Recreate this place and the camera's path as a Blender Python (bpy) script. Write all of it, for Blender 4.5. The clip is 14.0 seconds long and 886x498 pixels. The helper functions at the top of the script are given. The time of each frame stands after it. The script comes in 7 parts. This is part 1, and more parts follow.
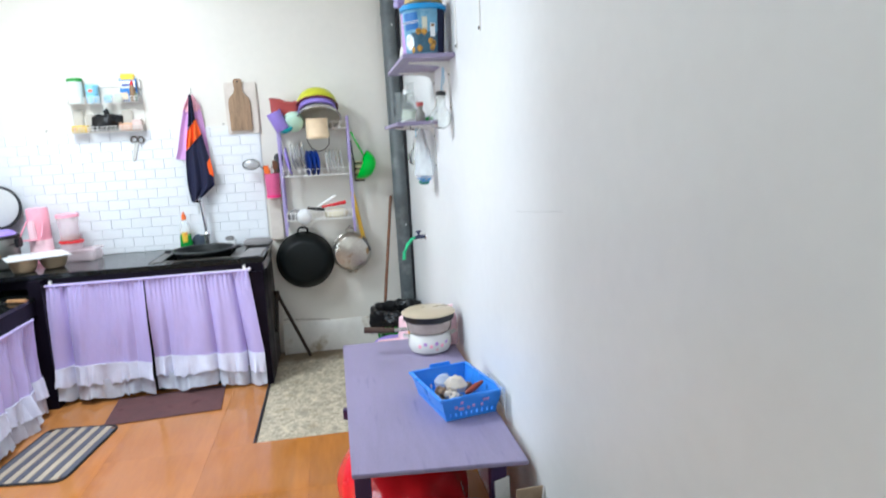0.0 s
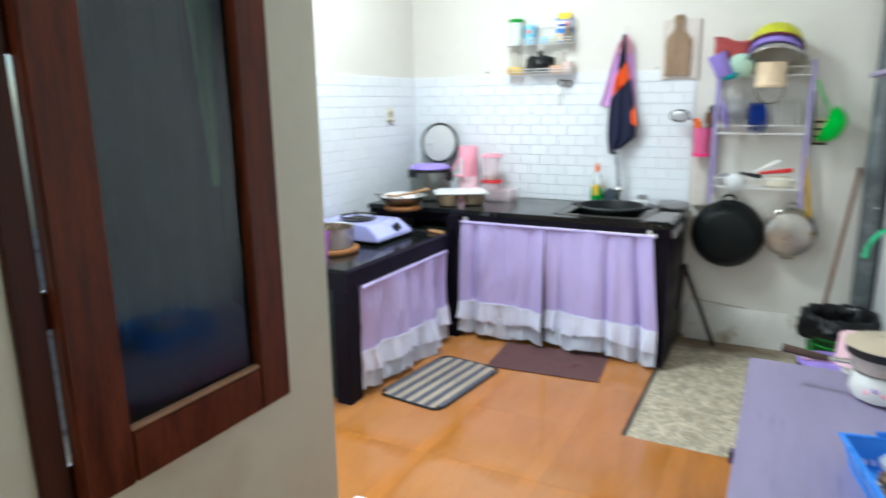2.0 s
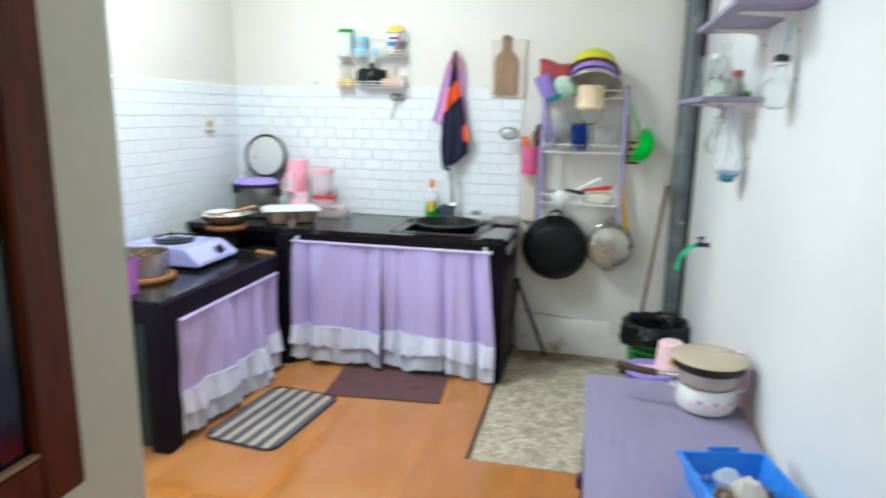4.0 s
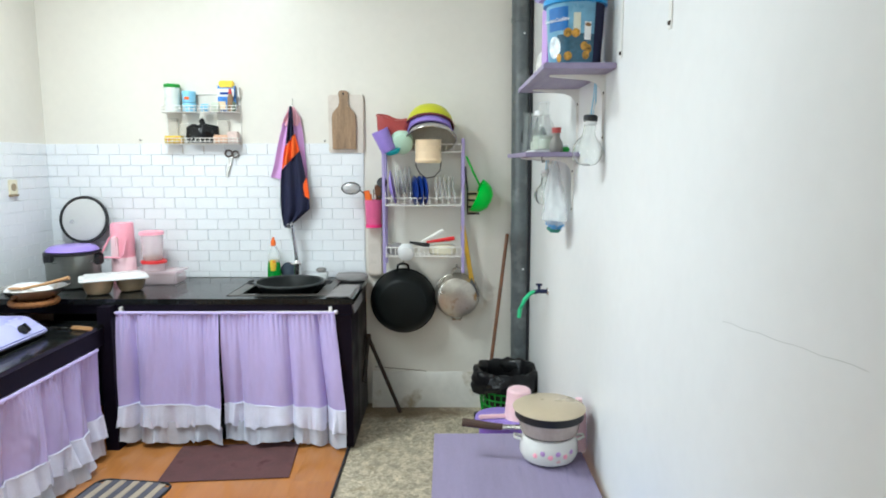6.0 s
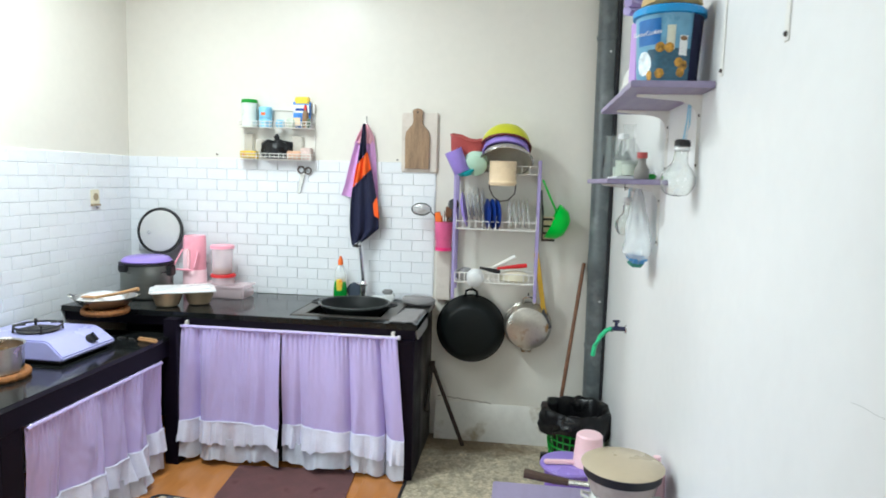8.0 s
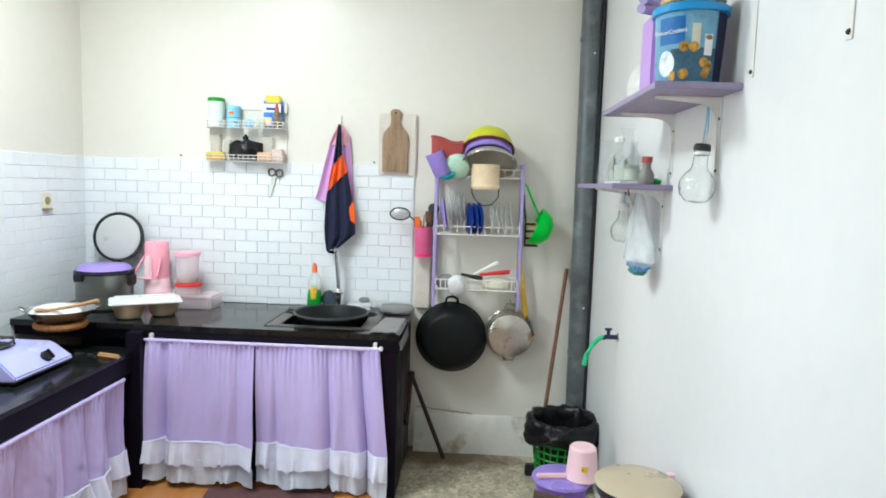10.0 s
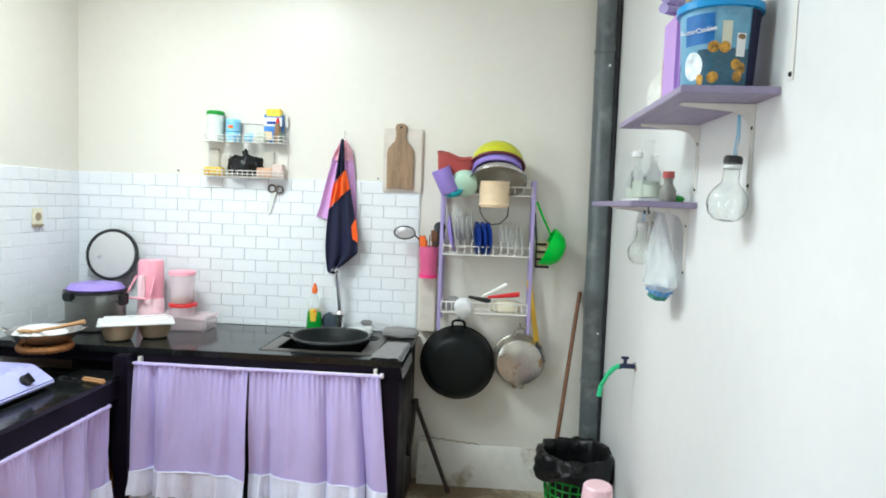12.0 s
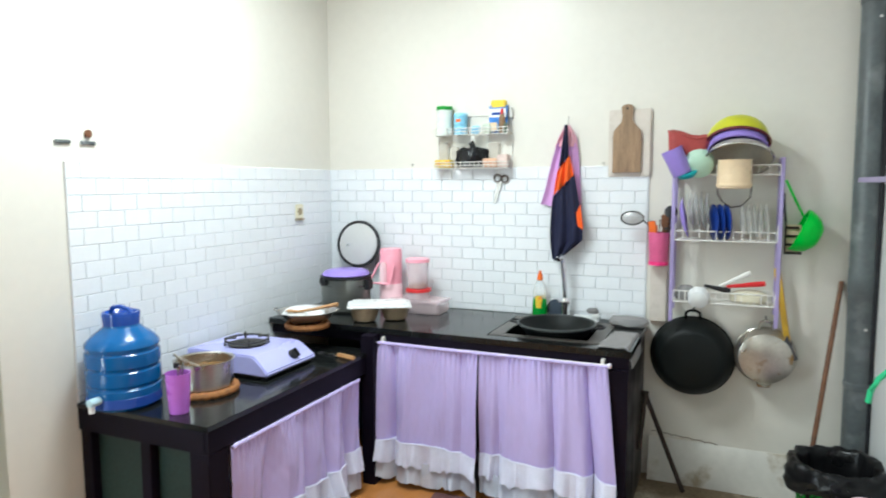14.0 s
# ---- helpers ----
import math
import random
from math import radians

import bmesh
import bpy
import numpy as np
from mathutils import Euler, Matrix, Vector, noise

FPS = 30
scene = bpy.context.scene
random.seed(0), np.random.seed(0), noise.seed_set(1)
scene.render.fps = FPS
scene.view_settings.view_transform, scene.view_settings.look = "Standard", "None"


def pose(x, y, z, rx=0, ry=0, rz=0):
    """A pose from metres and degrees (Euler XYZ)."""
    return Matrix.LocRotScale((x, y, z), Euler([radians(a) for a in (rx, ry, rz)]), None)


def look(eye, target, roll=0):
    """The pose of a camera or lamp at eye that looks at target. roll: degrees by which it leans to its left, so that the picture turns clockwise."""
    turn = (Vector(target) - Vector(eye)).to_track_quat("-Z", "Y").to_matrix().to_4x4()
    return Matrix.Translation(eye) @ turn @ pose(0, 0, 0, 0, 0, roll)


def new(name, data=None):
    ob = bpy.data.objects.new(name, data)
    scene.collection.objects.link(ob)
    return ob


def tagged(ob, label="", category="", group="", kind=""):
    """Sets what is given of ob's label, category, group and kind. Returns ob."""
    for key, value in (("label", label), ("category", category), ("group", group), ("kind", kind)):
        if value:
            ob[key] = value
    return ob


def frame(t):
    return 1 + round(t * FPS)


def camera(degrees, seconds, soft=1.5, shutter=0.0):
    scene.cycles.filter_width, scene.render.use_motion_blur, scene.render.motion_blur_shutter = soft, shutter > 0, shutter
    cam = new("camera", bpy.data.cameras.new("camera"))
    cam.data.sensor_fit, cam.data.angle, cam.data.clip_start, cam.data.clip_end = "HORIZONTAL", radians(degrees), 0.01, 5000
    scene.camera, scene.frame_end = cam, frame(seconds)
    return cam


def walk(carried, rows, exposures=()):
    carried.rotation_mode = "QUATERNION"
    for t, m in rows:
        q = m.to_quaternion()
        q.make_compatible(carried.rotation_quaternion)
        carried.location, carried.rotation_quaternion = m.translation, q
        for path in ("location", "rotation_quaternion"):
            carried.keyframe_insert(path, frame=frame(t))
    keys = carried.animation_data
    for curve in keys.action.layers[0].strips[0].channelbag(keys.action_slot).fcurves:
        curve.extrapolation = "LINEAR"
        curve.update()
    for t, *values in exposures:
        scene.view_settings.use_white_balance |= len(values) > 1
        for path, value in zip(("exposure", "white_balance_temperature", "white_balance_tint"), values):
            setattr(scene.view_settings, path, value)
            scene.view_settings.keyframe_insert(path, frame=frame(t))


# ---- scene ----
cam = camera(68.4, 14.0, soft=1.8, shutter=0.5)
PATH = [
    (0, (0.289, 2.996, 1.47), (0.606, 4.943, 1.141), -3.1),
    (0.5, (0.277, 3.11, 1.443), (0.537, 5.043, 1.001), -2.3),
    (1, (0.256, 3.181, 1.438), (0.366, 5.12, 0.96), -1.5),
    (1.5, (0.258, 3.314, 1.437), (-0.107, 5.224, 0.968), -2.1),
    (2, (0.33, 3.507, 1.462), (-0.578, 5.235, 1.027), -0.7),
    (2.5, (0.346, 3.544, 1.49), (-0.821, 5.106, 1.045), -2.5),
    (3, (0.319, 3.528, 1.508), (-0.878, 5.068, 1.064), -1.8),
    (3.5, (0.277, 3.578, 1.526), (-0.618, 5.312, 1.084), -0.9),
    (4, (0.24, 3.653, 1.491), (-0.185, 5.565, 1.082), 1.1),
    (4.2, (0.232, 3.652, 1.498), (-0.034, 5.597, 1.115), 1.4),
    (6.3, (0.374, 3.775, 1.546), (0.363, 5.758, 1.286), -0.1),
    (6.5, (0.407, 3.8, 1.553), (0.327, 5.782, 1.297), -0.2),
    (7, (0.422, 3.835, 1.55), (0.239, 5.812, 1.309), 0.3),
    (7.5, (0.406, 3.855, 1.549), (0.138, 5.823, 1.319), 0.7),
    (8, (0.348, 3.92, 1.549), (0.102, 5.894, 1.338), 1.6),
    (8.5, (0.273, 3.994, 1.554), (0.026, 5.967, 1.336), 0.9),
    (8.7, (0.254, 4.026, 1.559), (0.082, 6.006, 1.338), 0.4),
    (10.8, (0.164, 4.051, 1.534), (0.105, 6.041, 1.344), 2.3),
    (11, (0.167, 4.072, 1.529), (0.125, 6.062, 1.338), 2.5),
    (11.5, (0.177, 4.15, 1.536), (0.07, 6.141, 1.379), 1.3),
    (12, (0.195, 4.217, 1.541), (0.057, 6.207, 1.4), 2.1),
    (12.5, (0.201, 4.243, 1.547), (-0.025, 6.227, 1.431), 1.6),
    (13, (0.186, 4.243, 1.548), (-0.202, 6.202, 1.442), 1.1),
    (13.5, (0.187, 4.232, 1.552), (-0.443, 6.125, 1.408), -0.4),
    (14, (0.187, 4.223, 1.55), (-0.606, 6.049, 1.353), -0.2),
]
walk(cam, [(t, look(eye, target, roll)) for t, eye, target, roll in PATH],
     [(0.0, 0.02, 5650, 7), (1.5, -0.09, 5700, 4), (3.0, -0.2, 5700, 0), (3.6, -0.21, 5700, 0), (4.2, -0.19, 5800, 1), (6.5, -0.17, 5900, 2), (14.0, -0.15, 5950, 1)])

# ---- world, lights ----
world = bpy.data.worlds.new("world")
scene.world = world
world.use_nodes = True
sky = world.node_tree.nodes.new("ShaderNodeTexSky")
sky.sky_type, sky.sun_disc = "NISHITA", False
sky.sun_elevation, sky.sun_rotation = radians(50), radians(100)
world.node_tree.links.new(sky.outputs[0], world.node_tree.nodes["Background"].inputs[0])
world.node_tree.nodes["Background"].inputs[1].default_value = 0.1


def lamp(name, kind, m, energy, color, **more):
    d = bpy.data.lights.new(name, kind)
    d.energy, d.color = energy, color
    if "size" in more:
        d.shape, d.size, d.size_y = "RECTANGLE", more["size"], more["size_y"]
    if "radius" in more:
        d.shadow_soft_size = more["radius"]
    if "angle" in more:
        d.angle = more["angle"]
    ob = new(name, d)
    ob.matrix_world = m
    return ob


lamp("sun", "SUN", look((-8, 2, 9), (0, 4, 0)), 0.6, (1.0, 0.95, 0.88), angle=radians(12))
lamp("doorway_daylight", "AREA", look((-2.2, 4.74, 1.25), (0.8, 4.95, 1.2)), 32, (0.90, 0.97, 1.0), size=0.5, size_y=1.6)
lamp("skylight_daylight", "AREA", look((-1.25, 6.2, 2.97), (-1.25, 6.2, 0)), 66, (0.98, 1.0, 0.97), size=0.6, size_y=0.6)
# unseen overhead fill, added to brighten the stove counter's curtain
lamp("near_ceiling_fill", "AREA", look((-0.75, 5.1, 2.97), (-0.75, 5.1, 0)), 16, (0.94, 0.99, 1.0), size=0.5, size_y=0.5)
# unseen fill added in the passage to lift the near right wall
lamp("corridor_fill", "AREA", look((-0.2, 1.5, 1.7), (0.85, 3.6, 1.2)), 25, (0.98, 1.0, 0.95), size=1.0, size_y=1.8)


# ---- materials ----
def mat(name, color, rough=0.5, metal=0.0, var=0.1, scale=4.0, fine=60.0, bump=0.15, depth=0.002, trans=0.0, ior=1.45,
        alpha=1.0, coat=0.0, dirt=None, dirt_at=0.62, dirt_scale=3.0, sheen=0.0, rvar=0.1, stretch=(1, 1, 1), spec=0.5, per=0.0):
    m = bpy.data.materials.new(name)
    m.use_nodes = True
    nt = m.node_tree
    N, L = nt.nodes, nt.links
    b = N["Principled BSDF"]
    tc = N.new("ShaderNodeTexCoord")
    mp = N.new("ShaderNodeMapping")
    mp.inputs["Scale"].default_value = stretch
    L.new(tc.outputs["Object"], mp.inputs[0])
    big = N.new("ShaderNodeTexNoise")
    big.inputs["Scale"].default_value, big.inputs["Detail"].default_value = scale, 4
    small = N.new("ShaderNodeTexNoise")
    small.inputs["Scale"].default_value, small.inputs["Detail"].default_value = fine, 3
    for n in (big, small):
        L.new(mp.outputs[0], n.inputs["Vector"])
    add = N.new("ShaderNodeMath")
    add.operation = "ADD"
    L.new(big.outputs["Fac"], add.inputs[0])
    half = N.new("ShaderNodeMath")
    half.operation = "MULTIPLY_ADD"
    half.inputs[1].default_value, half.inputs[2].default_value = 0.5, -0.25
    L.new(small.outputs["Fac"], half.inputs[0])
    L.new(half.outputs[0], add.inputs[1])
    ramp = N.new("ShaderNodeMapRange")
    ramp.inputs[1].default_value, ramp.inputs[2].default_value = 0.25, 0.75
    ramp.inputs[3].default_value, ramp.inputs[4].default_value = 1 - var, 1 + var
    L.new(add.outputs[0], ramp.inputs[0])
    last = ramp.outputs[0]
    if per:
        oi = N.new("ShaderNodeObjectInfo")
        pr = N.new("ShaderNodeMapRange")
        pr.inputs[3].default_value, pr.inputs[4].default_value = 1 - per, 1 + per
        L.new(oi.outputs["Random"], pr.inputs[0])
        mu = N.new("ShaderNodeMath")
        mu.operation = "MULTIPLY"
        L.new(last, mu.inputs[0])
        L.new(pr.outputs[0], mu.inputs[1])
        last = mu.outputs[0]
    mul = N.new("ShaderNodeVectorMath")
    mul.operation = "SCALE"
    mul.inputs[0].default_value = color[:3]
    L.new(last, mul.inputs["Scale"])
    col = mul.outputs[0]
    if dirt:
        dn = N.new("ShaderNodeTexNoise")
        dn.inputs["Scale"].default_value, dn.inputs["Detail"].default_value = dirt_scale, 6
        L.new(mp.outputs[0], dn.inputs["Vector"])
        dr = N.new("ShaderNodeMapRange")
        dr.inputs[1].default_value, dr.inputs[2].default_value = dirt_at, dirt_at + 0.12
        L.new(dn.outputs["Fac"], dr.inputs[0])
        mx = N.new("ShaderNodeMix")
        mx.data_type = "RGBA"
        mx.inputs["B"].default_value = (*dirt, 1)
        L.new(dr.outputs[0], mx.inputs["Factor"])
        L.new(col, mx.inputs["A"])
        col = mx.outputs["Result"]
    L.new(col, b.inputs["Base Color"])
    rr = N.new("ShaderNodeMapRange")
    rr.inputs[1].default_value, rr.inputs[2].default_value = 0.3, 0.7
    rr.inputs[3].default_value, rr.inputs[4].default_value = max(rough - rvar, 0.02), min(rough + rvar, 1)
    L.new(big.outputs["Fac"], rr.inputs[0])
    L.new(rr.outputs[0], b.inputs["Roughness"])
    if bump:
        bp = N.new("ShaderNodeBump")
        bp.inputs["Strength"].default_value, bp.inputs["Distance"].default_value = bump, depth
        L.new(add.outputs[0], bp.inputs["Height"])
        L.new(bp.outputs[0], b.inputs["Normal"])
    b.inputs["Metallic"].default_value = metal
    b.inputs["Transmission Weight"].default_value = trans
    b.inputs["IOR"].default_value = ior
    b.inputs["Alpha"].default_value = alpha
    b.inputs["Coat Weight"].default_value = coat
    b.inputs["Specular IOR Level"].default_value = spec
    b.inputs["Sheen Weight"].default_value = sheen
    return m


def hexc(r, g, b):
    """Linear colour from a paint colour given in 0-255."""
    return tuple(((v / 255 + 0.055) / 1.055) ** 2.4 if v > 10 else v / 3300 for v in (r, g, b))


wall_paint = mat("white wall paint", (0.74, 0.71, 0.645), 0.42, var=0.03, scale=1.5, fine=25, bump=0.25, depth=0.002, dirt=(0.66, 0.62, 0.54), dirt_at=0.68, dirt_scale=1.2)
wall_side = mat("cool white wall paint", (0.77, 0.77, 0.765), 0.38, var=0.03, scale=1.3, fine=20, bump=0.3, depth=0.002)
wall_beige = mat("cream wall paint", (0.60, 0.585, 0.47), 0.5, var=0.05, scale=2, fine=20, bump=0.3, depth=0.002, dirt=(0.52, 0.48, 0.37), dirt_at=0.63, dirt_scale=2.0)
plinth_paint = mat("grey-white plinth", (0.64, 0.62, 0.57), 0.5, var=0.08, scale=3, fine=30, bump=0.4, depth=0.003, dirt=(0.33, 0.27, 0.18), dirt_at=0.56, dirt_scale=6)
ceiling_paint = mat("ceiling paint", (0.8, 0.79, 0.77), 0.7, var=0.03)
foam_tile = mat("white foam brick", (0.80, 0.82, 0.85), 0.33, var=0.03, scale=6, fine=90, bump=0.35, depth=0.002, per=0.02)
foam_joint = mat("grey brick joint", (0.76, 0.79, 0.82), 0.6, var=0.05)
granite = mat("black granite", (0.010, 0.011, 0.011), 0.13, var=0.4, scale=30, fine=300, bump=0.05, depth=0.001, rvar=0.05)
granite_edge = mat("dark plum glazed tile", (0.007, 0.005, 0.011), 0.45, spec=0.12, var=0.3, scale=6, fine=80, bump=0.1, depth=0.001)
panel_dark = mat("dark green-black panel", (0.022, 0.042, 0.038), 0.4, spec=0.3, var=0.3, scale=2, fine=60)
side_black = mat("scuffed black paint", (0.022, 0.019, 0.018), 0.42, spec=0.3, var=0.5, scale=5, fine=50, bump=0.4, depth=0.003, dirt=(0.06, 0.05, 0.04), dirt_at=0.6, dirt_scale=7)
plaster = mat("rough cement plaster", (0.17, 0.145, 0.12), 0.9, var=0.3, scale=6, fine=70, bump=0.8, depth=0.006, dirt=(0.08, 0.06, 0.045), dirt_at=0.55, dirt_scale=6)
satin = mat("lavender satin", hexc(194, 180, 231), 0.2, var=0.04, scale=9, fine=60, bump=0.05, depth=0.002, sheen=0.15, stretch=(1, 1, 0.4), rvar=0.05)
lace = mat("white lace", (0.80, 0.81, 0.97), 0.6, var=0.08, scale=14, fine=150, bump=0.4, depth=0.002, alpha=0.92)
sheer = mat("sheer white voile", (0.82, 0.85, 0.96), 0.7, var=0.08, scale=20, fine=250, bump=0.4, depth=0.002, alpha=0.58)
rod_white = mat("white enamelled rod", (0.75, 0.70, 0.80), 0.25, var=0.03)
lilac_wood = mat("lilac painted wood", hexc(147, 137, 166), 0.42, var=0.10, scale=5, fine=60, bump=0.35, depth=0.002, stretch=(8, 1, 8), dirt=hexc(126, 118, 150), dirt_at=0.62, dirt_scale=4)
lilac_metal = mat("lilac painted metal", hexc(168, 155, 202), 0.35, var=0.06)
plum_wood = mat("dark plum painted wood", hexc(70, 52, 92), 0.45, var=0.12, stretch=(6, 6, 1))
white_wire = mat("white coated wire", (0.78, 0.76, 0.72), 0.35, var=0.05)
white_plastic = mat("white plastic", (0.78, 0.79, 0.79), 0.32, var=0.03)
ivory_plastic = mat("ivory plastic", hexc(226, 220, 196), 0.4, var=0.05)
black_plastic = mat("black plastic", (0.014, 0.014, 0.016), 0.35, var=0.2)
black_bag = mat("black bin bag film", (0.008, 0.008, 0.009), 0.34, var=0.3, spec=0.35, bump=0.5, depth=0.01, fine=30)
wok_black = mat("black non-stick coating", (0.006, 0.008, 0.008), 0.5, spec=0.25, var=0.25, scale=8, fine=120, bump=0.1)
steel = mat("worn stainless steel", (0.52, 0.50, 0.47), 0.28, metal=1.0, var=0.15, scale=8, fine=70, bump=0.08, dirt=(0.35, 0.26, 0.15), dirt_at=0.64, dirt_scale=9)
chrome = mat("chrome", (0.80, 0.80, 0.80), 0.22, metal=1.0, var=0.04, bump=0.02)
brass_bowl = mat("dull brass bowl", (0.46, 0.35, 0.23), 0.35, metal=0.35, var=0.1)
wicker = mat("woven rattan", (0.30, 0.12, 0.035), 0.7, var=0.35, scale=40, fine=150, bump=0.8, depth=0.004)
pale_wood = mat("spatula wood", (0.48, 0.27, 0.12), 0.55, var=0.2, stretch=(1, 8, 8), fine=50)
board_wood = mat("teak chopping board", (0.30, 0.195, 0.115), 0.5, var=0.35, scale=5, fine=50, stretch=(7, 7, 1), bump=0.2, dirt=(0.15, 0.095, 0.06), dirt_at=0.54, dirt_scale=2.2)
marble = mat("pale marble board", (0.66, 0.60, 0.54), 0.3, var=0.06, dirt=(0.60, 0.52, 0.44), dirt_at=0.6, dirt_scale=10)
frame_wood = mat("red-brown varnished wood", (0.086, 0.0175, 0.005), 0.40, spec=0.3, var=0.55, scale=6, fine=45, stretch=(9, 9, 1), bump=0.3, depth=0.002)
frame_dark = mat("dark brown varnished wood", (0.042, 0.010, 0.004), 0.45, spec=0.3, var=0.4, scale=4, fine=45, stretch=(9, 9, 1), bump=0.3, depth=0.002)
bead_wood = mat("bare wood bead", (0.34, 0.20, 0.12), 0.5, var=0.2)
tinted = mat("tinted window glass", (0.42, 0.52, 0.52), 0.05, spec=0.16, var=0.02, bump=0.0, trans=1.0, ior=1.45)
curtain_slate = mat("slate blue curtain", (0.014, 0.032, 0.038), 0.8, var=0.3, scale=7, fine=150, stretch=(1, 3, 0.4))
curtain_green = mat("pale green curtain", (0.12, 0.25, 0.13), 0.8, var=0.1)
deep_navy = mat("deep navy cloth", (0.003, 0.004, 0.018), 0.9, var=0.2, fine=120)
navy_cloth = mat("navy cloth", (0.012, 0.014, 0.045), 0.85, var=0.2, fine=200, bump=0.4)
orange_cloth = mat("orange cloth", (0.83, 0.12, 0.015), 0.85, var=0.1, fine=200, bump=0.4)
lilac_cloth = mat("lilac towel cloth", hexc(206, 156, 212), 0.9, var=0.1, fine=200, bump=0.5)
pink_trim = mat("pink sequinned trim", hexc(214, 160, 175), 0.45, var=0.3, fine=220, bump=0.6)
grey_cloth = mat("grey dish cloth", (0.26, 0.25, 0.25), 0.9, var=0.1, fine=200, bump=0.5)
pink_plastic = mat("pink plastic", hexc(250, 172, 190), 0.35, var=0.05)
pale_pink = mat("pale pink plastic", hexc(246, 208, 216), 0.35, var=0.05)
clear_pink = mat("clear pinkish plastic", (1.0, 0.82, 0.86), 0.15, var=0.02, bump=0.0, alpha=0.38)
clear_plastic = mat("clear plastic", (0.88, 0.92, 0.92), 0.1, var=0.02, bump=0.0, alpha=0.3)
glass = mat("clear glass", (0.97, 0.99, 0.98), 0.03, var=0.0, bump=0.0, trans=1.0, rvar=0.01)
hot_pink = mat("hot pink plastic", hexc(250, 60, 140), 0.35, var=0.06, alpha=0.85)
red_plastic = mat("red plastic", (0.62, 0.02, 0.025), 0.35, var=0.08)
brick_red = mat("faded red plastic", (0.42, 0.075, 0.07), 0.4, var=0.12)
red_bag = mat("red plastic bag film", (0.72, 0.012, 0.02), 0.2, var=0.12, bump=0.6, depth=0.01, fine=25)
lime = mat("lime plastic", hexc(196, 196, 40), 0.4, var=0.06)
maroon = mat("maroon plastic", (0.12, 0.012, 0.02), 0.4, var=0.1)
violet = mat("violet plastic", hexc(156, 134, 216), 0.35, var=0.06)
mint = mat("pale mint plastic", hexc(190, 222, 200), 0.35, var=0.05)
cream = mat("cream enamel", hexc(236, 212, 176), 0.28, var=0.05)
teal = mat("teal plastic", hexc(40, 160, 170), 0.4, var=0.08)
green = mat("bright green plastic", (0.012, 0.60, 0.035), 0.3, var=0.06)
bin_green = mat("green plastic", (0.02, 0.30, 0.03), 0.4, var=0.1)
hose_green = mat("green hose", (0.05, 0.50, 0.22), 0.35, var=0.1)
blue_tap = mat("dark blue plastic", (0.012, 0.016, 0.06), 0.35, var=0.1)
royal = mat("royal blue plate", (0.010, 0.035, 0.22), 0.3, var=0.08)
orange = mat("orange plastic", (0.85, 0.16, 0.02), 0.4, var=0.08)
bright_yellow = mat("bright yellow print", (0.82, 0.60, 0.05), 0.45, var=0.12)
yellow = mat("yellow painted wood", (0.68, 0.42, 0.04), 0.5, var=0.12)
rust = mat("dark rusty iron", (0.035, 0.022, 0.016), 0.7, var=0.4, fine=90, bump=0.5)
broom_wood = mat("brown broom stick", (0.16, 0.065, 0.028), 0.5, var=0.3, stretch=(1, 1, 8))
handle_brown = mat("dark brown handle", (0.075, 0.042, 0.03), 0.45, var=0.3)
pipe_grey = mat("grey painted pipe", (0.105, 0.12, 0.125), 0.42, var=0.25, scale=7, fine=40, bump=0.2, dirt=(0.20, 0.215, 0.22), dirt_at=0.54, dirt_scale=6)
bottle_blue = mat("translucent blue water bottle", (0.012, 0.14, 0.42), 0.12, var=0.1, scale=9, bump=0.1, trans=0.25, alpha=0.93)
bottle_deep = mat("deep blue plastic", (0.02, 0.07, 0.34), 0.25, var=0.1)
stove_lilac = mat("lilac enamelled steel", hexc(172, 172, 224), 0.22, var=0.03, coat=0.3)
iron = mat("cast iron", (0.03, 0.028, 0.028), 0.6, var=0.2, bump=0.4)
liquid_green = mat("green dish soap", (0.015, 0.25, 0.03), 0.15, var=0.05)
label_yellow = mat("yellow label", (0.78, 0.55, 0.04), 0.5, var=0.15, dirt=(0.75, 0.2, 0.02), dirt_at=0.55, dirt_scale=60)
drum_green = mat("dark green-grey rubber lid", (0.022, 0.036, 0.032), 0.45, var=0.15, scale=8, bump=0.2)
faded_pink = mat("faded pink print", hexc(190, 150, 205), 0.4, var=0.1)
basket_blue = mat("sky blue plastic", (0.06, 0.27, 0.82), 0.32, var=0.05)
garlic = mat("garlic skin", (0.66, 0.58, 0.48), 0.6, var=0.15, bump=0.4)
onion = mat("brown onion skin", (0.25, 0.15, 0.08), 0.55, var=0.4)
enamel = mat("white enamel", (0.76, 0.74, 0.70), 0.2, var=0.03, dirt=hexc(226, 150, 150), dirt_at=0.66, dirt_scale=28)
beige_lid = mat("beige plate", hexc(188, 173, 148), 0.32, var=0.05)
cardboard = mat("worn cardboard", (0.42, 0.31, 0.21), 0.85, var=0.15)
mat_rib = mat("maroon ribbed mat", (0.115, 0.052, 0.052), 0.9, var=0.25, scale=9, fine=200, bump=0.8, depth=0.004, dirt=(0.08, 0.03, 0.033), dirt_at=0.6, dirt_scale=9)
mat_beige = mat("beige mat pile", (0.42, 0.35, 0.27), 0.95, var=0.15, fine=250, bump=0.8, depth=0.003)
mat_grey = mat("grey mat pile", (0.10, 0.10, 0.125), 0.95, var=0.15, fine=250, bump=0.8, depth=0.003)
binding = mat("black binding", (0.018, 0.018, 0.022), 0.8, var=0.1)
packet_blue = mat("blue packet print", (0.06, 0.22, 0.62), 0.35, var=0.5, scale=40, fine=90)
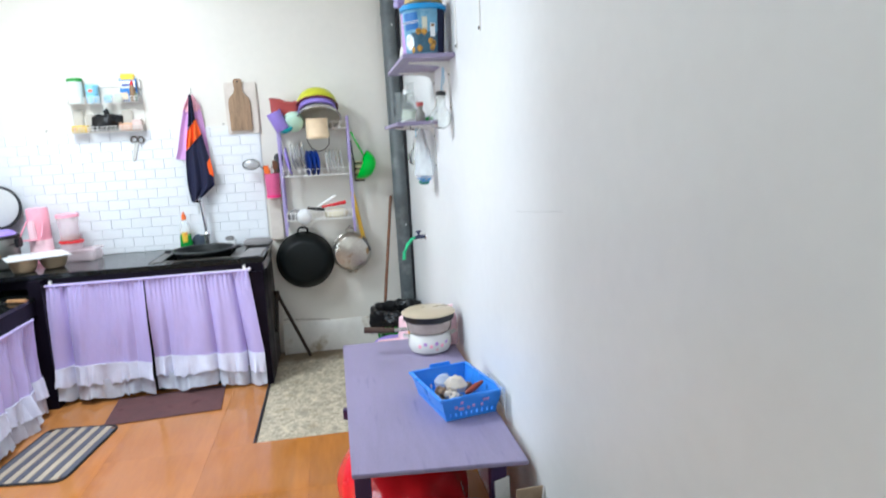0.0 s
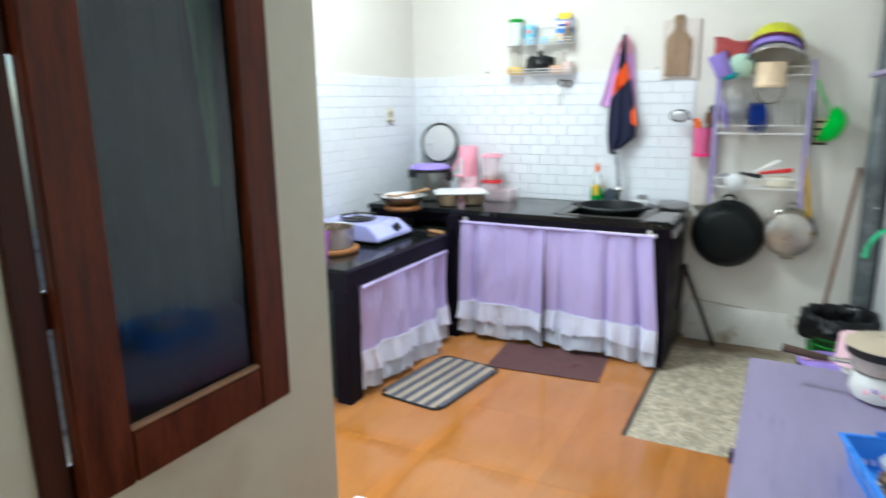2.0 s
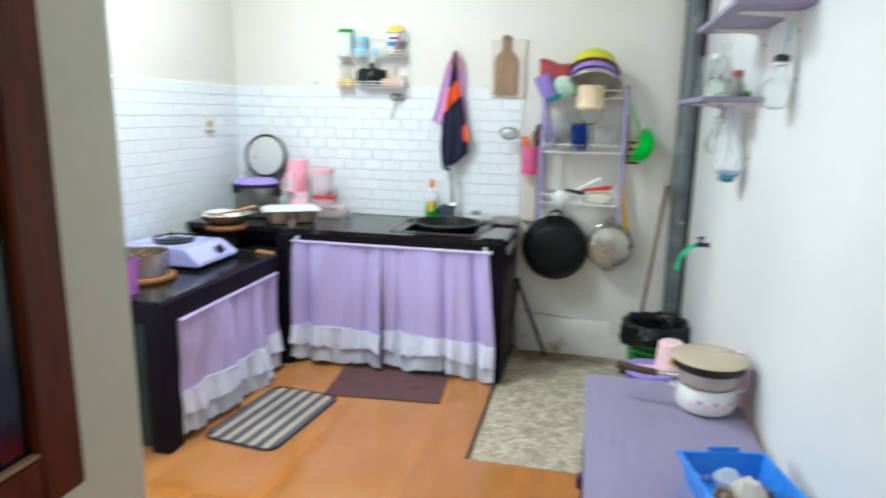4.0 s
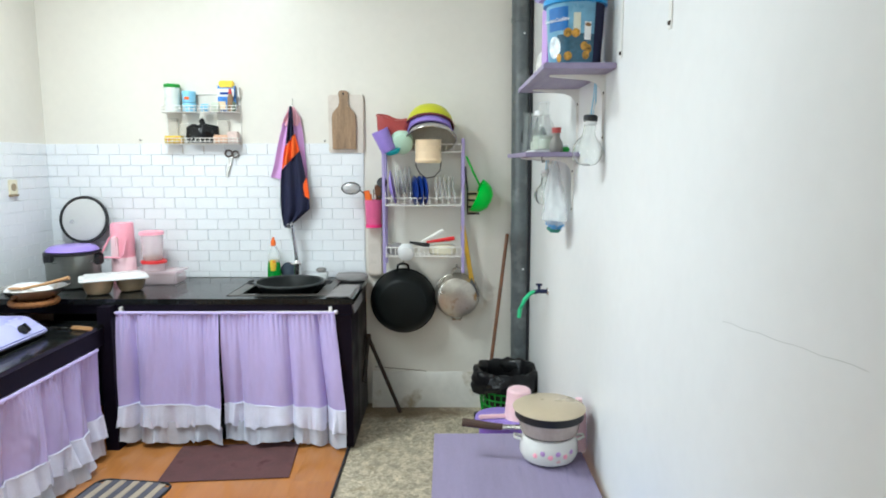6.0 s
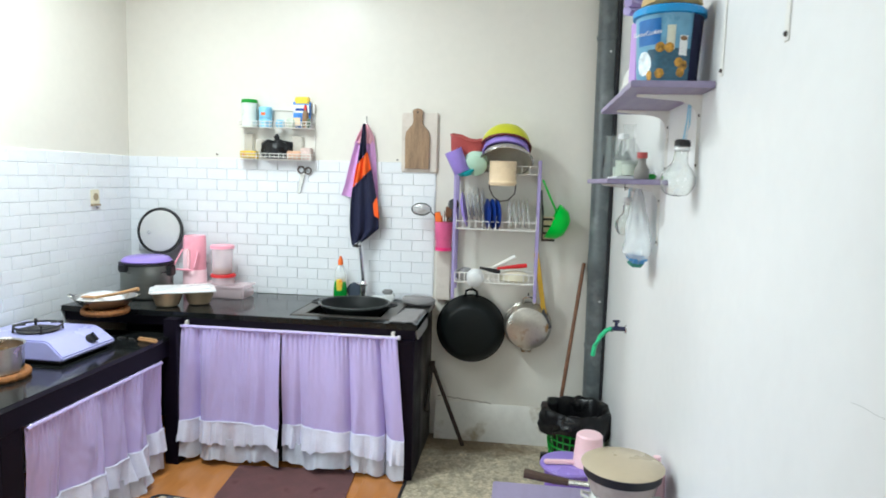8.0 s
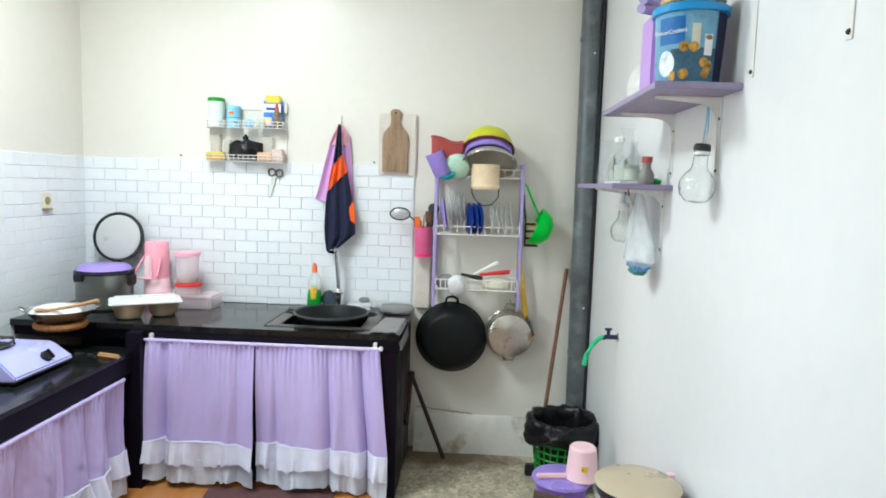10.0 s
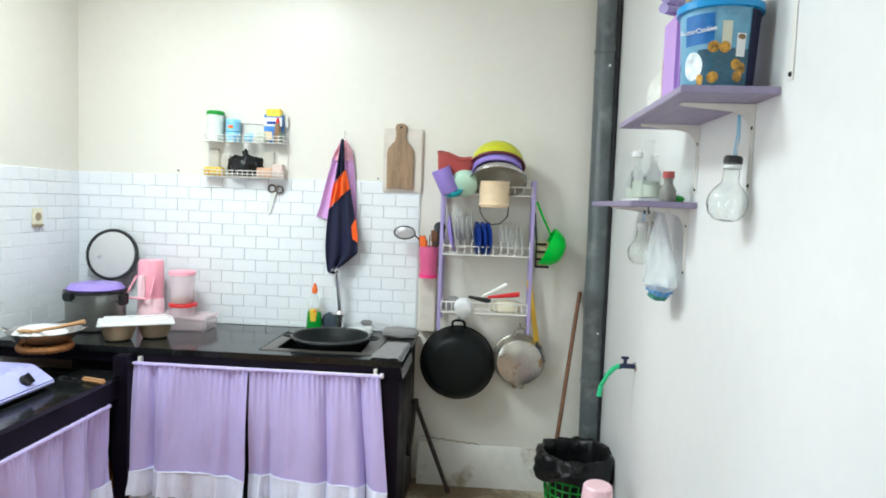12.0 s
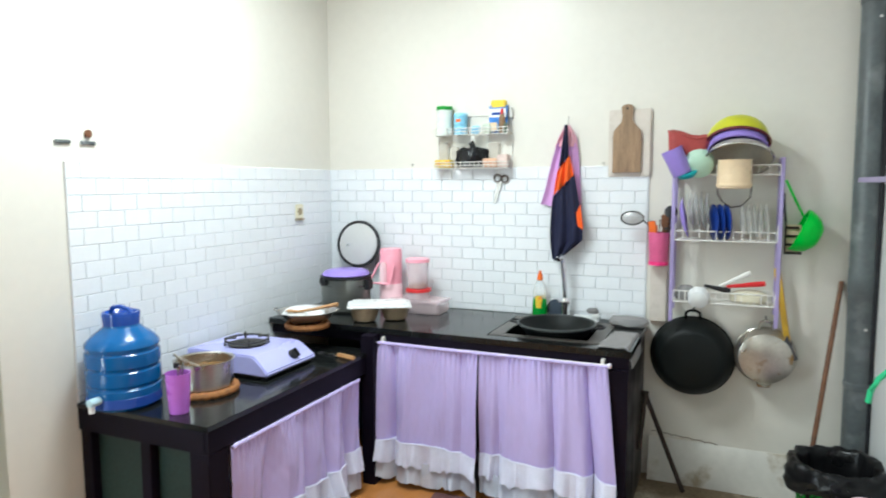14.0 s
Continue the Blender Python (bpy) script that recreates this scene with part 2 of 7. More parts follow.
bag_film = mat("clear bag film", (0.82, 0.86, 0.88), 0.2, var=0.1, bump=0.8, depth=0.012, fine=30, alpha=0.44)
tan_cloth = mat("tan cloth", (0.48, 0.34, 0.16), 0.9, var=0.15)
wall_mark = mat("hairline grey", (0.42, 0.42, 0.40), 0.8)
switch_cream = mat("cream switch plastic", hexc(206, 196, 160), 0.4, var=0.03)
socket_dark = mat("socket brown", (0.34, 0.27, 0.17), 0.5)


def floor_material():
    """Glazed orange wood-look tile, pinkish in broad patches, plainer orange along bands."""
    m = mat("orange wood-look floor tile", (0.43, 0.162, 0.030), 0.13, var=0.2, scale=2.2, fine=14, stretch=(3.2, 0.5, 1), bump=0.05, depth=0.002, rvar=0.04, per=0.02)
    N, L = m.node_tree.nodes, m.node_tree.links
    b = N["Principled BSDF"]
    src = b.inputs["Base Color"].links[0].from_socket
    geo = N.new("ShaderNodeNewGeometry")
    sep = N.new("ShaderNodeSeparateXYZ")
    L.new(geo.outputs["Position"], sep.inputs[0])
    nz = N.new("ShaderNodeTexNoise")
    nz.inputs["Scale"].default_value, nz.inputs["Detail"].default_value = 3.2, 6
    L.new(geo.outputs["Position"], nz.inputs["Vector"])
    patch = N.new("ShaderNodeTexNoise")
    patch.inputs["Scale"].default_value, patch.inputs["Detail"].default_value = 1.7, 5
    L.new(geo.outputs["Position"], patch.inputs["Vector"])
    facs = []
    # plain orange bands every 0.96 m across and 1.44 m along, with wavering edges
    for ax, start, period in ((0, -0.93, 0.96), (1, 5.715, 1.44)):
        off = N.new("ShaderNodeMath"); off.operation = "ADD"; off.inputs[1].default_value = -start
        L.new(sep.outputs[ax], off.inputs[0])
        pp_ = N.new("ShaderNodeMath"); pp_.operation = "PINGPONG"; pp_.inputs[1].default_value = period / 2
        L.new(off.outputs[0], pp_.inputs[0])
        ad = N.new("ShaderNodeMath"); ad.operation = "MULTIPLY_ADD"; ad.inputs[1].default_value = 0.26
        L.new(nz.outputs["Fac"], ad.inputs[0]); L.new(pp_.outputs[0], ad.inputs[2])
        mr = N.new("ShaderNodeMapRange")
        mr.inputs[1].default_value, mr.inputs[2].default_value = 0.135, 0.205
        L.new(ad.outputs[0], mr.inputs[0])
        facs.append(mr.outputs[0])
    mu = N.new("ShaderNodeMath"); mu.operation = "MULTIPLY"
    L.new(facs[0], mu.inputs[0]); L.new(facs[1], mu.inputs[1])
    # the pinkish tone comes in patches and weakens beyond x = 0.05
    pm = N.new("ShaderNodeMapRange")
    pm.inputs[1].default_value, pm.inputs[2].default_value = 0.36, 0.60
    pm.inputs[3].default_value, pm.inputs[4].default_value = 0.25, 0.66
    L.new(patch.outputs["Fac"], pm.inputs[0])
    xr = N.new("ShaderNodeMapRange")
    xr.inputs[1].default_value, xr.inputs[2].default_value = -0.02, 0.16
    xr.inputs[3].default_value, xr.inputs[4].default_value = 1.0, 0.25
    L.new(sep.outputs[0], xr.inputs[0])
    m2 = N.new("ShaderNodeMath"); m2.operation = "MULTIPLY"
    L.new(pm.outputs[0], m2.inputs[0]); L.new(xr.outputs[0], m2.inputs[1])
    sc = N.new("ShaderNodeMath"); sc.operation = "MULTIPLY"
    L.new(mu.outputs[0], sc.inputs[0]); L.new(m2.outputs[0], sc.inputs[1])
    mx = N.new("ShaderNodeMix"); mx.data_type = "RGBA"; mx.inputs["B"].default_value = (0.47, 0.212, 0.085, 1)
    L.new(sc.outputs[0], mx.inputs["Factor"]); L.new(src, mx.inputs["A"])
    L.new(mx.outputs["Result"], b.inputs["Base Color"])
    return m


floor_tile_mat = floor_material()
grout = mat("floor grout", (0.42, 0.16, 0.04), 0.4)


def terrazzo_material():
    m = mat("old terrazzo", (0.47, 0.41, 0.30), 0.62, var=0.2, scale=11, fine=70, bump=0.5, depth=0.004, dirt=(0.36, 0.30, 0.20), dirt_at=0.60, dirt_scale=7)
    N, L = m.node_tree.nodes, m.node_tree.links
    b = N["Principled BSDF"]
    src = b.inputs["Base Color"].links[0].from_socket
    tc = N.new("ShaderNodeTexCoord")
    vo = N.new("ShaderNodeTexVoronoi"); vo.inputs["Scale"].default_value = 110
    L.new(tc.outputs["Object"], vo.inputs["Vector"])
    bw = N.new("ShaderNodeSeparateColor")
    L.new(vo.outputs["Color"], bw.inputs[0])
    mr = N.new("ShaderNodeMapRange")
    mr.inputs[3].default_value, mr.inputs[4].default_value = 0.78, 1.22
    L.new(bw.outputs[0], mr.inputs[0])
    big = N.new("ShaderNodeTexVoronoi"); big.inputs["Scale"].default_value = 42
    L.new(tc.outputs["Object"], big.inputs["Vector"])
    bs = N.new("ShaderNodeSeparateColor")
    L.new(big.outputs["Color"], bs.inputs[0])
    br_ = N.new("ShaderNodeMapRange")
    br_.inputs[3].default_value, br_.inputs[4].default_value = 0.74, 1.2
    L.new(bs.outputs[1], br_.inputs[0])
    both = N.new("ShaderNodeMath"); both.operation = "MULTIPLY"
    L.new(mr.outputs[0], both.inputs[0]); L.new(br_.outputs[0], both.inputs[1])
    mul = N.new("ShaderNodeVectorMath"); mul.operation = "SCALE"
    L.new(src, mul.inputs[0]); L.new(both.outputs[0], mul.inputs["Scale"])
    # a brown silt stain with a ragged edge, washed against the wall by the folded stand
    dist = N.new("ShaderNodeVectorMath"); dist.operation = "DISTANCE"
    sq = N.new("ShaderNodeMapping"); sq.inputs["Scale"].default_value = (0.62, 1.5, 1)
    L.new(tc.outputs["Object"], sq.inputs[0])
    L.new(sq.outputs[0], dist.inputs[0])
    dist.inputs[1].default_value = (0.02 * 0.62, 7.70 * 1.5, 0)
    nz = N.new("ShaderNodeTexNoise"); nz.inputs["Scale"].default_value, nz.inputs["Detail"].default_value = 9, 6
    L.new(tc.outputs["Object"], nz.inputs["Vector"])
    ad = N.new("ShaderNodeMath"); ad.operation = "MULTIPLY_ADD"; ad.inputs[1].default_value = 0.42
    L.new(nz.outputs["Fac"], ad.inputs[0]); L.new(dist.outputs["Value"], ad.inputs[2])
    sr = N.new("ShaderNodeMapRange")
    sr.inputs[1].default_value, sr.inputs[2].default_value = 0.38, 0.56
    sr.inputs[3].default_value, sr.inputs[4].default_value = 0.8, 0.0
    L.new(ad.outputs[0], sr.inputs[0])
    mx = N.new("ShaderNodeMix"); mx.data_type = "RGBA"; mx.inputs["B"].default_value = (0.115, 0.07, 0.03, 1)
    L.new(sr.outputs[0], mx.inputs["Factor"]); L.new(mul.outputs[0], mx.inputs["A"])
    L.new(mx.outputs["Result"], b.inputs["Base Color"])
    return m


terrazzo = terrazzo_material()


# ---- mesh building ----
def box(bm, a, b, bevel=0.0, m=None):
    (x0, y0, z0), (x1, y1, z1) = a, b
    c = ((x0 + x1) / 2, (y0 + y1) / 2, (z0 + z1) / 2)
    mm = Matrix.Translation(c) @ Matrix.Diagonal((x1 - x0, y1 - y0, z1 - z0, 1))
    t = bmesh.new()
    bmesh.ops.create_cube(t, size=1, matrix=mm)
    if bevel:
        bmesh.ops.bevel(t, geom=list(t.edges), offset=bevel, segments=2, affect="EDGES", clamp_overlap=True)
    join(bm, t, m)


def join(bm, t, m=None):
    """Adds the bmesh t to bm, turned by m."""
    vs = {}
    for v in t.verts:
        vs[v] = bm.verts.new(m @ v.co if m else v.co)
    for f in t.faces:
        try:
            bm.faces.new([vs[v] for v in f.verts])
        except ValueError:
            pass
    t.free()


def lathe(bm, profile, seg=28, m=None, squash=(1, 1)):
    """A body turned round z from (radius, height) pairs; a radius of 0 closes it."""
    rings = []
    for r, z in profile:
        if r <= 1e-6:
            v = bm.verts.new((0, 0, z))
            rings.append([v])
        else:
            rings.append([bm.verts.new((r * squash[0] * math.cos(2 * math.pi * k / seg), r * squash[1] * math.sin(2 * math.pi * k / seg), z)) for k in range(seg)])
    for a, b in zip(rings, rings[1:]):
        for k in range(seg):
            q = (k + 1) % seg
            if len(a) == 1 and len(b) == 1:
                continue
            if len(a) == 1:
                bm.faces.new((a[0], b[k], b[q]))
            elif len(b) == 1:
                bm.faces.new((a[k], a[q], b[0]))
            else:
                bm.faces.new((a[k], a[q], b[q], b[k]))
    if m:
        for ring in rings:
            for v in ring:
                v.co = m @ v.co


def tube(bm, pts, r, seg=8, closed=False, r2=None):
    """A round bar along points."""
    pts = [Vector(p) for p in pts]
    rings, n = [], len(pts)
    for i, p in enumerate(pts):
        a = pts[(i - 1) % n] if closed or i else p
        b = pts[(i + 1) % n] if closed or i < n - 1 else p
        d = (b - a).normalized()
        u = d.cross(Vector((0, 0, 1)) if abs(d.z) < 0.9 else Vector((0, 1, 0))).normalized()
        w = d.cross(u)
        rr = r if r2 is None else r + (r2 - r) * i / max(n - 1, 1)
        rings.append([bm.verts.new(p + rr * (u * math.cos(2 * math.pi * k / seg) + w * math.sin(2 * math.pi * k / seg))) for k in range(seg)])
    pairs = list(zip(rings, rings[1:])) + ([(rings[-1], rings[0])] if closed else [])
    for a, b in pairs:
        for k in range(seg):
            bm.faces.new((a[k], a[(k + 1) % seg], b[(k + 1) % seg], b[k]))
    if not closed:
        bm.faces.new(rings[0][::-1])
        bm.faces.new(rings[-1])


def sheet(bm, nu, nv, f, thick=0.0):
    """A grid of nu x nv cells from f(u, v), u and v in 0..1."""
    g = [[bm.verts.new(f(i / nu, j / nv)) for j in range(nv + 1)] for i in range(nu + 1)]
    fs = [bm.faces.new((g[i][j], g[i + 1][j], g[i + 1][j + 1], g[i][j + 1])) for i in range(nu) for j in range(nv)]
    if thick:
        bm.normal_update()
        bmesh.ops.solidify(bm, geom=fs, thickness=thick)


def arc(c, r, a0, a1, n, plane="xz"):
    out = []
    for i in range(n + 1):
        a = radians(a0 + (a1 - a0) * i / n)
        p, q = r * math.cos(a), r * math.sin(a)
        x, y, z = c
        out.append((x + p, y, z + q) if plane == "xz" else (x + p, y + q, z) if plane == "xy" else (x, y + p, z + q))
    return out


def part(name, bm, material, parent=None, label="", sharp=35):
    bmesh.ops.recalc_face_normals(bm, faces=bm.faces)
    me = bpy.data.meshes.new(name)
    bm.to_mesh(me)
    bm.free()
    me.materials.append(material)
    me.polygons.foreach_set("use_smooth", [True] * len(me.polygons))
    me.set_sharp_from_angle(angle=radians(sharp))
    ob = new(name, me)
    if parent:
        ob.parent = parent
        if label:
            tagged(ob, label)
    return ob


def thing(name, place, label, category, group="", rz=0, rx=0, ry=0):
    e = new(name)
    e.empty_display_size = 0.05
    e.matrix_world = pose(*place, rx, ry, rz)
    return tagged(e, label, category, group)


def solid(name, bm, material, place, label, category, group="", kind="", rx=0, ry=0, rz=0):
    ob = part(name, bm, material)
    ob.matrix_world = pose(*place, rx, ry, rz)
    return tagged(ob, label, category, group, kind)


def made(f, *a, **k):
    bm = bmesh.new()
    f(bm, *a, **k)
    return bm


def lathed(profile, **k):
    return made(lathe, profile, **k)


def boxed(*bs, bevel=0.0, m=None):
    bm = bmesh.new()
    for a, b in bs:
        box(bm, a, b, bevel, m)
    return bm


def tubes(r, *lines, seg=8):
    bm = bmesh.new()
    for l in lines:
        tube(bm, l, r, seg)
    return bm


def lined(outer, t):
    """A vessel's profile: the outer (radius, height) pairs from the foot up, then back down inside at thickness t."""
    inner = [(max(r - t, 0.001), z if i else z) for i, (r, z) in enumerate(reversed(outer))]
    inner = [(r, max(z, outer[0][1] + t)) for r, z in inner]
    return [(0, outer[0][1])] + outer + inner + [(0, outer[0][1] + t)]


def structure(name, bm, material, label, category):
    ob = part(name, bm, material)
    return tagged(ob, label, category, kind="structure")


# ---- structure ----
X0, X1, Y0, Y1, TOP = -2.14, 0.83, 1.42, 7.78, 3.0
PX, PEND = -0.63, 4.728

structure("wall_back", boxed(((X0 - 0.14, Y1, -0.1), (X1 + 0.14, Y1 + 0.14, TOP))), wall_paint, "white painted plaster wall behind the sink counter and dish rack", "wall")
structure("wall_right", boxed(((X1, Y0 - 0.14, -0.1), (X1 + 0.14, Y1, TOP))), wall_side, "long white painted wall with two small lilac shelves", "wall")
structure("wall_left", boxed(((X0 - 0.14, 5.4, -0.1), (X0, Y1, TOP)), ((X0 - 0.14, Y0 - 0.14, -0.1), (X0, 4.45, TOP)), ((X0 - 0.14, 4.45, 2.1), (X0, 5.4, TOP))), wall_paint,
          "white wall beside the low stove counter, with a doorway", "wall")
structure("wall_near", boxed(((X0, Y0 - 0.14, -0.1), (X1, Y0, TOP))), wall_beige, "plain cream wall closing the passage", "wall")
bm = boxed(((PX - 0.12, Y0, -0.1), (PX, 4.003, TOP)), ((PX - 0.12, 4.003, -0.1), (PX, 4.54, 0.825)), ((PX - 0.12, 4.003, 2.05), (PX, 4.54, TOP)), ((PX - 0.12, 4.54, -0.1), (PX, PEND, TOP)))
structure("partition_wall", bm, wall_beige, "cream painted partition wall with a narrow wooden window", "wall")
# the opening at y 4.85-5.35 is added for the overhead fill lamp
structure("ceiling", boxed(((X0 - 0.14, Y0 - 0.14, TOP), (X1 + 0.14, 4.85, TOP + 0.12)), ((X0 - 0.14, 4.85, TOP), (-1.0, 5.35, TOP + 0.12)), ((-0.5, 4.85, TOP), (X1 + 0.14, 5.35, TOP + 0.12)), ((X0 - 0.14, 5.35, TOP), (X1 + 0.14, 5.89, TOP + 0.12)), ((X0 - 0.14, 6.51, TOP), (X1 + 0.14, Y1 + 0.14, TOP + 0.12)),
                           ((X0 - 0.14, 5.89, TOP), (-1.56, 6.51, TOP + 0.12)), ((-0.94, 5.89, TOP), (X1 + 0.14, 6.51, TOP + 0.12))), ceiling_paint, "plain off-white ceiling with a small skylight opening and an added fill lamp opening", "ceiling")
bm = bmesh.new()
box(bm, (X0 - 6, Y0 - 4, -0.22), (X0 - 0.14, Y1 + 3, -0.05))
structure("ground", bm, plaster, "bare cement yard outside the doorway", "ground")


def plinth():
    bm = bmesh.new()
    prof = [(0, -0.05), (-0.075, -0.05), (-0.07, 0.02), (-0.045, 0.11), (-0.018, 0.185), (-0.004, 0.2), (0, 0.2)]
    n = 26
    rows = []
    for i in range(n + 1):
        x = -0.15 + 0.98 * i / n
        w = noise.noise((x * 6, 0, 3)) * 0.012
        rows.append([bm.verts.new((x, Y1 + y * (1 + w * 8) if y else Y1 + 0.01, z + (w if 0 < k < 6 else 0))) for k, (y, z) in enumerate(prof)])
    for a, b in zip(rows, rows[1:]):
        for k in range(len(prof) - 1):
            bm.faces.new((a[k], b[k], b[k + 1], a[k + 1]))
    bm.faces.new(rows[0][::-1]); bm.faces.new(rows[-1])
    return bm


structure("plinth", plinth(), plinth_paint, "rough grey-white cement plinth with a cracked top edge at the foot of the wall", "plinth")

bm = bmesh.new()
tube(bm, [(-0.14 + 0.33 * i / 16, Y1 - 0.0008, 0.232 - 0.028 * i / 16 + 0.004 * math.sin(i * 2.3)) for i in range(17)], 0.0022, 5)
structure("crack", bm, mat("brown crack", (0.16, 0.11, 0.07), 0.9), "brown crack in the plaster above the plinth", "crack")

# floor: a bed of grout under the tiles, the old terrazzo in the sunk corner
FX, FY = -0.217, 6.243
floor = structure("floor", boxed(((X0, Y0, -0.1), (X1, FY, -0.006)), ((X0, FY, -0.1), (FX, Y1, -0.006))), grout, "orange wood-look glazed tile floor", "floor")
structure("floor_terrazzo", boxed(((FX + 0.012, FY, -0.1), (X1, Y1, -0.012))), terrazzo, "worn speckled old terrazzo floor in the washing corner", "floor")
structure("trim", boxed(((FX, FY, -0.1), (FX + 0.012, Y1, 0.001)), bevel=0.001), binding, "thin black edging strip between tile and terrazzo", "trim")
for n_, ya, yb, za, zb in ((12, 4.91, 4.50, 1.243, 1.284),):
    bm = bmesh.new()
    tube(bm, [(X1 - 0.0001, ya + (yb - ya) * i / n_, za + (zb - za) * i / n_ + 0.0015 * math.sin(i * 1.9)) for i in range(n_ + 1)], 0.0004, 5)
    structure("crack", bm, wall_mark, "fine hairline crack in the white wall", "crack")


# ---- window in the partition ----
def window():
    w = tagged(new("window_1"), "narrow red-brown wooden casement, slightly open, with dark tinted glass", "window", kind="structure")
    w.matrix_world = pose(PX, 3.990, 0.8)
    zt = 1.25
    part("window_frame", boxed(((-0.12, 0.014, 0.026), (0.0, 0.030, zt)), ((-0.004, 0.013, 0.02), (0.012, 0.057, zt)), ((-0.12, 0.545, 0.03), (-0.02, 0.5495, zt)), ((-0.12, 0.026, 0.0255), (-0.02, 0.544, 0.032)), ((-0.12, 0.026, zt - 0.04), (-0.02, 0.544, zt)), bevel=0.002),
         frame_dark, w, "dark brown window frame")
    sash = part("sash", boxed(((0.002, 0.067, 0.036), (0.03, 0.160, zt)), ((0.002, 0.465, 0.036), (0.03, 0.553, zt)),
                              ((0.002, 0.160, 0.036), (0.03, 0.465, 0.130)), ((0.002, 0.160, zt - 0.09), (0.03, 0.465, zt)), bevel=0.004), frame_wood, w, "red-brown varnished sash")
    part("glass_bead", boxed(((0.014, 0.161, 0.130), (0.028, 0.464, 0.137)), bevel=0.001), bead_wood, sash, "bare wood glazing bead")
    pane = part("pane", boxed(((0.008, 0.158, 0.129), (0.013, 0.467, zt - 0.088))), tinted, sash, "tinted glass pane")
    pane.visible_shadow = False
    for za, zb in ((0.026, 0.11), (0.337, 0.395), (0.735, zt)):
        part("rebate_strip", boxed(((-0.02, 0.046, za), (0.003, 0.075, zb)), bevel=0.002), frame_dark, w, "dark strip closing the gap")
    return w


window()
bm = bmesh.new()
sheet(bm, 60, 6, lambda u, v: Vector((0.012 * math.sin(u * 44) + 0.005 * math.sin(u * 19), 0.415 * u, 1.24 - 1.18 * v)), 0.002)
solid("window_curtain", bm, curtain_slate, (PX - 0.05, 4.13, 0.835), "slate blue gathered curtain hanging behind the tinted window", "curtain")
bm = bmesh.new()
sheet(bm, 8, 14, lambda u, v: Vector((0.004 * math.sin(u * 9), -0.052 - 0.02 * (1 - v) ** 2 + 0.052 * v + u * (0.012 + 0.09 * (1 - v)), 1.2 - 0.75 * v)), 0.002)
solid("green_curtain", bm, curtain_green, (PX - 0.033, 4.428, 0.86), "pale green curtain edge hanging behind the window", "curtain")
bm = bmesh.new()
sheet(bm, 14, 8, lambda u, v: Vector((0.015 * math.sin(u * 9) * v, 0.31 * u, 0.04 + (0.20 + 0.05 * math.sin(u * 2.6) + 0.01 * math.sin(u * 17)) * (1 - v))), 0.003)
solid("navy_cloth", bm, deep_navy, (PX - 0.026, 4.16, 0.795), "dark navy cloth on the sill behind the window", "cloth")
sw = thing("light_switch", (PX, 3.859, 1.534), "cream double light switch plate on the cream wall", "switch")
part("plate", boxed(((0, -0.042, -0.045), (0.009, 0.042, 0.045)), bevel=0.003), switch_cream, sw)
for k in (-1, 1):
    part("rocker", boxed(((0.009, -0.033, 0.016 * k - 0.013), (0.013, 0.018, 0.016 * k + 0.013)), bevel=0.002), switch_cream, sw)
part("indicator", boxed(((0.009, 0.026, -0.003), (0.011, 0.031, 0.003)), bevel=0.0008), binding, sw)


# ---- counters ----
def curtain_fold(w, u, amp=1.0):
    s = u * w
    return amp * (0.062 * (0.5 + 1.3 * abs(noise.noise((s * 2.3, amp * 0, 5)))) * (1 - abs(math.sin(s * 13 + 1.1 * math.sin(s * 7)))) ** 2.2 + 0.0025 * math.sin(s * 47 + 2 * math.sin(s * 13)) + 0.012 * math.sin(s * 15 + 2 + math.sin(s * 6)))


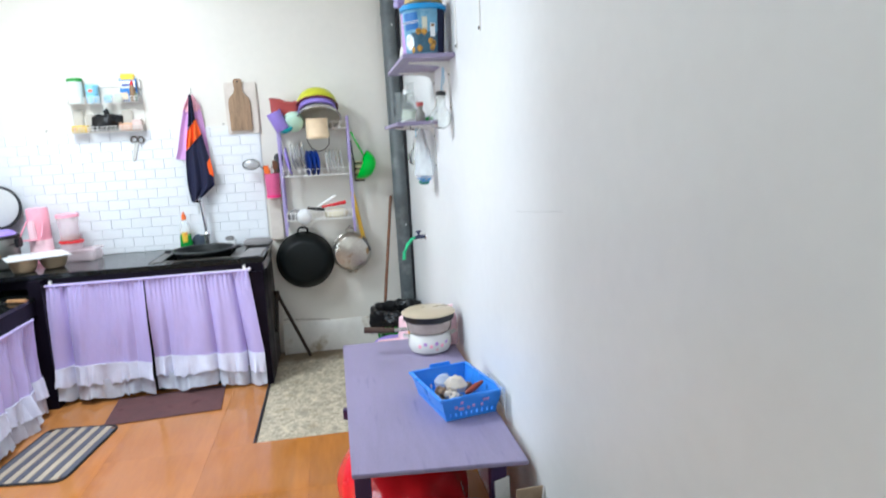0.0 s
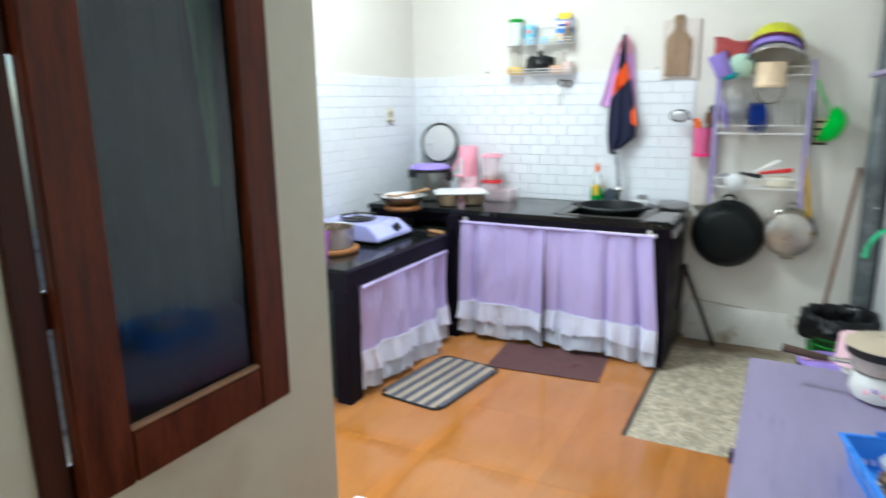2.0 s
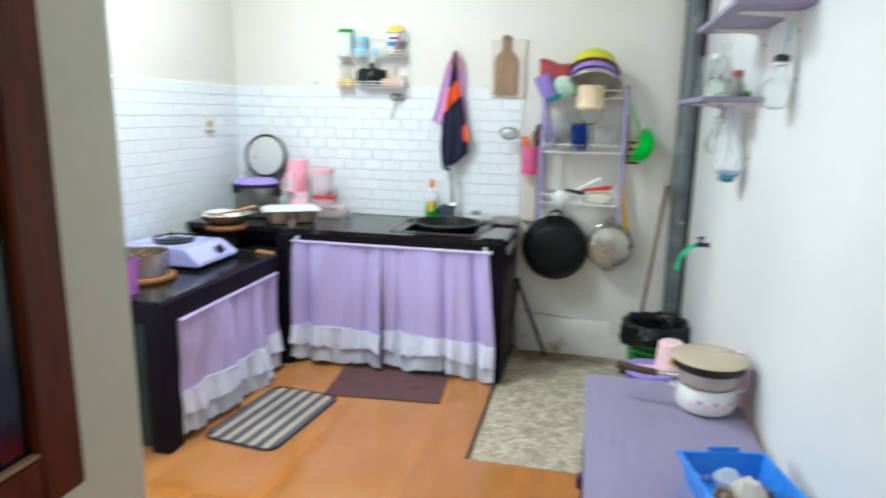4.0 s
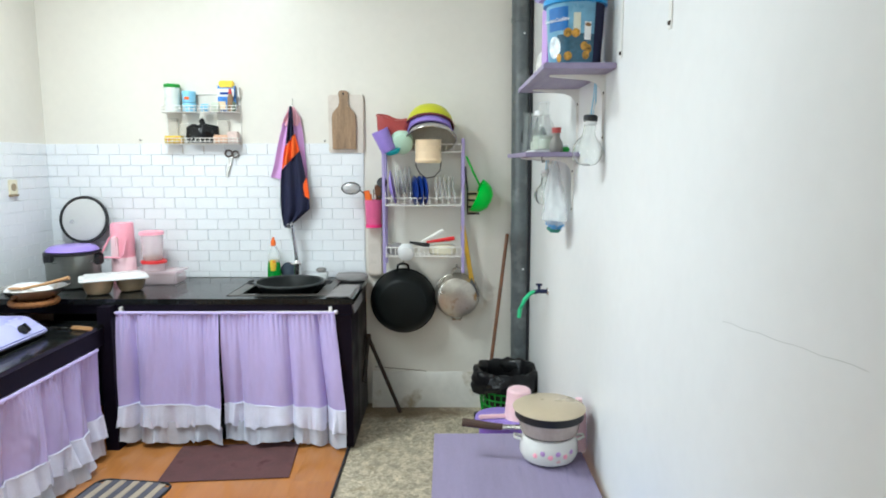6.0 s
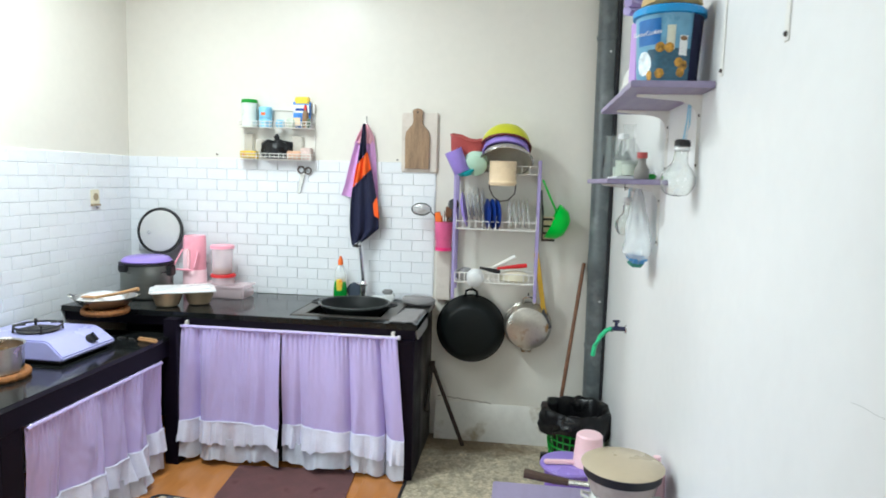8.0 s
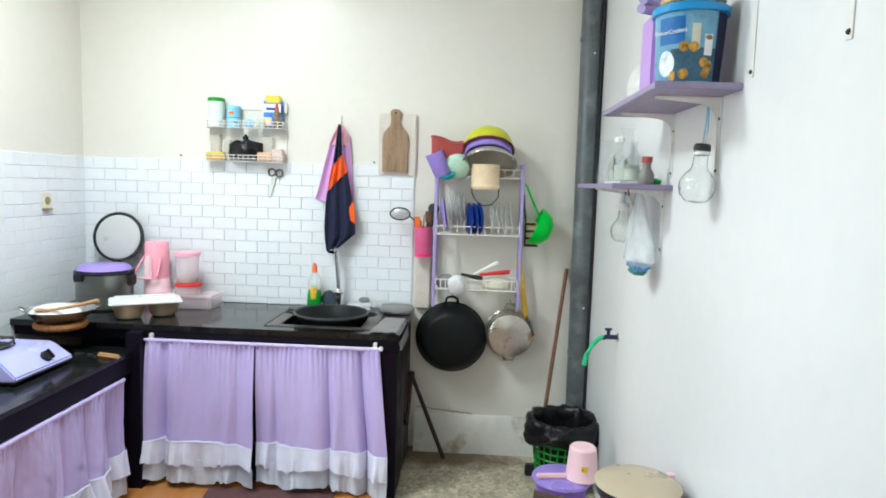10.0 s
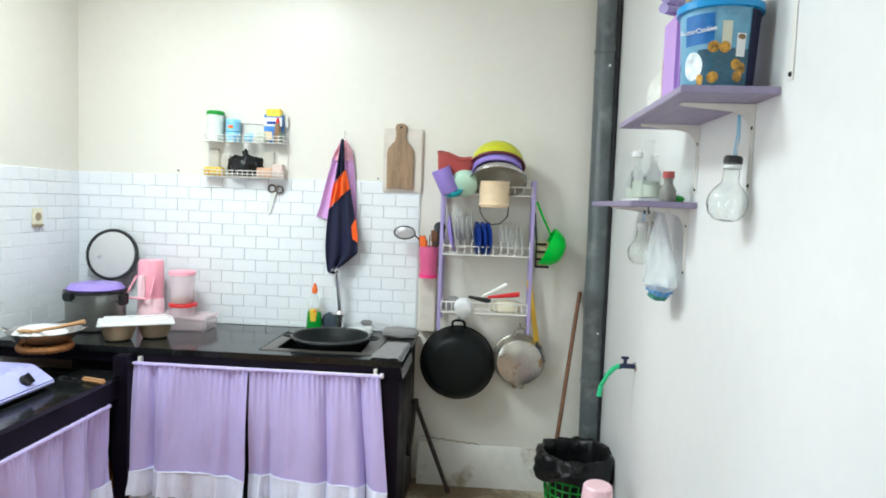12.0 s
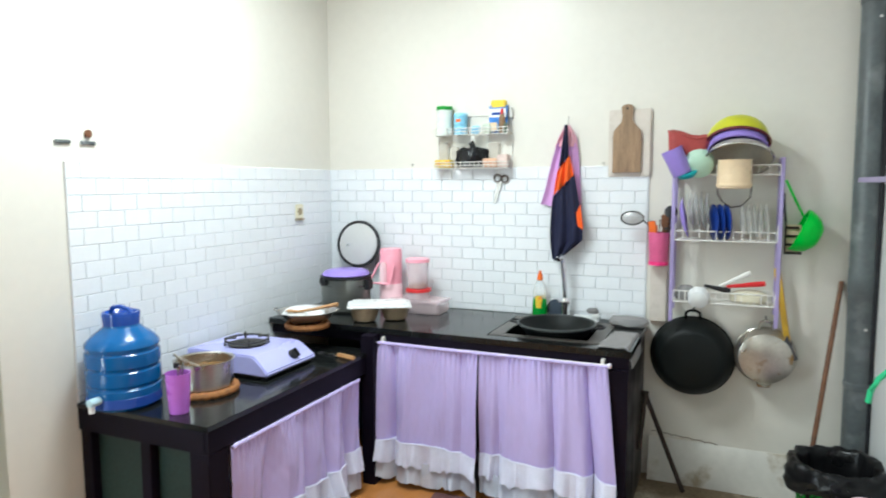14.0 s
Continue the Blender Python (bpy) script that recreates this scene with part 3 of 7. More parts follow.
def skirt(name, place, w, h, rz, label, seed, flare=(0.0, 0.0)):
    """A gathered counter curtain: satin body, lace ruffle and sheer hem; it hangs in its own x, its front is -y."""
    c = thing(name, place, label, "curtain", "counter curtains", rz)
    z1, z2, z3 = h, 0.23, 0.125

    def body(u, v):
        vv = v ** 0.8
        gather = 0.6 * (1 - v) ** 4
        q = u * w
        pleat = math.sin(q * 250 + 5 * noise.noise((q * 9, seed, 1))) * (0.5 + 0.9 * abs(noise.noise((q * 16, seed, 8))))
        y = curtain_fold(w, u + seed, (0.4 + 0.9 * vv) * (0.65 + 0.75 * abs(2 * u - 1) ** 1.5)) + 0.0075 * pleat * (1 - v) ** 9 + 0.003 * pleat * (1 - v) ** 3
        y += 0.018 * noise.noise((q * 7 + seed, v * 1.2, seed)) * (0.3 + v) + 0.013 * noise.noise((q * 21 + v * 0.9 + seed, v * 1.3, seed)) * (0.5 + 0.5 * v) + 0.003 * noise.noise((q * 30 - v * 4, v * 9 + seed, 3))
        x = w * u + 0.012 * math.sin(u * w * 25 + seed) * vv * math.sin(math.pi * u) - flare[0] * v * (1 - u) ** 2 + flare[1] * v * u ** 2
        return Vector((x, y - 0.018 * vv, z1 - (z1 - z2) * v + 0.012 * math.sin(u * w * 7 + seed) * vv))

    def ruffle(top, bot, extra, out, freq):
        def f(u, v):
            b = body(u, 1)
            q = u * w
            ph = q * freq * 0.6 + 6.5 * noise.noise((q * 8, seed, top * 9)) + 1.5 * math.sin(q * 31)
            am = extra * (0.95 + 1.5 * noise.noise((q * 15, seed + 4, top * 7)))
            y = b.y - out - am * v * math.sin(ph) - 0.35 * am * v * math.sin(ph * 2.7 + 1) - 0.012 * v
            wave = 0.009 * math.sin(q * 17 + seed * 3) + 0.022 * noise.noise((q * 5, seed, 7)) + 0.009 * math.sin(ph) * v + 0.008 * noise.noise((q * 24, seed, top))
            return Vector((b.x, y, top + (b.z - z2) + (bot - top) * v + wave * v))
        return f

    n = int(w * 330)
    bm = bmesh.new(); sheet(bm, n, 22, body, 0.0015)
    part("fabric", bm, satin, c, "lavender satin with soft vertical folds", 80)
    bm = bmesh.new(); sheet(bm, n, 5, ruffle(0.132, 0.028, 0.012, 0.000, 75), 0.0012)
    part("sheer_hem", bm, sheer, c, "grey-white sheer hem", 80)
    bm = bmesh.new(); sheet(bm, n, 6, ruffle(z2 + 0.006, 0.118, 0.014, 0.006, 92), 0.0015)
    part("lace_ruffle", bm, lace, c, "white lace ruffle", 80)
    bm = bmesh.new()
    tube(bm, [body(i / n, 1) + Vector((0, -0.008, 0.004 * math.sin(i * 1.3))) for i in range(0, n + 1, 2)], 0.0032, 5)
    part("lace_seam", bm, lace, c, "gathered lace heading")
    bm = bmesh.new()
    tube(bm, [(w * i / 200, 0.0018 * noise.noise((i * 0.55, seed, 1)), z1 + 0.001 + 0.004 * noise.noise((i * 0.5, seed, 6))) for i in range(201)], 0.0092, 8)
    part("heading", bm, satin, c, "gathered rod pocket")
    return c


main = thing("sink_counter", (0, 0, 0), "black granite sink counter on dark tiled legs, open below", "kitchen counter")
CT = 0.815
bm = bmesh.new()
xs, ys = (X0 + 0.002, -0.845, -0.335, -0.172), (7.12, 7.215, 7.655, 7.766)
lay = [[[bm.verts.new((x, y, z)) for y in ys] for x in xs] for z in (CT, CT - 0.03)]
for a_ in range(3):
    for b_ in range(3):
        if (a_, b_) != (1, 1):
            for g in lay:
                bm.faces.new((g[a_][b_], g[a_ + 1][b_], g[a_ + 1][b_ + 1], g[a_][b_ + 1]))
ring = [(0, 0), (1, 0), (2, 0), (3, 0), (3, 1), (3, 2), (3, 3), (2, 3), (1, 3), (0, 3), (0, 2), (0, 1)]
hole = [(1, 1), (2, 1), (2, 2), (1, 2)]
for loop in (ring, hole):
    for (a_, b_), (c_, d_) in zip(loop, loop[1:] + loop[:1]):
        bm.faces.new((lay[0][a_][b_], lay[0][c_][d_], lay[1][c_][d_], lay[1][a_][b_]))
part("worktop", bm, granite, main, "black speckled granite worktop")
part("fascia", boxed(((X0 + 0.004, 7.15, CT - 0.085), (-1.506, 7.17, CT - 0.031)), ((-1.433, 7.123, CT - 0.085), (-0.181, 7.145, CT - 0.031))), granite_edge, main)
part("leg", boxed(((-1.505, 7.055, -0.004), (-1.434, 7.6, CT - 0.031)), bevel=0.002), granite_edge, main, "dark tiled leg")
part("leg", boxed(((-0.262, 7.105, -0.004), (-0.181, 7.36, CT - 0.086)), bevel=0.002), granite_edge, main, "dark tiled leg")
part("side_slab", boxed(((-0.252, 7.361, -0.01), (-0.185, 7.765, CT - 0.032)), bevel=0.002), side_black, main, "scuffed black side of the counter")
part("inner_floor", boxed(((-1.488, 7.2, -0.004), (-0.257, 7.76, 0.004))), panel_dark, main)
part("back_panel", boxed(((X0 + 0.01, 7.70, 0.0), (-0.26, 7.76, CT - 0.035))), panel_dark, main)

skirt("counter_curtain", (-1.428, 7.102, 0), 0.546, 0.742, 0, "lavender satin curtain with lace ruffles under the sink counter", 0.13, (0.024, 0.0))
skirt("counter_curtain", (-0.8785, 7.102, 0), 0.609, 0.742, 0, "lavender satin curtain with lace ruffles beside the dark leg", 0.71, (0.0, 0.055))
rod = thing("curtain_rod", (-1.446, 7.101, 0.744), "white curtain rod with a round end knob on the counter front", "curtain rod")
part("rod", tubes(0.006, [(0, 0, 0), (1.180, 0, 0.004)]), rod_white, rod)
part("end_knob", lathed([(0, 0), (0.010, 0.001), (0.013, 0.008), (0.011, 0.016), (0, 0.02)], m=Matrix.Translation((1.175, 0, 0.004)) @ pose(0, 0, 0, 0, 90)), rod_white, rod)
part("bracket", boxed(((1.145, 0.0, 0.004), (1.162, 0.031, 0.03)), bevel=0.002), white_wire, rod, "small white bracket")
part("bracket", boxed(((0.035, 0.0, 0.004), (0.05, 0.031, 0.03)), bevel=0.002), white_wire, rod)

low = thing("stove_counter", (0, 0, 0), "lower black granite stove counter with dark tiled edge, open below", "kitchen counter")
LT = 0.695
part("worktop", boxed(((X0 + 0.002, 5.94, LT - 0.02), (-1.472, 7.124, LT)), bevel=0.002), granite, low, "glossy black granite worktop")
part("fascia", boxed(((-1.492, 5.945, LT - 0.105), (-1.474, 7.122, LT - 0.021)), ((X0 + 0.004, 5.943, LT - 0.1055), (-1.493, 5.96, LT - 0.021))), granite_edge, low)
part("leg", boxed(((-1.565, 5.945, -0.004), (-1.476, 6.05, LT - 0.106)), bevel=0.002), granite_edge, low, "dark tiled leg")
part("leg", boxed(((-1.815, 5.95, -0.004), (-1.765, 6.0, LT - 0.076)), bevel=0.002), granite_edge, low, "dark tiled leg")
part("leg", boxed(((X0 + 0.006, 5.95, -0.004), (X0 + 0.06, 6.0, LT - 0.076)), bevel=0.002), granite_edge, low)
part("end_panel", boxed(((X0 + 0.06, 5.985, 0), (-1.817, 5.995, LT - 0.08)), ((-1.763, 5.985, 0), (-1.568, 5.995, LT - 0.08))), panel_dark, low, "dark glossy end panel")
skirt("counter_curtain", (-1.463, 6.055, 0), 0.905, LT - 0.115, 90, "lavender satin curtain with lace ruffles under the lower stove counter", 0.37)
yb = solid("yellow_bottle", lathed([(0, 0), (0.02, 0), (0.024, 0.01), (0.024, 0.13), (0.011, 0.16), (0.011, 0.18), (0, 0.182)]), label_yellow, (-1.475, 7.19, 0.004), "small yellow bottle standing behind the curtain under the counter", "bottle")

# sink set in the counter
sink = thing("sink", (-0.588, 7.435, CT), "stainless sink sunk in the counter with a flat drainer rim", "sink")
part("rim", boxed(((-0.275, -0.235, -0.002), (-0.21, 0.235, 0.004)), ((0.2, -0.235, -0.002), (0.27, 0.235, 0.004)), ((-0.21, -0.235, -0.002), (0.2, -0.195, 0.004)), ((-0.21, 0.195, -0.002), (0.2, 0.235, 0.004)), bevel=0.0015), mat("dull dark steel", (0.16, 0.145, 0.13), 0.35, metal=0.8, var=0.3, fine=90), sink, "dull dark steel rim")
part("gasket", tubes(0.003, [(-0.278, -0.238, 0.002), (-0.278, 0.238, 0.002), (0.273, 0.238, 0.002)]), binding, sink, "black seal strip")
# black granite colour here stands for the shade inside the steel basin
part("basin", boxed(((-0.212, -0.197, -0.16), (-0.208, 0.197, -0.002)), ((0.198, -0.197, -0.16), (0.202, 0.197, -0.002)), ((-0.208, -0.199, -0.16), (0.198, -0.195, -0.002)), ((-0.208, 0.195, -0.16), (0.198, 0.199, -0.002)), ((-0.208, -0.195, -0.164), (0.198, 0.195, -0.16))), granite, sink, "deep basin, coloured black for the shade in it")
pan = thing("black_pan", (-0.575, 7.41, CT + 0.018), "wide black two-handled pan standing in the sink", "pan")
part("bowl", lathed(lined([(0.12, -0.055), (0.156, -0.03), (0.184, 0.010), (0.193, 0.022)], 0.008), seg=36), wok_black, pan)
bm = bmesh.new()
tube(bm, [(0.193 * math.cos(2 * math.pi * k / 48), 0.193 * math.sin(2 * math.pi * k / 48), 0.021) for k in range(48)], 0.0075, 8, closed=True)
# lighter grey than the bowl: the rim's highlight is put into its colour
part("rim", bm, mat("highlight grey rim", (0.03, 0.034, 0.034), 0.3, var=0.3), pan, "rolled rim, greyed for its highlight")
for s in (-1, 1):
    part("handle", tubes(0.006, [(s * 0.200, -0.035, 0.016), (s * 0.233, -0.028, 0.019), (s * 0.240, 0, 0.02), (s * 0.233, 0.028, 0.019), (s * 0.200, 0.035, 0.016)]), black_plastic, pan)


def faucet():
    f = thing("faucet", (-0.598, 7.70, CT), "chrome faucet with a tall slanting spout behind the sink", "faucet")
    part("base", lathed([(0, 0), (0.030, 0), (0.029, 0.014), (0.022, 0.022), (0.021, 0.085), (0.025, 0.10), (0.017, 0.12), (0, 0.12)]), chrome, f)
    part("spout", tubes(0.0135, [(0, 0, 0.09), (-0.002, -0.006, 0.16), (-0.008, -0.016, 0.26), (-0.014, -0.022, 0.335), (-0.022, -0.05, 0.352), (-0.026, -0.075, 0.335)]), chrome, f)
    part("lever", tubes(0.006, [(0, 0, 0.095), (-0.03, -0.012, 0.098), (-0.042, -0.016, 0.105)]), chrome, f)
    part("knob", lathed([(0, 0), (0.013, 0.002), (0.014, 0.014), (0, 0.018)], m=Matrix.Translation((0.014, 0, 0.085))), chrome, f)


faucet()
scr = thing("round_brush", (-0.655, 7.735, CT), "dark blue-grey round scouring pad leaning by the faucet", "scouring pad")
part("disc", lathed([(0, 0), (0.045, 0.0), (0.05, 0.006), (0.05, 0.016), (0.044, 0.02), (0, 0.022)], m=pose(0, 0, 0.052, 82, 0, 0)), mat("blue-grey sponge", (0.045, 0.06, 0.085), 0.9, var=0.3, fine=200, bump=0.8), scr)
cad = thing("sponge_tray", (-0.49, 7.7, CT), "white soap tray with a grey scouring sponge behind the sink", "soap dish")
part("tray", boxed(((-0.065, -0.03, 0), (0.075, 0.03, 0.028)), bevel=0.005), white_plastic, cad)
part("upstand", boxed(((0.035, -0.03, 0.024), (0.08, 0.03, 0.045)), bevel=0.004), white_plastic, cad)
bm = boxed(((-0.02, -0.022, 0.028), (0.04, 0.022, 0.056)), bevel=0.008)
for v in bm.verts:
    v.co += Vector((noise.noise(v.co * 90), noise.noise(v.co * 90 + Vector((5, 0, 0))), noise.noise(v.co * 90 + Vector((9, 0, 0))))) * 0.004
solid("sponge", bm, grey_cloth, (-0.46, 7.7, CT + 0.016), "small grey scouring sponge lying on the soap tray", "sponge")


def soap():
    s = thing("soap_bottle", (-0.738, 7.69, CT), "bottle of green dish soap with an orange cap and yellow label", "bottle")
    part("liquid", lathed([(0, 0.001), (0.034, 0.001), (0.039, 0.008), (0.042, 0.03), (0.040, 0.075), (0.037, 0.11), (0, 0.111)], squash=(1, 0.65)), liquid_green, s, "green liquid")
    part("upper_bottle", lathed([(0.0375, 0.1105), (0.036, 0.145), (0.030, 0.175), (0.015, 0.205), (0.012, 0.215)], squash=(1, 0.7)), clear_plastic, s, "clear empty top")
    part("label", lathed([(0.030, 0.056), (0.0345, 0.060), (0.0345, 0.122), (0.030, 0.126)], squash=(0.8, 0.85)), label_yellow, s, "yellow and orange label")
    part("cap", lathed([(0, 0.247), (0.012, 0.246), (0.015, 0.236), (0.016, 0.213), (0.013, 0.21), (0, 0.21)]), orange, s, "orange push cap")
    part("nozzle", lathed([(0, 0.262), (0.008, 0.262), (0.008, 0.246), (0, 0.245)]), orange, s)


soap()
bm = bmesh.new()
lathe(bm, [(0, 0), (0.075, 0.0), (0.098, 0.012), (0.1, 0.03), (0.085, 0.046), (0.03, 0.052), (0, 0.05)], 24, squash=(1.0, 0.62))
for v in bm.verts:
    v.co += Vector((0, 0, noise.noise(v.co * 22) * 0.008))
solid("folded_rag", bm, grey_cloth, (-0.255, 7.655, CT), "rounded grey-brown folded rag on the counter's corner", "cloth")
bm = bmesh.new()
sheet(bm, 16, 20, lambda u, v: Vector((0.16 * u + 0.03 * v * (1 - u), 0.33 * v, 0.012 + 0.006 * noise.noise((u * 5, v * 5, 2)) - (0.09 * max(0, u - 0.86) / 0.14))), 0.006)
solid("dish_cloth", bm, grey_cloth, (-0.325, 7.135, CT), "grey dish cloth laid over the counter's edge", "cloth")


# ---- things on the sink counter ----
def trivet(place, r, label):
    t = thing("trivet", place, label, "trivet", "rattan trivets")
    bm = bmesh.new()
    for q, zz, rr in ((r - 0.014, 0.014, 0.0155), (r - 0.045, 0.012, 0.013)):
        pts = [((q + 0.0012 * math.sin(k * 2.5)) * math.cos(2 * math.pi * k / 72), (q + 0.0012 * math.sin(k * 2.5)) * math.sin(2 * math.pi * k / 72), zz + 0.0022 * (k % 3 - 1)) for k in range(72)]
        tube(bm, pts, rr, 9, closed=True)
    part("woven_ring", bm, wicker, t)
    part("base", lathed([(0, 0.0), (r - 0.012, 0.0), (r - 0.01, 0.012), (0, 0.012)]), wicker, t)


trivet((-1.785, 6.995, CT), 0.115, "brown woven rattan trivet under the steel wok")
wok = thing("wok", (-1.80, 7.013, CT + 0.024), "small steel wok with ring handles and a wooden spatula in it", "wok")
part("bowl", lathed(lined([(0.07, 0), (0.12, 0.022), (0.148, 0.056), (0.156, 0.062)], 0.003), seg=32), steel, wok)
for a in (20, 200):
    c = Vector((math.cos(radians(a)), math.sin(radians(a)), 0)) * 0.15
    q = Vector((-c.y, c.x, 0)).normalized() * 0.022
    part("handle", tubes(0.004, [c - q + Vector((0, 0, 0.058)), c * 1.13 - q * 0.7 + Vector((0, 0, 0.070)), c * 1.13 + q * 0.7 + Vector((0, 0, 0.070)), c + q + Vector((0, 0, 0.058))]), steel, wok)
bm = bmesh.new()
lathe(bm, [(0, 0.036), (0.05, 0.034), (0.082, 0.026), (0.108, 0.004), (0.113, 0.004), (0.088, 0.029), (0.055, 0.039), (0, 0.042)], 30)
solid("white_dish", bm, white_plastic, (-1.835, 7.033, CT + 0.060), "white dish turned over in the wok", "dish")
bm = bmesh.new()
tube(bm, [(-0.03, 0, -0.004), (0.08, 0.004, 0.018), (0.17, 0.008, 0.042), (0.20, 0.009, 0.049)], 0.0065, 8, r2=0.0105)
box(bm, (-0.10, -0.02, -0.006), (-0.028, 0.02, 0.0), 0.002)
solid("spatula", bm, pale_wood, (-1.775, 6.948, CT + 0.094), "wooden spatula resting across the wok", "spatula")


def cooker():
    c = thing("rice_cooker", (-1.856, 7.49, CT), "grey steel rice cooker with its round lid standing open", "rice cooker")
    part("body", lathed(lined([(0.128, 0), (0.141, 0.01), (0.144, 0.03), (0.144, 0.185), (0.148, 0.193)], 0.012), seg=40), mat("brushed grey metal", (0.30, 0.31, 0.29), 0.35, metal=0.8, var=0.12, stretch=(1, 1, 12)), c, "brushed grey metal body")
    part("rim", lathed([(0.138, 0.191), (0.152, 0.192), (0.154, 0.205), (0.136, 0.207)], seg=40), black_plastic, c, "black rim")
    for s in (-1, 1):
        part("handle", boxed(((s * 0.148 - 0.014, -0.030, 0.13), (s * 0.148 + 0.018, 0.030, 0.19)), bevel=0.006), black_plastic, c, "black side handle")
    part("latch", boxed(((-0.085, -0.158, 0.160), (-0.03, -0.115, 0.207)), bevel=0.008), black_plastic, c, "black latch")
    part("foot_ring", lathed([(0, -0.0), (0.124, 0.0), (0.13, 0.012), (0, 0.012)]), black_plastic, c)
    lid = part("lid", lathed([(0, 0.03), (0.12, 0.03), (0.140, 0.018), (0.145, 0), (0.142, -0.012), (0.131, -0.012), (0.127, -0.002), (0, -0.002)], seg=40, m=pose(-0.033, 0.205, 0.372, -98, 0, 4)), black_plastic, c, "open lid with black rim")
    part("inner_lid", lathed([(0, -0.006), (0.117, -0.006), (0.127, -0.003), (0.127, 0.0), (0, 0.0)], seg=40, m=pose(-0.033, 0.201, 0.372, -98, 0, 4)), mat("matt inner lid", (0.60, 0.60, 0.59), 0.4, metal=0.2, var=0.04), lid, "grey inner lid plate")
    part("steam_vent", lathed([(0, -0.016), (0.012, -0.015), (0.014, -0.006), (0, -0.006)], m=pose(-0.10, 0.2, 0.36, -98, 0, 4)), chrome, lid, "small steam vent")
    part("hinge", boxed(((-0.075, 0.16, 0.16), (-0.02, 0.215, 0.23)), bevel=0.006), black_plastic, c)


cooker()
bm = bmesh.new()
lathe(bm, [(0, 0), (0.136, 0.0), (0.141, 0.006), (0.123, 0.026), (0.105, 0.032), (0, 0.034)], 40)
solid("plastic_cover", bm, violet, (-1.856, 7.49, CT + 0.208), "purple plastic cover lying over the rice cooker's pot", "cover")
th = thing("pink_flask", (-1.625, 7.62, CT), "pink plastic pitcher with a bail handle and pale spout", "pitcher")
part("body", lathed([(0, 0), (0.066, 0), (0.069, 0.01), (0.064, 0.22), (0.066, 0.23), (0.065, 0.345), (0.06, 0.36), (0, 0.365)], seg=28), pink_plastic, th)
part("band", lathed([(0.067, 0.03), (0.0705, 0.035), (0.068, 0.150), (0.065, 0.156)], seg=28), pale_pink, th, "paler pink band")
part("spout", boxed(((-0.032, -0.088, 0.155), (0.006, -0.055, 0.285)), bevel=0.008), pale_pink, th, "pale pink spout")
part("handle", tubes(0.006, [(-0.045, -0.06, 0.28), (-0.088, -0.078, 0.19), (-0.094, -0.082, 0.172), (-0.078, -0.086, 0.162), (0.025, -0.092, 0.160), (0.042, -0.088, 0.175), (0.052, -0.06, 0.27)]), pink_plastic, th)


def jar():
    b = thing("pink_container", (-1.43, 7.6, CT), "wide transparent pink food container with a lid", "container")
    part("box", boxed(((-0.155, -0.08, 0), (0.155, 0.08, 0.065)), bevel=0.01), clear_pink, b)
    part("lid", boxed(((-0.162, -0.087, 0.066), (0.162, 0.087, 0.08)), bevel=0.004), clear_pink, b)
    j = thing("red_lid_jar", (-1.435, 7.6, CT + 0.08), "small clear jar with a red screw lid on the pink container", "jar")
    part("body", lathed([(0, 0), (0.066, 0), (0.068, 0.006), (0.066, 0.04), (0, 0.041)]), clear_pink, j)
    part("lid", lathed([(0, 0.058), (0.07, 0.057), (0.074, 0.052), (0.074, 0.04), (0, 0.04)]), red_plastic, j, "red lid")
    j = thing("pink_lid_jar", (-1.44, 7.6, CT + 0.14), "tall clear jar with a pink lid stacked on the red-lidded one", "jar")
    part("body", lathed([(0, 0), (0.055, 0), (0.057, 0.006), (0.064, 0.15), (0, 0.151)]), clear_pink, j)
    part("contents", lathed([(0, 0.003), (0.052, 0.003), (0.054, 0.022), (0, 0.026)]), onion, j, "brown remains in the bottom")
    part("lid", lathed([(0, 0.172), (0.06, 0.172), (0.069, 0.168), (0.07, 0.15), (0, 0.15)]), pink_plastic, j, "pink lid")


jar()
for k, (x, y) in enumerate(((-1.59, 7.248), (-1.46, 7.352))):
    bm = lathed(lined([(0.045, 0), (0.06, 0.008), (0.076, 0.05), (0.080, 0.078)], 0.002), seg=28)
    solid("brass_bowl", bm, brass_bowl, (x, y, CT), "dull brass-coloured bowl holding up a white tray", "bowl", "brass bowls")
bm = boxed(((-0.172, -0.105, 0), (0.172, 0.105, 0.01)), bevel=0.004)
box(bm, (-0.155, -0.088, -0.004), (0.155, 0.088, 0.022), 0.010)
solid("white_tray", bm, white_plastic, (-1.53, 7.302, CT + 0.080), "white plastic lid laid across two bowls", "tray", rz=30)


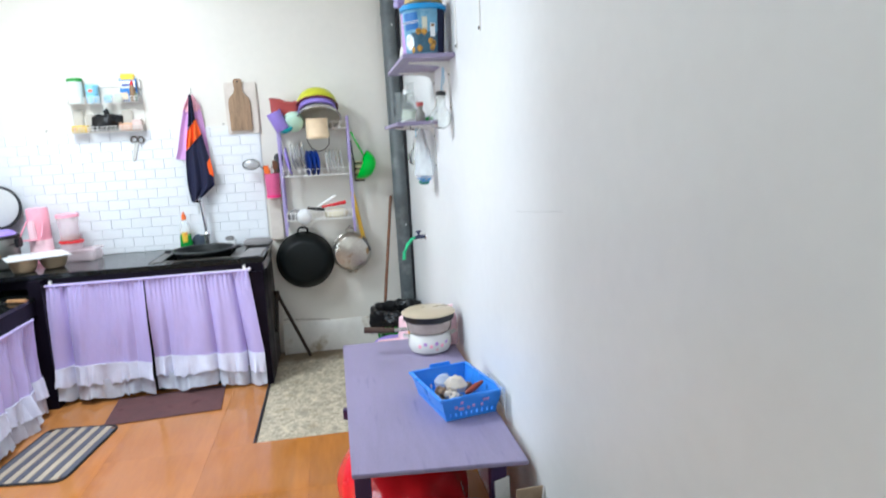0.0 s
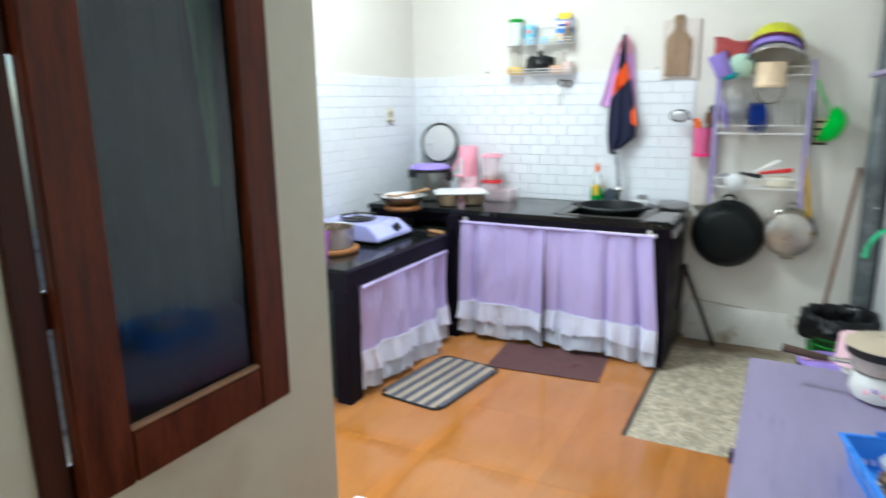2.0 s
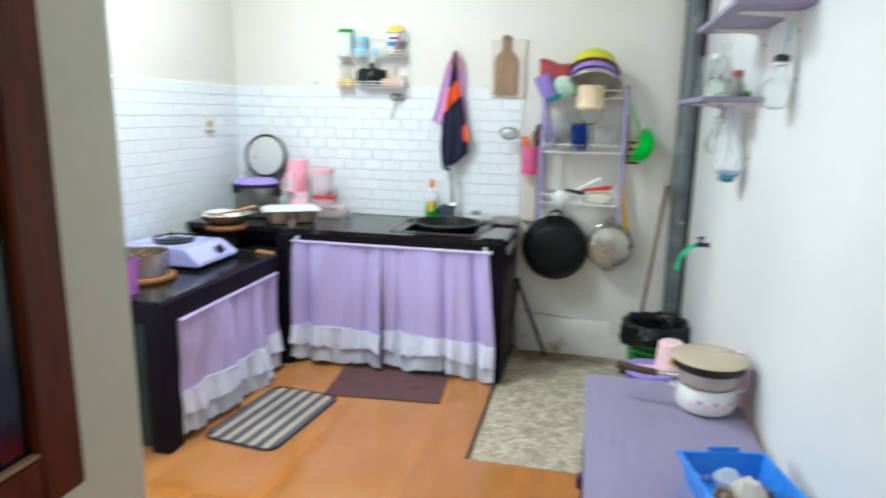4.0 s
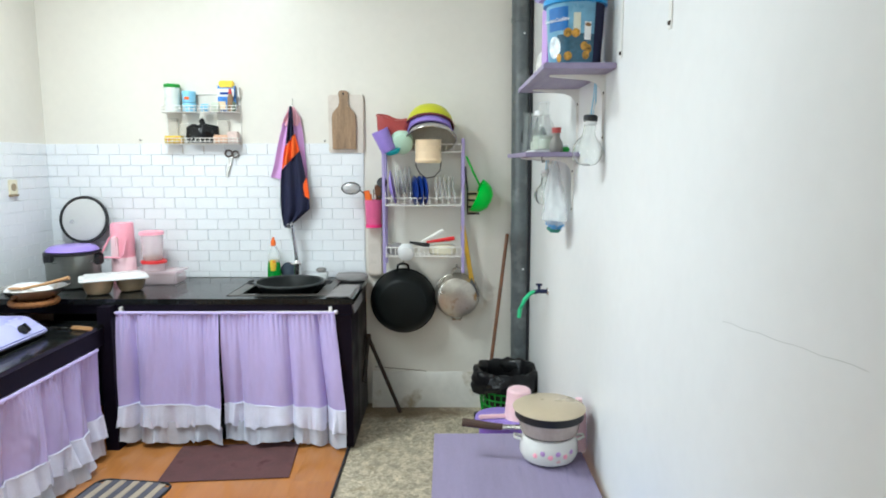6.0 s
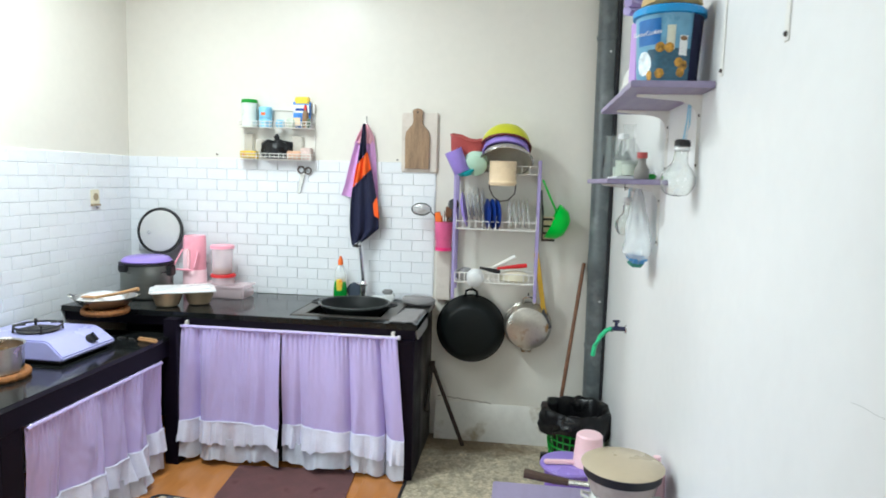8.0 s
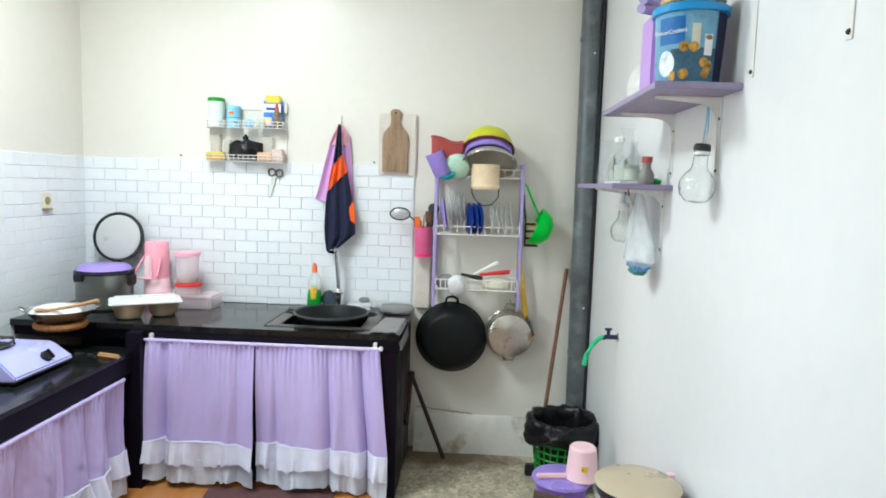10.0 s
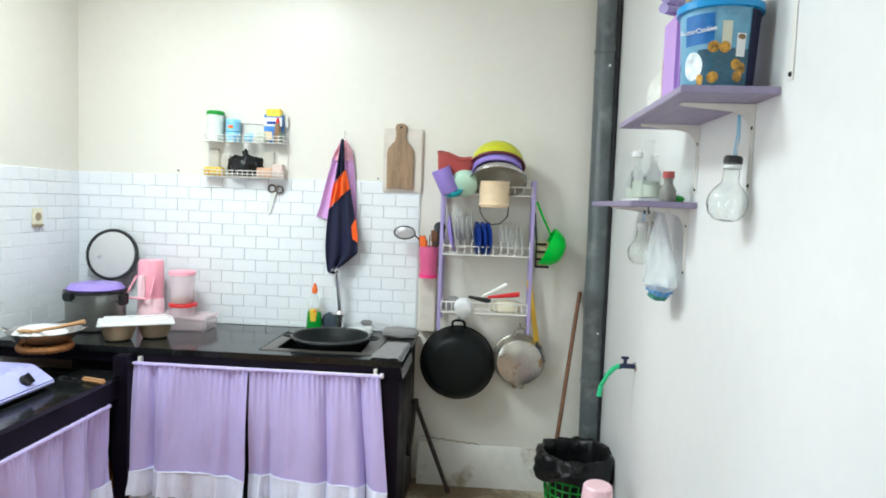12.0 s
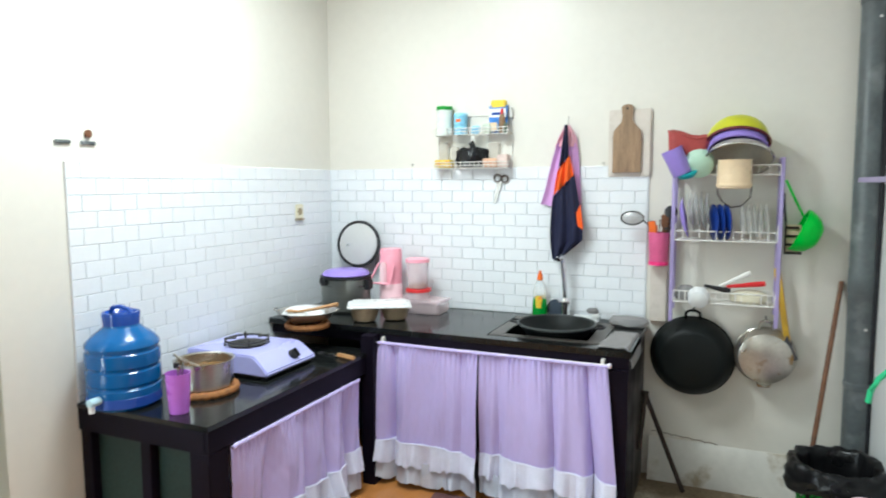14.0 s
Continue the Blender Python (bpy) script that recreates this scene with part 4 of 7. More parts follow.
# ---- things on the stove counter ----
def stove():
    s = thing("gas_stove", (-1.856, 6.643, LT), "lilac single-burner gas stove with a black knob", "gas stove", rz=90)
    bm = bmesh.new()
    w, d = 0.185, 0.232
    prof = [(-d, 0.018), (-d - 0.004, 0.035), (-d + 0.075, 0.098), (-d + 0.095, 0.103), (d, 0.103), (d, 0.018)]
    ends = []
    for x in (-w, w):
        ends.append([bm.verts.new((x * (0.93 if z > 0.09 else 1), y, z)) for y, z in prof])
    for k in range(len(prof)):
        q = (k + 1) % len(prof)
        bm.faces.new((ends[0][k], ends[0][q], ends[1][q], ends[1][k]))
    bm.faces.new(ends[0]); bm.faces.new(ends[1][::-1])
    bmesh.ops.bevel(bm, geom=list(bm.edges), offset=0.006, segments=2, affect="EDGES")
    part("body", bm, stove_lilac, s, "lilac enamel casing")
    part("skirt", boxed(((-w + 0.012, -d + 0.015, 0.008), (w - 0.012, d - 0.01, 0.02))), iron, s)
    for x in (-1, 1):
        for y in (-1, 1):
            part("foot", lathed([(0, 0), (0.012, 0), (0.014, 0.01), (0, 0.01)], m=Matrix.Translation((x * 0.14, y * 0.16, 0))), black_plastic, s)
    part("knob", lathed([(0, 0), (0.024, 0), (0.026, 0.004), (0.022, 0.02), (0, 0.022)], m=pose(0.045, -0.200, 0.062, 55, 0, 0)), black_plastic, s, "round black knob")
    part("knob_grip", boxed(((-0.004, -0.022, 0.02), (0.004, 0.022, 0.034)), bevel=0.002, m=pose(0.045, -0.200, 0.062, 55, 0, 20)), black_plastic, s)
    part("burner", lathed([(0, 0.104), (0.085, 0.104), (0.09, 0.11), (0.045, 0.112), (0.042, 0.122), (0, 0.124)], m=Matrix.Translation((0.0, 0.025, 0))), iron, s, "cast iron burner")
    bm = bmesh.new()
    tube(bm, arc((0, 0.025, 0.128), 0.098, 0, 345, 23, "xy"), 0.005, 6, closed=True)
    for k in range(4):
        a = radians(45 + 90 * k)
        c = Vector((math.cos(a), math.sin(a), 0))
        o = Vector((0, 0.025, 0))
        tube(bm, [o + c * 0.10 + Vector((0, 0, 0.105)), o + c * 0.10 + Vector((0, 0, 0.138)), o + c * 0.05 + Vector((0, 0, 0.138))], 0.006, 6)
    part("pan_support", bm, iron, s, "black pan support")


stove()
trivet((-1.783, 6.26, LT), 0.138, "round woven rattan trivet under the steel pot")
pot = thing("steel_pot", (-1.788, 6.265, LT + 0.024), "open stainless steel pot with a copper-coloured inside", "pot")
part("body", lathed(lined([(0.108, 0), (0.115, 0.006), (0.116, 0.108), (0.123, 0.113)], 0.003), seg=36), steel, pot)
part("contents", lathed([(0, 0.07), (0.112, 0.07)], seg=30), mat("brown broth", (0.20, 0.11, 0.04), 0.15, var=0.2), pot)
part("ladle", tubes(0.005, [(-0.03, 0.0, 0.075), (-0.075, -0.06, 0.12), (-0.09, -0.075, 0.14)]), steel, pot, "steel ladle handle")
cup = thing("purple_cup", (-1.684, 6.022, LT), "purple plastic tumbler with cutlery standing in it", "cup")
part("cup", lathed(lined([(0.033, 0), (0.036, 0.003), (0.046, 0.155)], 0.002), seg=24), mat("magenta-purple plastic", hexc(198, 116, 218), 0.3, var=0.05, alpha=0.9), cup)
for dx, dy, h in ((-0.012, 0.01, 0.2), (0.012, -0.006, 0.185), (0.0, 0.018, 0.19)):
    part("spoon", tubes(0.004, [(0, 0, 0.01), (dx * 1.6, dy * 1.6, h)]), steel, cup, "steel cutlery")
part("black_knob", lathed([(0, 0), (0.012, 0.003), (0.013, 0.02), (0, 0.026)], m=Matrix.Translation((-0.02, 0.015, 0.165))), black_plastic, cup)


def gallon():
    g = thing("water_bottle", (-1.971, 6.026, LT), "big blue refillable water bottle standing on its end of the counter", "water bottle")
    p = [(0, 0.0), (0.12, 0.0), (0.132, 0.012)]
    for k in range(3):
        z = 0.03 + k * 0.068
        p += [(0.136, z), (0.137, z + 0.03), (0.136, z + 0.048), (0.129, z + 0.055), (0.129, z + 0.061)]
    p += [(0.136, 0.238), (0.134, 0.25), (0.112, 0.275), (0.082, 0.298), (0.068, 0.31), (0.066, 0.318), (0, 0.319)]
    part("body", lathed(p, seg=40), bottle_blue, g, "translucent ribbed blue body")
    part("water", lathed([(0, 0.004), (0.116, 0.004), (0.124, 0.03), (0.124, 0.225), (0, 0.226)], seg=36), mat("blue-tinted water", (0.015, 0.19, 0.40), 0.1, var=0.1), g, "water inside up to the shoulder")
    part("base_band", lathed([(0.1345, 0.012), (0.1375, 0.014), (0.1375, 0.05), (0.1345, 0.053)], seg=40), bottle_deep, g, "deep blue base")
    part("cap", lathed([(0, 0.352), (0.05, 0.354), (0.06, 0.366), (0.068, 0.366), (0.07, 0.36), (0.066, 0.318), (0.06, 0.316), (0, 0.316)], seg=32), bottle_deep, g, "deep blue cap")
    part("handle", tubes(0.008, [(-0.058, 0, 0.36), (-0.045, 0, 0.378), (0.0, 0, 0.385), (0.045, 0, 0.378), (0.058, 0, 0.36)]), bottle_deep, g, "carrying loop")
    part("tap", lathed([(0, 0), (0.016, 0), (0.016, 0.045), (0, 0.048)], m=pose(0.02, -0.13, 0.05, 90, 0, 0)), mat("pale blue tap", (0.45, 0.62, 0.68), 0.3), g, "small pale blue tap")
    part("tap_spout", lathed([(0, 0), (0.011, 0), (0.012, 0.035), (0, 0.035)], m=Matrix.Translation((0.02, -0.165, 0.012))), white_plastic, g)


gallon()
kn = thing("knife", (-1.55, 6.93, LT), "kitchen spatula with a wooden handle lying by the stove", "spatula", rz=-15)
part("handle", boxed(((-0.02, -0.014, 0.002), (0.105, 0.014, 0.022)), bevel=0.008), pale_wood, kn, "light wooden handle")
part("blade", boxed(((-0.15, -0.012, 0.003), (-0.02, 0.010, 0.006))), steel, kn, "steel blade")
sk = thing("wall_socket", (X0 + 0.009, 7.42, 1.395), "ivory wall socket on the brick-pattern tiles", "socket")
part("plate", boxed(((0, -0.036, -0.042), (0.01, 0.036, 0.042)), bevel=0.004), ivory_plastic, sk)
part("socket_well", lathed([(0, 0.002), (0.02, 0.002), (0.022, 0.0), (0.02, -0.001), (0, -0.001)], m=pose(0.0105, 0, 0, 0, 90, 0)), socket_dark, sk)
part("lower_strip", boxed(((0.0, -0.036, -0.052), (0.016, 0.036, -0.040)), bevel=0.002), socket_dark, sk)
for y, top in ((5.945, 0), (6.055, 1)):
    h = thing("wall_hook", (X0, y, 1.718), "small dark adhesive wall hook above the water bottle", "hook", "wall hooks")
    part("bar", boxed(((0, -0.034, -0.007), (0.01, 0.034, 0.007)), bevel=0.003), pipe_grey, h)
    if top:
        part("knob", lathed([(0, 0), (0.014, 0), (0.016, 0.01), (0, 0.014)], m=pose(0, 0, 0.036, 0, 90, 0)), broom_wood, h)

bm = bmesh.new()
sheet(bm, 12, 10, lambda u, v: Vector((-0.125 + 0.25 * u + 0.01 * v, -0.11 + 0.22 * v, 0.012 + 0.006 * noise.noise((u * 4, v * 4, 4)))), 0.006)
solid("white_cloth", bm, lace, (-0.885, 5.20, 0), "folded pale lilac-white cloth lying on the tiled floor", "cloth")


# ---- back wall things ----
def wire_rack():
    r = thing("wire_rack", (-1.155, Y1, 1.64), "white two-tier wire rack hanging on the wall", "rack")
    w, d = 0.225, 0.085
    for z, rails in ((0.0, 3), (0.19, 3)):
        bm = bmesh.new()
        for k in range(rails):
            zz = z + 0.018 * k
            tube(bm, [(-w, 0, zz), (-w, -d, zz), (w, -d, zz), (w, 0, zz)], 0.0024, 5)
        for k in range(17):
            x = -w + 2 * w * k / 16
            tube(bm, [(x, -0.001, z), (x, -d, z), (x, -d, z + 0.036)], 0.0018, 4)
        part("basket", bm, white_wire, r, "white wire shelf")
    part("side_frame", tubes(0.003, [(-w, -0.004, 0), (-w, -0.004, 0.33)], [(w, -0.004, 0), (w, -0.004, 0.33)], [(-w, -0.004, 0.30), (w, -0.004, 0.30)]), white_wire, r)
    part("hook_strip", boxed(((w - 0.01, -0.03, 0.28), (w + 0.004, 0, 0.34)), bevel=0.003), white_wire, r)
    return r


wire_rack()
RX, RY, RZ = -1.155, Y1 - 0.045, 1.643


def canister(name, x, z, r, h, lid, body, lab, cat_, lid_label):
    j = thing(name, (x, RY, z), lab, cat_)
    part("body", lathed([(0, 0), (r, 0), (r * 1.02, 0.006), (r, h), (0, h + 0.001)], seg=24), body, j)
    part("lid", lathed([(0, h + 0.022), (r * 0.98, h + 0.021), (r * 1.06, h + 0.016), (r * 1.06, h), (0, h - 0.001)], seg=24), lid, j, lid_label)
    return j


canister("tall_canister", RX - 0.17, RZ + 0.19, 0.045, 0.142, bin_green, mat("milky plastic", (0.72, 0.78, 0.72), 0.3, var=0.06), "tall milky canister with a green lid on the upper wire shelf", "canister", "green lid")
LB = mat("light blue plastic", hexc(142, 204, 234), 0.35, var=0.08)
canister("blue_tub", RX - 0.07, RZ + 0.19, 0.038, 0.03, LB, LB, "light blue round tub on the upper wire shelf", "tub", "light blue lid")
top_tub = canister("blue_tub", RX - 0.07, RZ + 0.244, 0.038, 0.045, LB, LB, "light blue round tub stacked on another", "tub", "light blue lid")
part("sticker", boxed(((-0.014, -0.041, 0.016), (0.014, -0.037, 0.032)), bevel=0.001), orange, top_tub, "small orange sticker")
pk = thing("milk_packet", (RX + 0.155, RY, RZ + 0.19), "yellow-topped white and blue drink packet on the wire shelf", "packet")
part("pouch", boxed(((-0.05, -0.018, 0), (0.055, 0.018, 0.165)), bevel=0.012), packet_blue, pk, "blue printed pouch")
part("top_panel", boxed(((-0.038, -0.021, 0.136), (0.048, 0.017, 0.182)), bevel=0.006), bright_yellow, pk, "yellow top")
part("label_panel", boxed(((-0.047, -0.0205, 0.088), (0.053, -0.017, 0.135)), bevel=0.001), white_plastic, pk, "white label panel")
part("lower_panel", boxed(((-0.047, -0.0205, 0.012), (0.0, -0.0185, 0.06)), bevel=0.001), cream, pk, "cream lower panel")
part("printed_bar", boxed(((-0.03, -0.0225, 0.100), (0.042, -0.0205, 0.114))), bottle_deep, pk, "blue lettering as a bar")
sb = thing("sauce_bottle", (RX + 0.185, RY - 0.02, RZ + 0.19), "small brown sauce bottle with a red cap", "bottle")
part("body", lathed([(0, 0), (0.016, 0), (0.018, 0.01), (0.018, 0.08), (0.009, 0.105), (0, 0.106)], seg=16), onion, sb)
part("cap", lathed([(0, 0.135), (0.007, 0.134), (0.011, 0.105), (0, 0.104)], seg=14), red_plastic, sb, "red cap")
for k, (dx, m_, w_, h_) in enumerate(((0.03, LB, 0.05, 0.045), (0.095, mat("pale sachet", (0.6, 0.66, 0.55), 0.4, var=0.4, fine=120), 0.05, 0.055), (0.19, mat("dark sachet", (0.10, 0.14, 0.09), 0.4, var=0.7, fine=140), 0.05, 0.06))):
    solid("sachet", boxed(((-w_ / 2, -0.012, 0), (w_ / 2, 0.012, h_)), bevel=0.006), m_, (RX + dx, RY - 0.025, RZ + 0.19), "small food sachet tucked in the upper wire shelf", "sachet", "sachets", rx=-8)
bm = bmesh.new()
lathe(bm, [(0, 0), (0.07, 0.004), (0.10, 0.025), (0.108, 0.055), (0.09, 0.085), (0.05, 0.102), (0.02, 0.108), (0.012, 0.120), (0.022, 0.138), (0, 0.132)], 48, squash=(1, 0.4))
for v in bm.verts:
    v.co *= 1.0 + 0.30 * noise.noise(v.co * 26) + 0.12 * noise.noise(v.co * 60)
solid("black_bag", bm, black_bag, (RX - 0.0, RY, RZ + 0.004), "knotted black plastic bag on the lower wire shelf", "bag")
for dx, w_, h_ in ((-0.185, 0.06, 0.15), (-0.115, 0.05, 0.12), (0.12, 0.07, 0.14)):
    solid("clear_box", boxed(((-w_ / 2, -0.012, 0), (w_ / 2, 0.012, h_)), bevel=0.006), mat("milky clear plastic", (0.70, 0.66, 0.58), 0.25, var=0.15, alpha=0.6), (RX + dx, RY + 0.028, RZ + 0.003), "milky clear plastic box at the back of a wire shelf", "box", "clear boxes")
for dx, w_, h_, m_, lab in ((-0.17, 0.1, 0.045, label_yellow, "yellow and orange food box on the lower wire shelf"), (0.12, 0.09, 0.05, mat("peach box", (0.68, 0.42, 0.28), 0.5, var=0.3, fine=90), "peach coloured food packet on the lower wire shelf"),
                            (0.19, 0.06, 0.07, mat("pink-white packet", (0.7, 0.55, 0.5), 0.5, var=0.3, fine=90), "pink and white packet on the lower wire shelf")):
    solid("food_packet", boxed(((-w_ / 2, -0.03, 0), (w_ / 2, 0.03, h_)), bevel=0.005), m_, (RX + dx, RY - 0.005, RZ + 0.003), lab, "packet", "food packets")
bm = bmesh.new()
tube(bm, arc((-0.022, -0.004, 0), 0.02, 0, 330, 14), 0.0055, 6, closed=True)
tube(bm, arc((0.022, -0.008, -0.004), 0.019, 0, 330, 14), 0.0055, 6, closed=True)
sc = thing("scissors", (-0.99, Y1 - 0.012, 1.585), "kitchen scissors with grey-brown grips hanging on the tiles", "scissors")
part("grips", bm, mat("grey-brown grips", (0.12, 0.10, 0.09), 0.4, var=0.1), sc)
bm = bmesh.new()
box(bm, (-0.008, -0.006, -0.145), (0.004, -0.003, -0.018), m=pose(-0.012, 0, 0, 0, 10, 0))
box(bm, (-0.003, -0.009, -0.140), (0.009, -0.006, -0.018), m=pose(0.002, 0, 0, 0, 16, 0))
part("blades", bm, steel, sc, "steel blades")


def towel():
    hk = thing("towel_hook", (-0.613, Y1, 1.88), "thin metal hook holding the towels", "hook")
    part("hook", tubes(0.0025, [(0, 0, 0.03), (0, -0.006, 0.035), (0, -0.012, 0.0), (0, -0.022, -0.03), (0, -0.032, -0.03), (0, -0.034, -0.015)]), chrome, hk)

    def cloth(outline, m_, y0, fold, name, label, seed):
        def f(u, v):
            k = v * (len(outline) - 1)
            i = min(int(k), len(outline) - 2)
            a, b, q = outline[i], outline[i + 1], k - int(k) if int(k) < len(outline) - 1 else 1
            l, r, z0, z1 = (a[j] + (b[j] - a[j]) * q for j in range(4))
            return Vector((l + (r - l) * u, y0 - 0.012 - fold * (0.5 + 0.5 * math.sin(u * 15 + seed + v * 2)) * min(1, 0.5 + v), z0 + (z1 - z0) * u))
        bm = bmesh.new()
        sheet(bm, 34, 40, f, 0.003)
        return bm

    t = thing("lilac_towel", (0, 0, 0), "lilac towel with pink sequinned edge on the wall hook", "towel", "hanging towels")
    part("cloth", cloth([(-0.62, -0.605, 1.86, 1.86), (-0.66, -0.565, 1.80, 1.80), (-0.70, -0.55, 1.65, 1.68), (-0.735, -0.535, 1.50, 1.50), (-0.755, -0.53, 1.44, 1.40)], lilac_cloth, Y1 - 0.006, 0.02, "", "", 1), lilac_cloth, t, "", 80)
    part("trim", cloth([(-0.625, -0.6, 1.862, 1.862), (-0.655, -0.565, 1.80, 1.80), (-0.678, -0.558, 1.75, 1.75)], pink_trim, Y1 - 0.012, 0.02, "", "", 1), pink_trim, t, "pink sequinned edge", 80)
    t = thing("navy_towel", (0, 0, 0), "navy blue cloth with a slanting orange stripe hanging in folds", "towel", "hanging towels")
    rows = [(-0.616, -0.606, 1.862, 1.862), (-0.628, -0.598, 1.76, 1.79), (-0.650, -0.590, 1.625, 1.70), (-0.675, -0.562, 1.485, 1.60), (-0.683, -0.535, 1.40, 1.46),
            (-0.687, -0.514, 1.30, 1.34), (-0.685, -0.512, 1.22, 1.25), (-0.675, -0.58, 1.145, 1.19), (-0.66, -0.65, 1.138, 1.14)]
    part("stripe", cloth(rows[2:4], orange_cloth, Y1 - 0.055, 0.03, "", "", 2), orange_cloth, t, "orange stripe", 80)
    part("upper_cloth", cloth(rows[:3], navy_cloth, Y1 - 0.055, 0.03, "", "", 2), navy_cloth, t, "", 80)
    part("lower_cloth", cloth(rows[3:], navy_cloth, Y1 - 0.055, 0.03, "", "", 2), navy_cloth, t, "", 80)
    part("inner_fold", cloth([(-0.54, -0.52, 1.40, 1.44), (-0.535, -0.505, 1.33, 1.31)], orange_cloth, Y1 - 0.09, 0.004, "", "", 0), orange_cloth, t, "orange patch near the hem", 80)


towel()
mb = thing("marble_board", (-0.287, Y1, 1.762), "pale marble cutting board hung flat on the wall", "cutting board")
part("slab", boxed(((-0.108, -0.02, -0.174), (0.108, -0.001, 0.174)), bevel=0.006), marble, mb)


def wooden_board():
    b = thing("wooden_board", (-0.299, Y1 - 0.021, 1.609), "bottle-shaped dark wooden chopping board hung before the marble one", "cutting board")
    out = [(-0.071, 0), (-0.073, 0.18), (-0.068, 0.215), (-0.050, 0.238), (-0.033, 0.255), (-0.026, 0.28), (-0.028, 0.31), (-0.031, 0.335), (-0.020, 0.348), (0, 0.351)]
    out = out + [(-x, z) for x, z in reversed(out[:-1])]
    bm = bmesh.new()
    f = bm.faces.new([bm.verts.new((x, 0, z)) for x, z in out])
    r = bmesh.ops.extrude_face_region(bm, geom=[f])
    bmesh.ops.translate(bm, verts=[v for v in r["geom"] if isinstance(v, bmesh.types.BMVert)], vec=(0, -0.014, 0))
    part("board", bm, board_wood, b)
    part("hanging_hole", lathed([(0, 0), (0.006, 0), (0.006, 0.002), (0, 0.002)], m=pose(0, -0.0145, 0.33, 90, 0, 0)), binding, b)


wooden_board()
# small dark specks on the wall, added as nail shapes
for x, z in ((-1.55, 1.668), (-0.42, 1.66)):
    solid("nail", lathed([(0, 0.0), (0.0025, 0.0), (0.0025, 0.016), (0.005, 0.017), (0.004, 0.019), (0, 0.02)], seg=10, m=pose(0, 0, 0, 90, 0, 0)), rust, (x, Y1, z), "small dark nail shape standing for a smudge on the white wall", "nail", "nails")
# tile edge trim
structure("tile_trim", boxed(((-0.19, Y1 - 0.007, 0.82), (-0.186, Y1, 1.645)),), foam_joint, "thin grey edge where the foam bricks end", "trim")


def dish_rack():
    r = thing("dish_rack", (0.185, Y1, 0.87), "wall-mounted lilac metal dish rack with white wire shelves", "dish rack")
    for s, x in ((-1, -0.235), (1, 0.235)):
        for y in (-0.035, -0.17):
            part("post", boxed(((x - 0.009, y - 0.009, 0.0 if y < -0.1 else 0.04), (x + 0.009, y + 0.009, 0.80)), bevel=0.003), lilac_metal, r, "lilac flat metal post")
        for z in (0.08, 0.40, 0.74):
            part("side_bar", boxed(((x - 0.006, -0.161, z), (x + 0.006, -0.044, z + 0.02)), bevel=0.002), lilac_metal, r)
        part("wall_bracket", boxed(((x - 0.008, -0.026, 0.1), (x + 0.008, 0, 0.13)), ((x - 0.008, -0.026, 0.68), (x + 0.008, 0, 0.71)), bevel=0.002), lilac_metal, r)
    for z, h, n, nm in ((0.10, 0.055, 17, "bottom_basket"), (0.405, 0.045, 13, "plate_shelf"), (0.72, 0.045, 11, "top_shelf")):
        bm = bmesh.new()
        for zz in (z, z + h):
            tube(bm, [(-0.225, -0.03, zz), (-0.225, -0.175, zz), (0.225, -0.175, zz), (0.225, -0.03, zz)], 0.0034, 6, closed=True)
        for k in range(n):
            x = -0.225 + 0.45 * k / (n - 1)
            tube(bm, [(x, -0.03, z), (x, -0.175, z), (x, -0.175, z + h + (0.035 if nm == "plate_shelf" else 0))], 0.0028, 5)
        for k in range(4):
            y = -0.05 - 0.035 * k
            tube(bm, [(-0.225, y, z), (0.225, y, z)], 0.0018, 5)
        part(nm, bm, white_wire, r, "white coated wire shelf")


dish_rack()


def plate(x, z, r, m_, label, tilt=8, y=7.66, yaw=78, group="plates", turn=None):
    bm = lathed([(0, 0), (r * 0.6, 0), (r * 0.72, 0.006), (r, 0.016), (r, 0.019), (r * 0.7, 0.010), (r * 0.58, 0.004), (0, 0.004)], seg=30)
    ob = solid("plate", bm, m_, (x, y, z), label, "plate", group)
    ob.matrix_world = pose(x, y, z, 0, 0, 0) @ pose(0, 0, 0, 0, yaw + tilt, 0)
    if turn is not None:
        ob.matrix_world = pose(x, y, z, 0, 0, turn) @ pose(0, 0, 0, 0, 88, 0)


blu = "royal blue plate standing on edge in the dish rack"
for i, x in enumerate((0.116, 0.143, 0.170)):
    plate(x, 1.362, 0.088, royal, blu, turn=16 + i)
faint_plate = mat("faint clear plate", (0.8, 0.82, 0.82), 0.1, var=0.02, bump=0.0, alpha=0.16)
ghost = mat("greyish clear plate", (0.60, 0.62, 0.66), 0.12, var=0.05, bump=0.0, alpha=0.2)
for x in (0.02, 0.045, 0.07, 0.095):
    plate(x, 1.41, 0.10, ghost, "greyish glass plate standing on edge in the dish rack", 4)
for x in (0.25, 0.275, 0.30, 0.325, 0.35):
    plate(x, 1.37, 0.085, faint_plate, "clear glass plate standing on edge in the dish rack", 6)
plate(-0.015, 1.38, 0.10, violet, "violet plate standing at the end of the dish rack", 2)


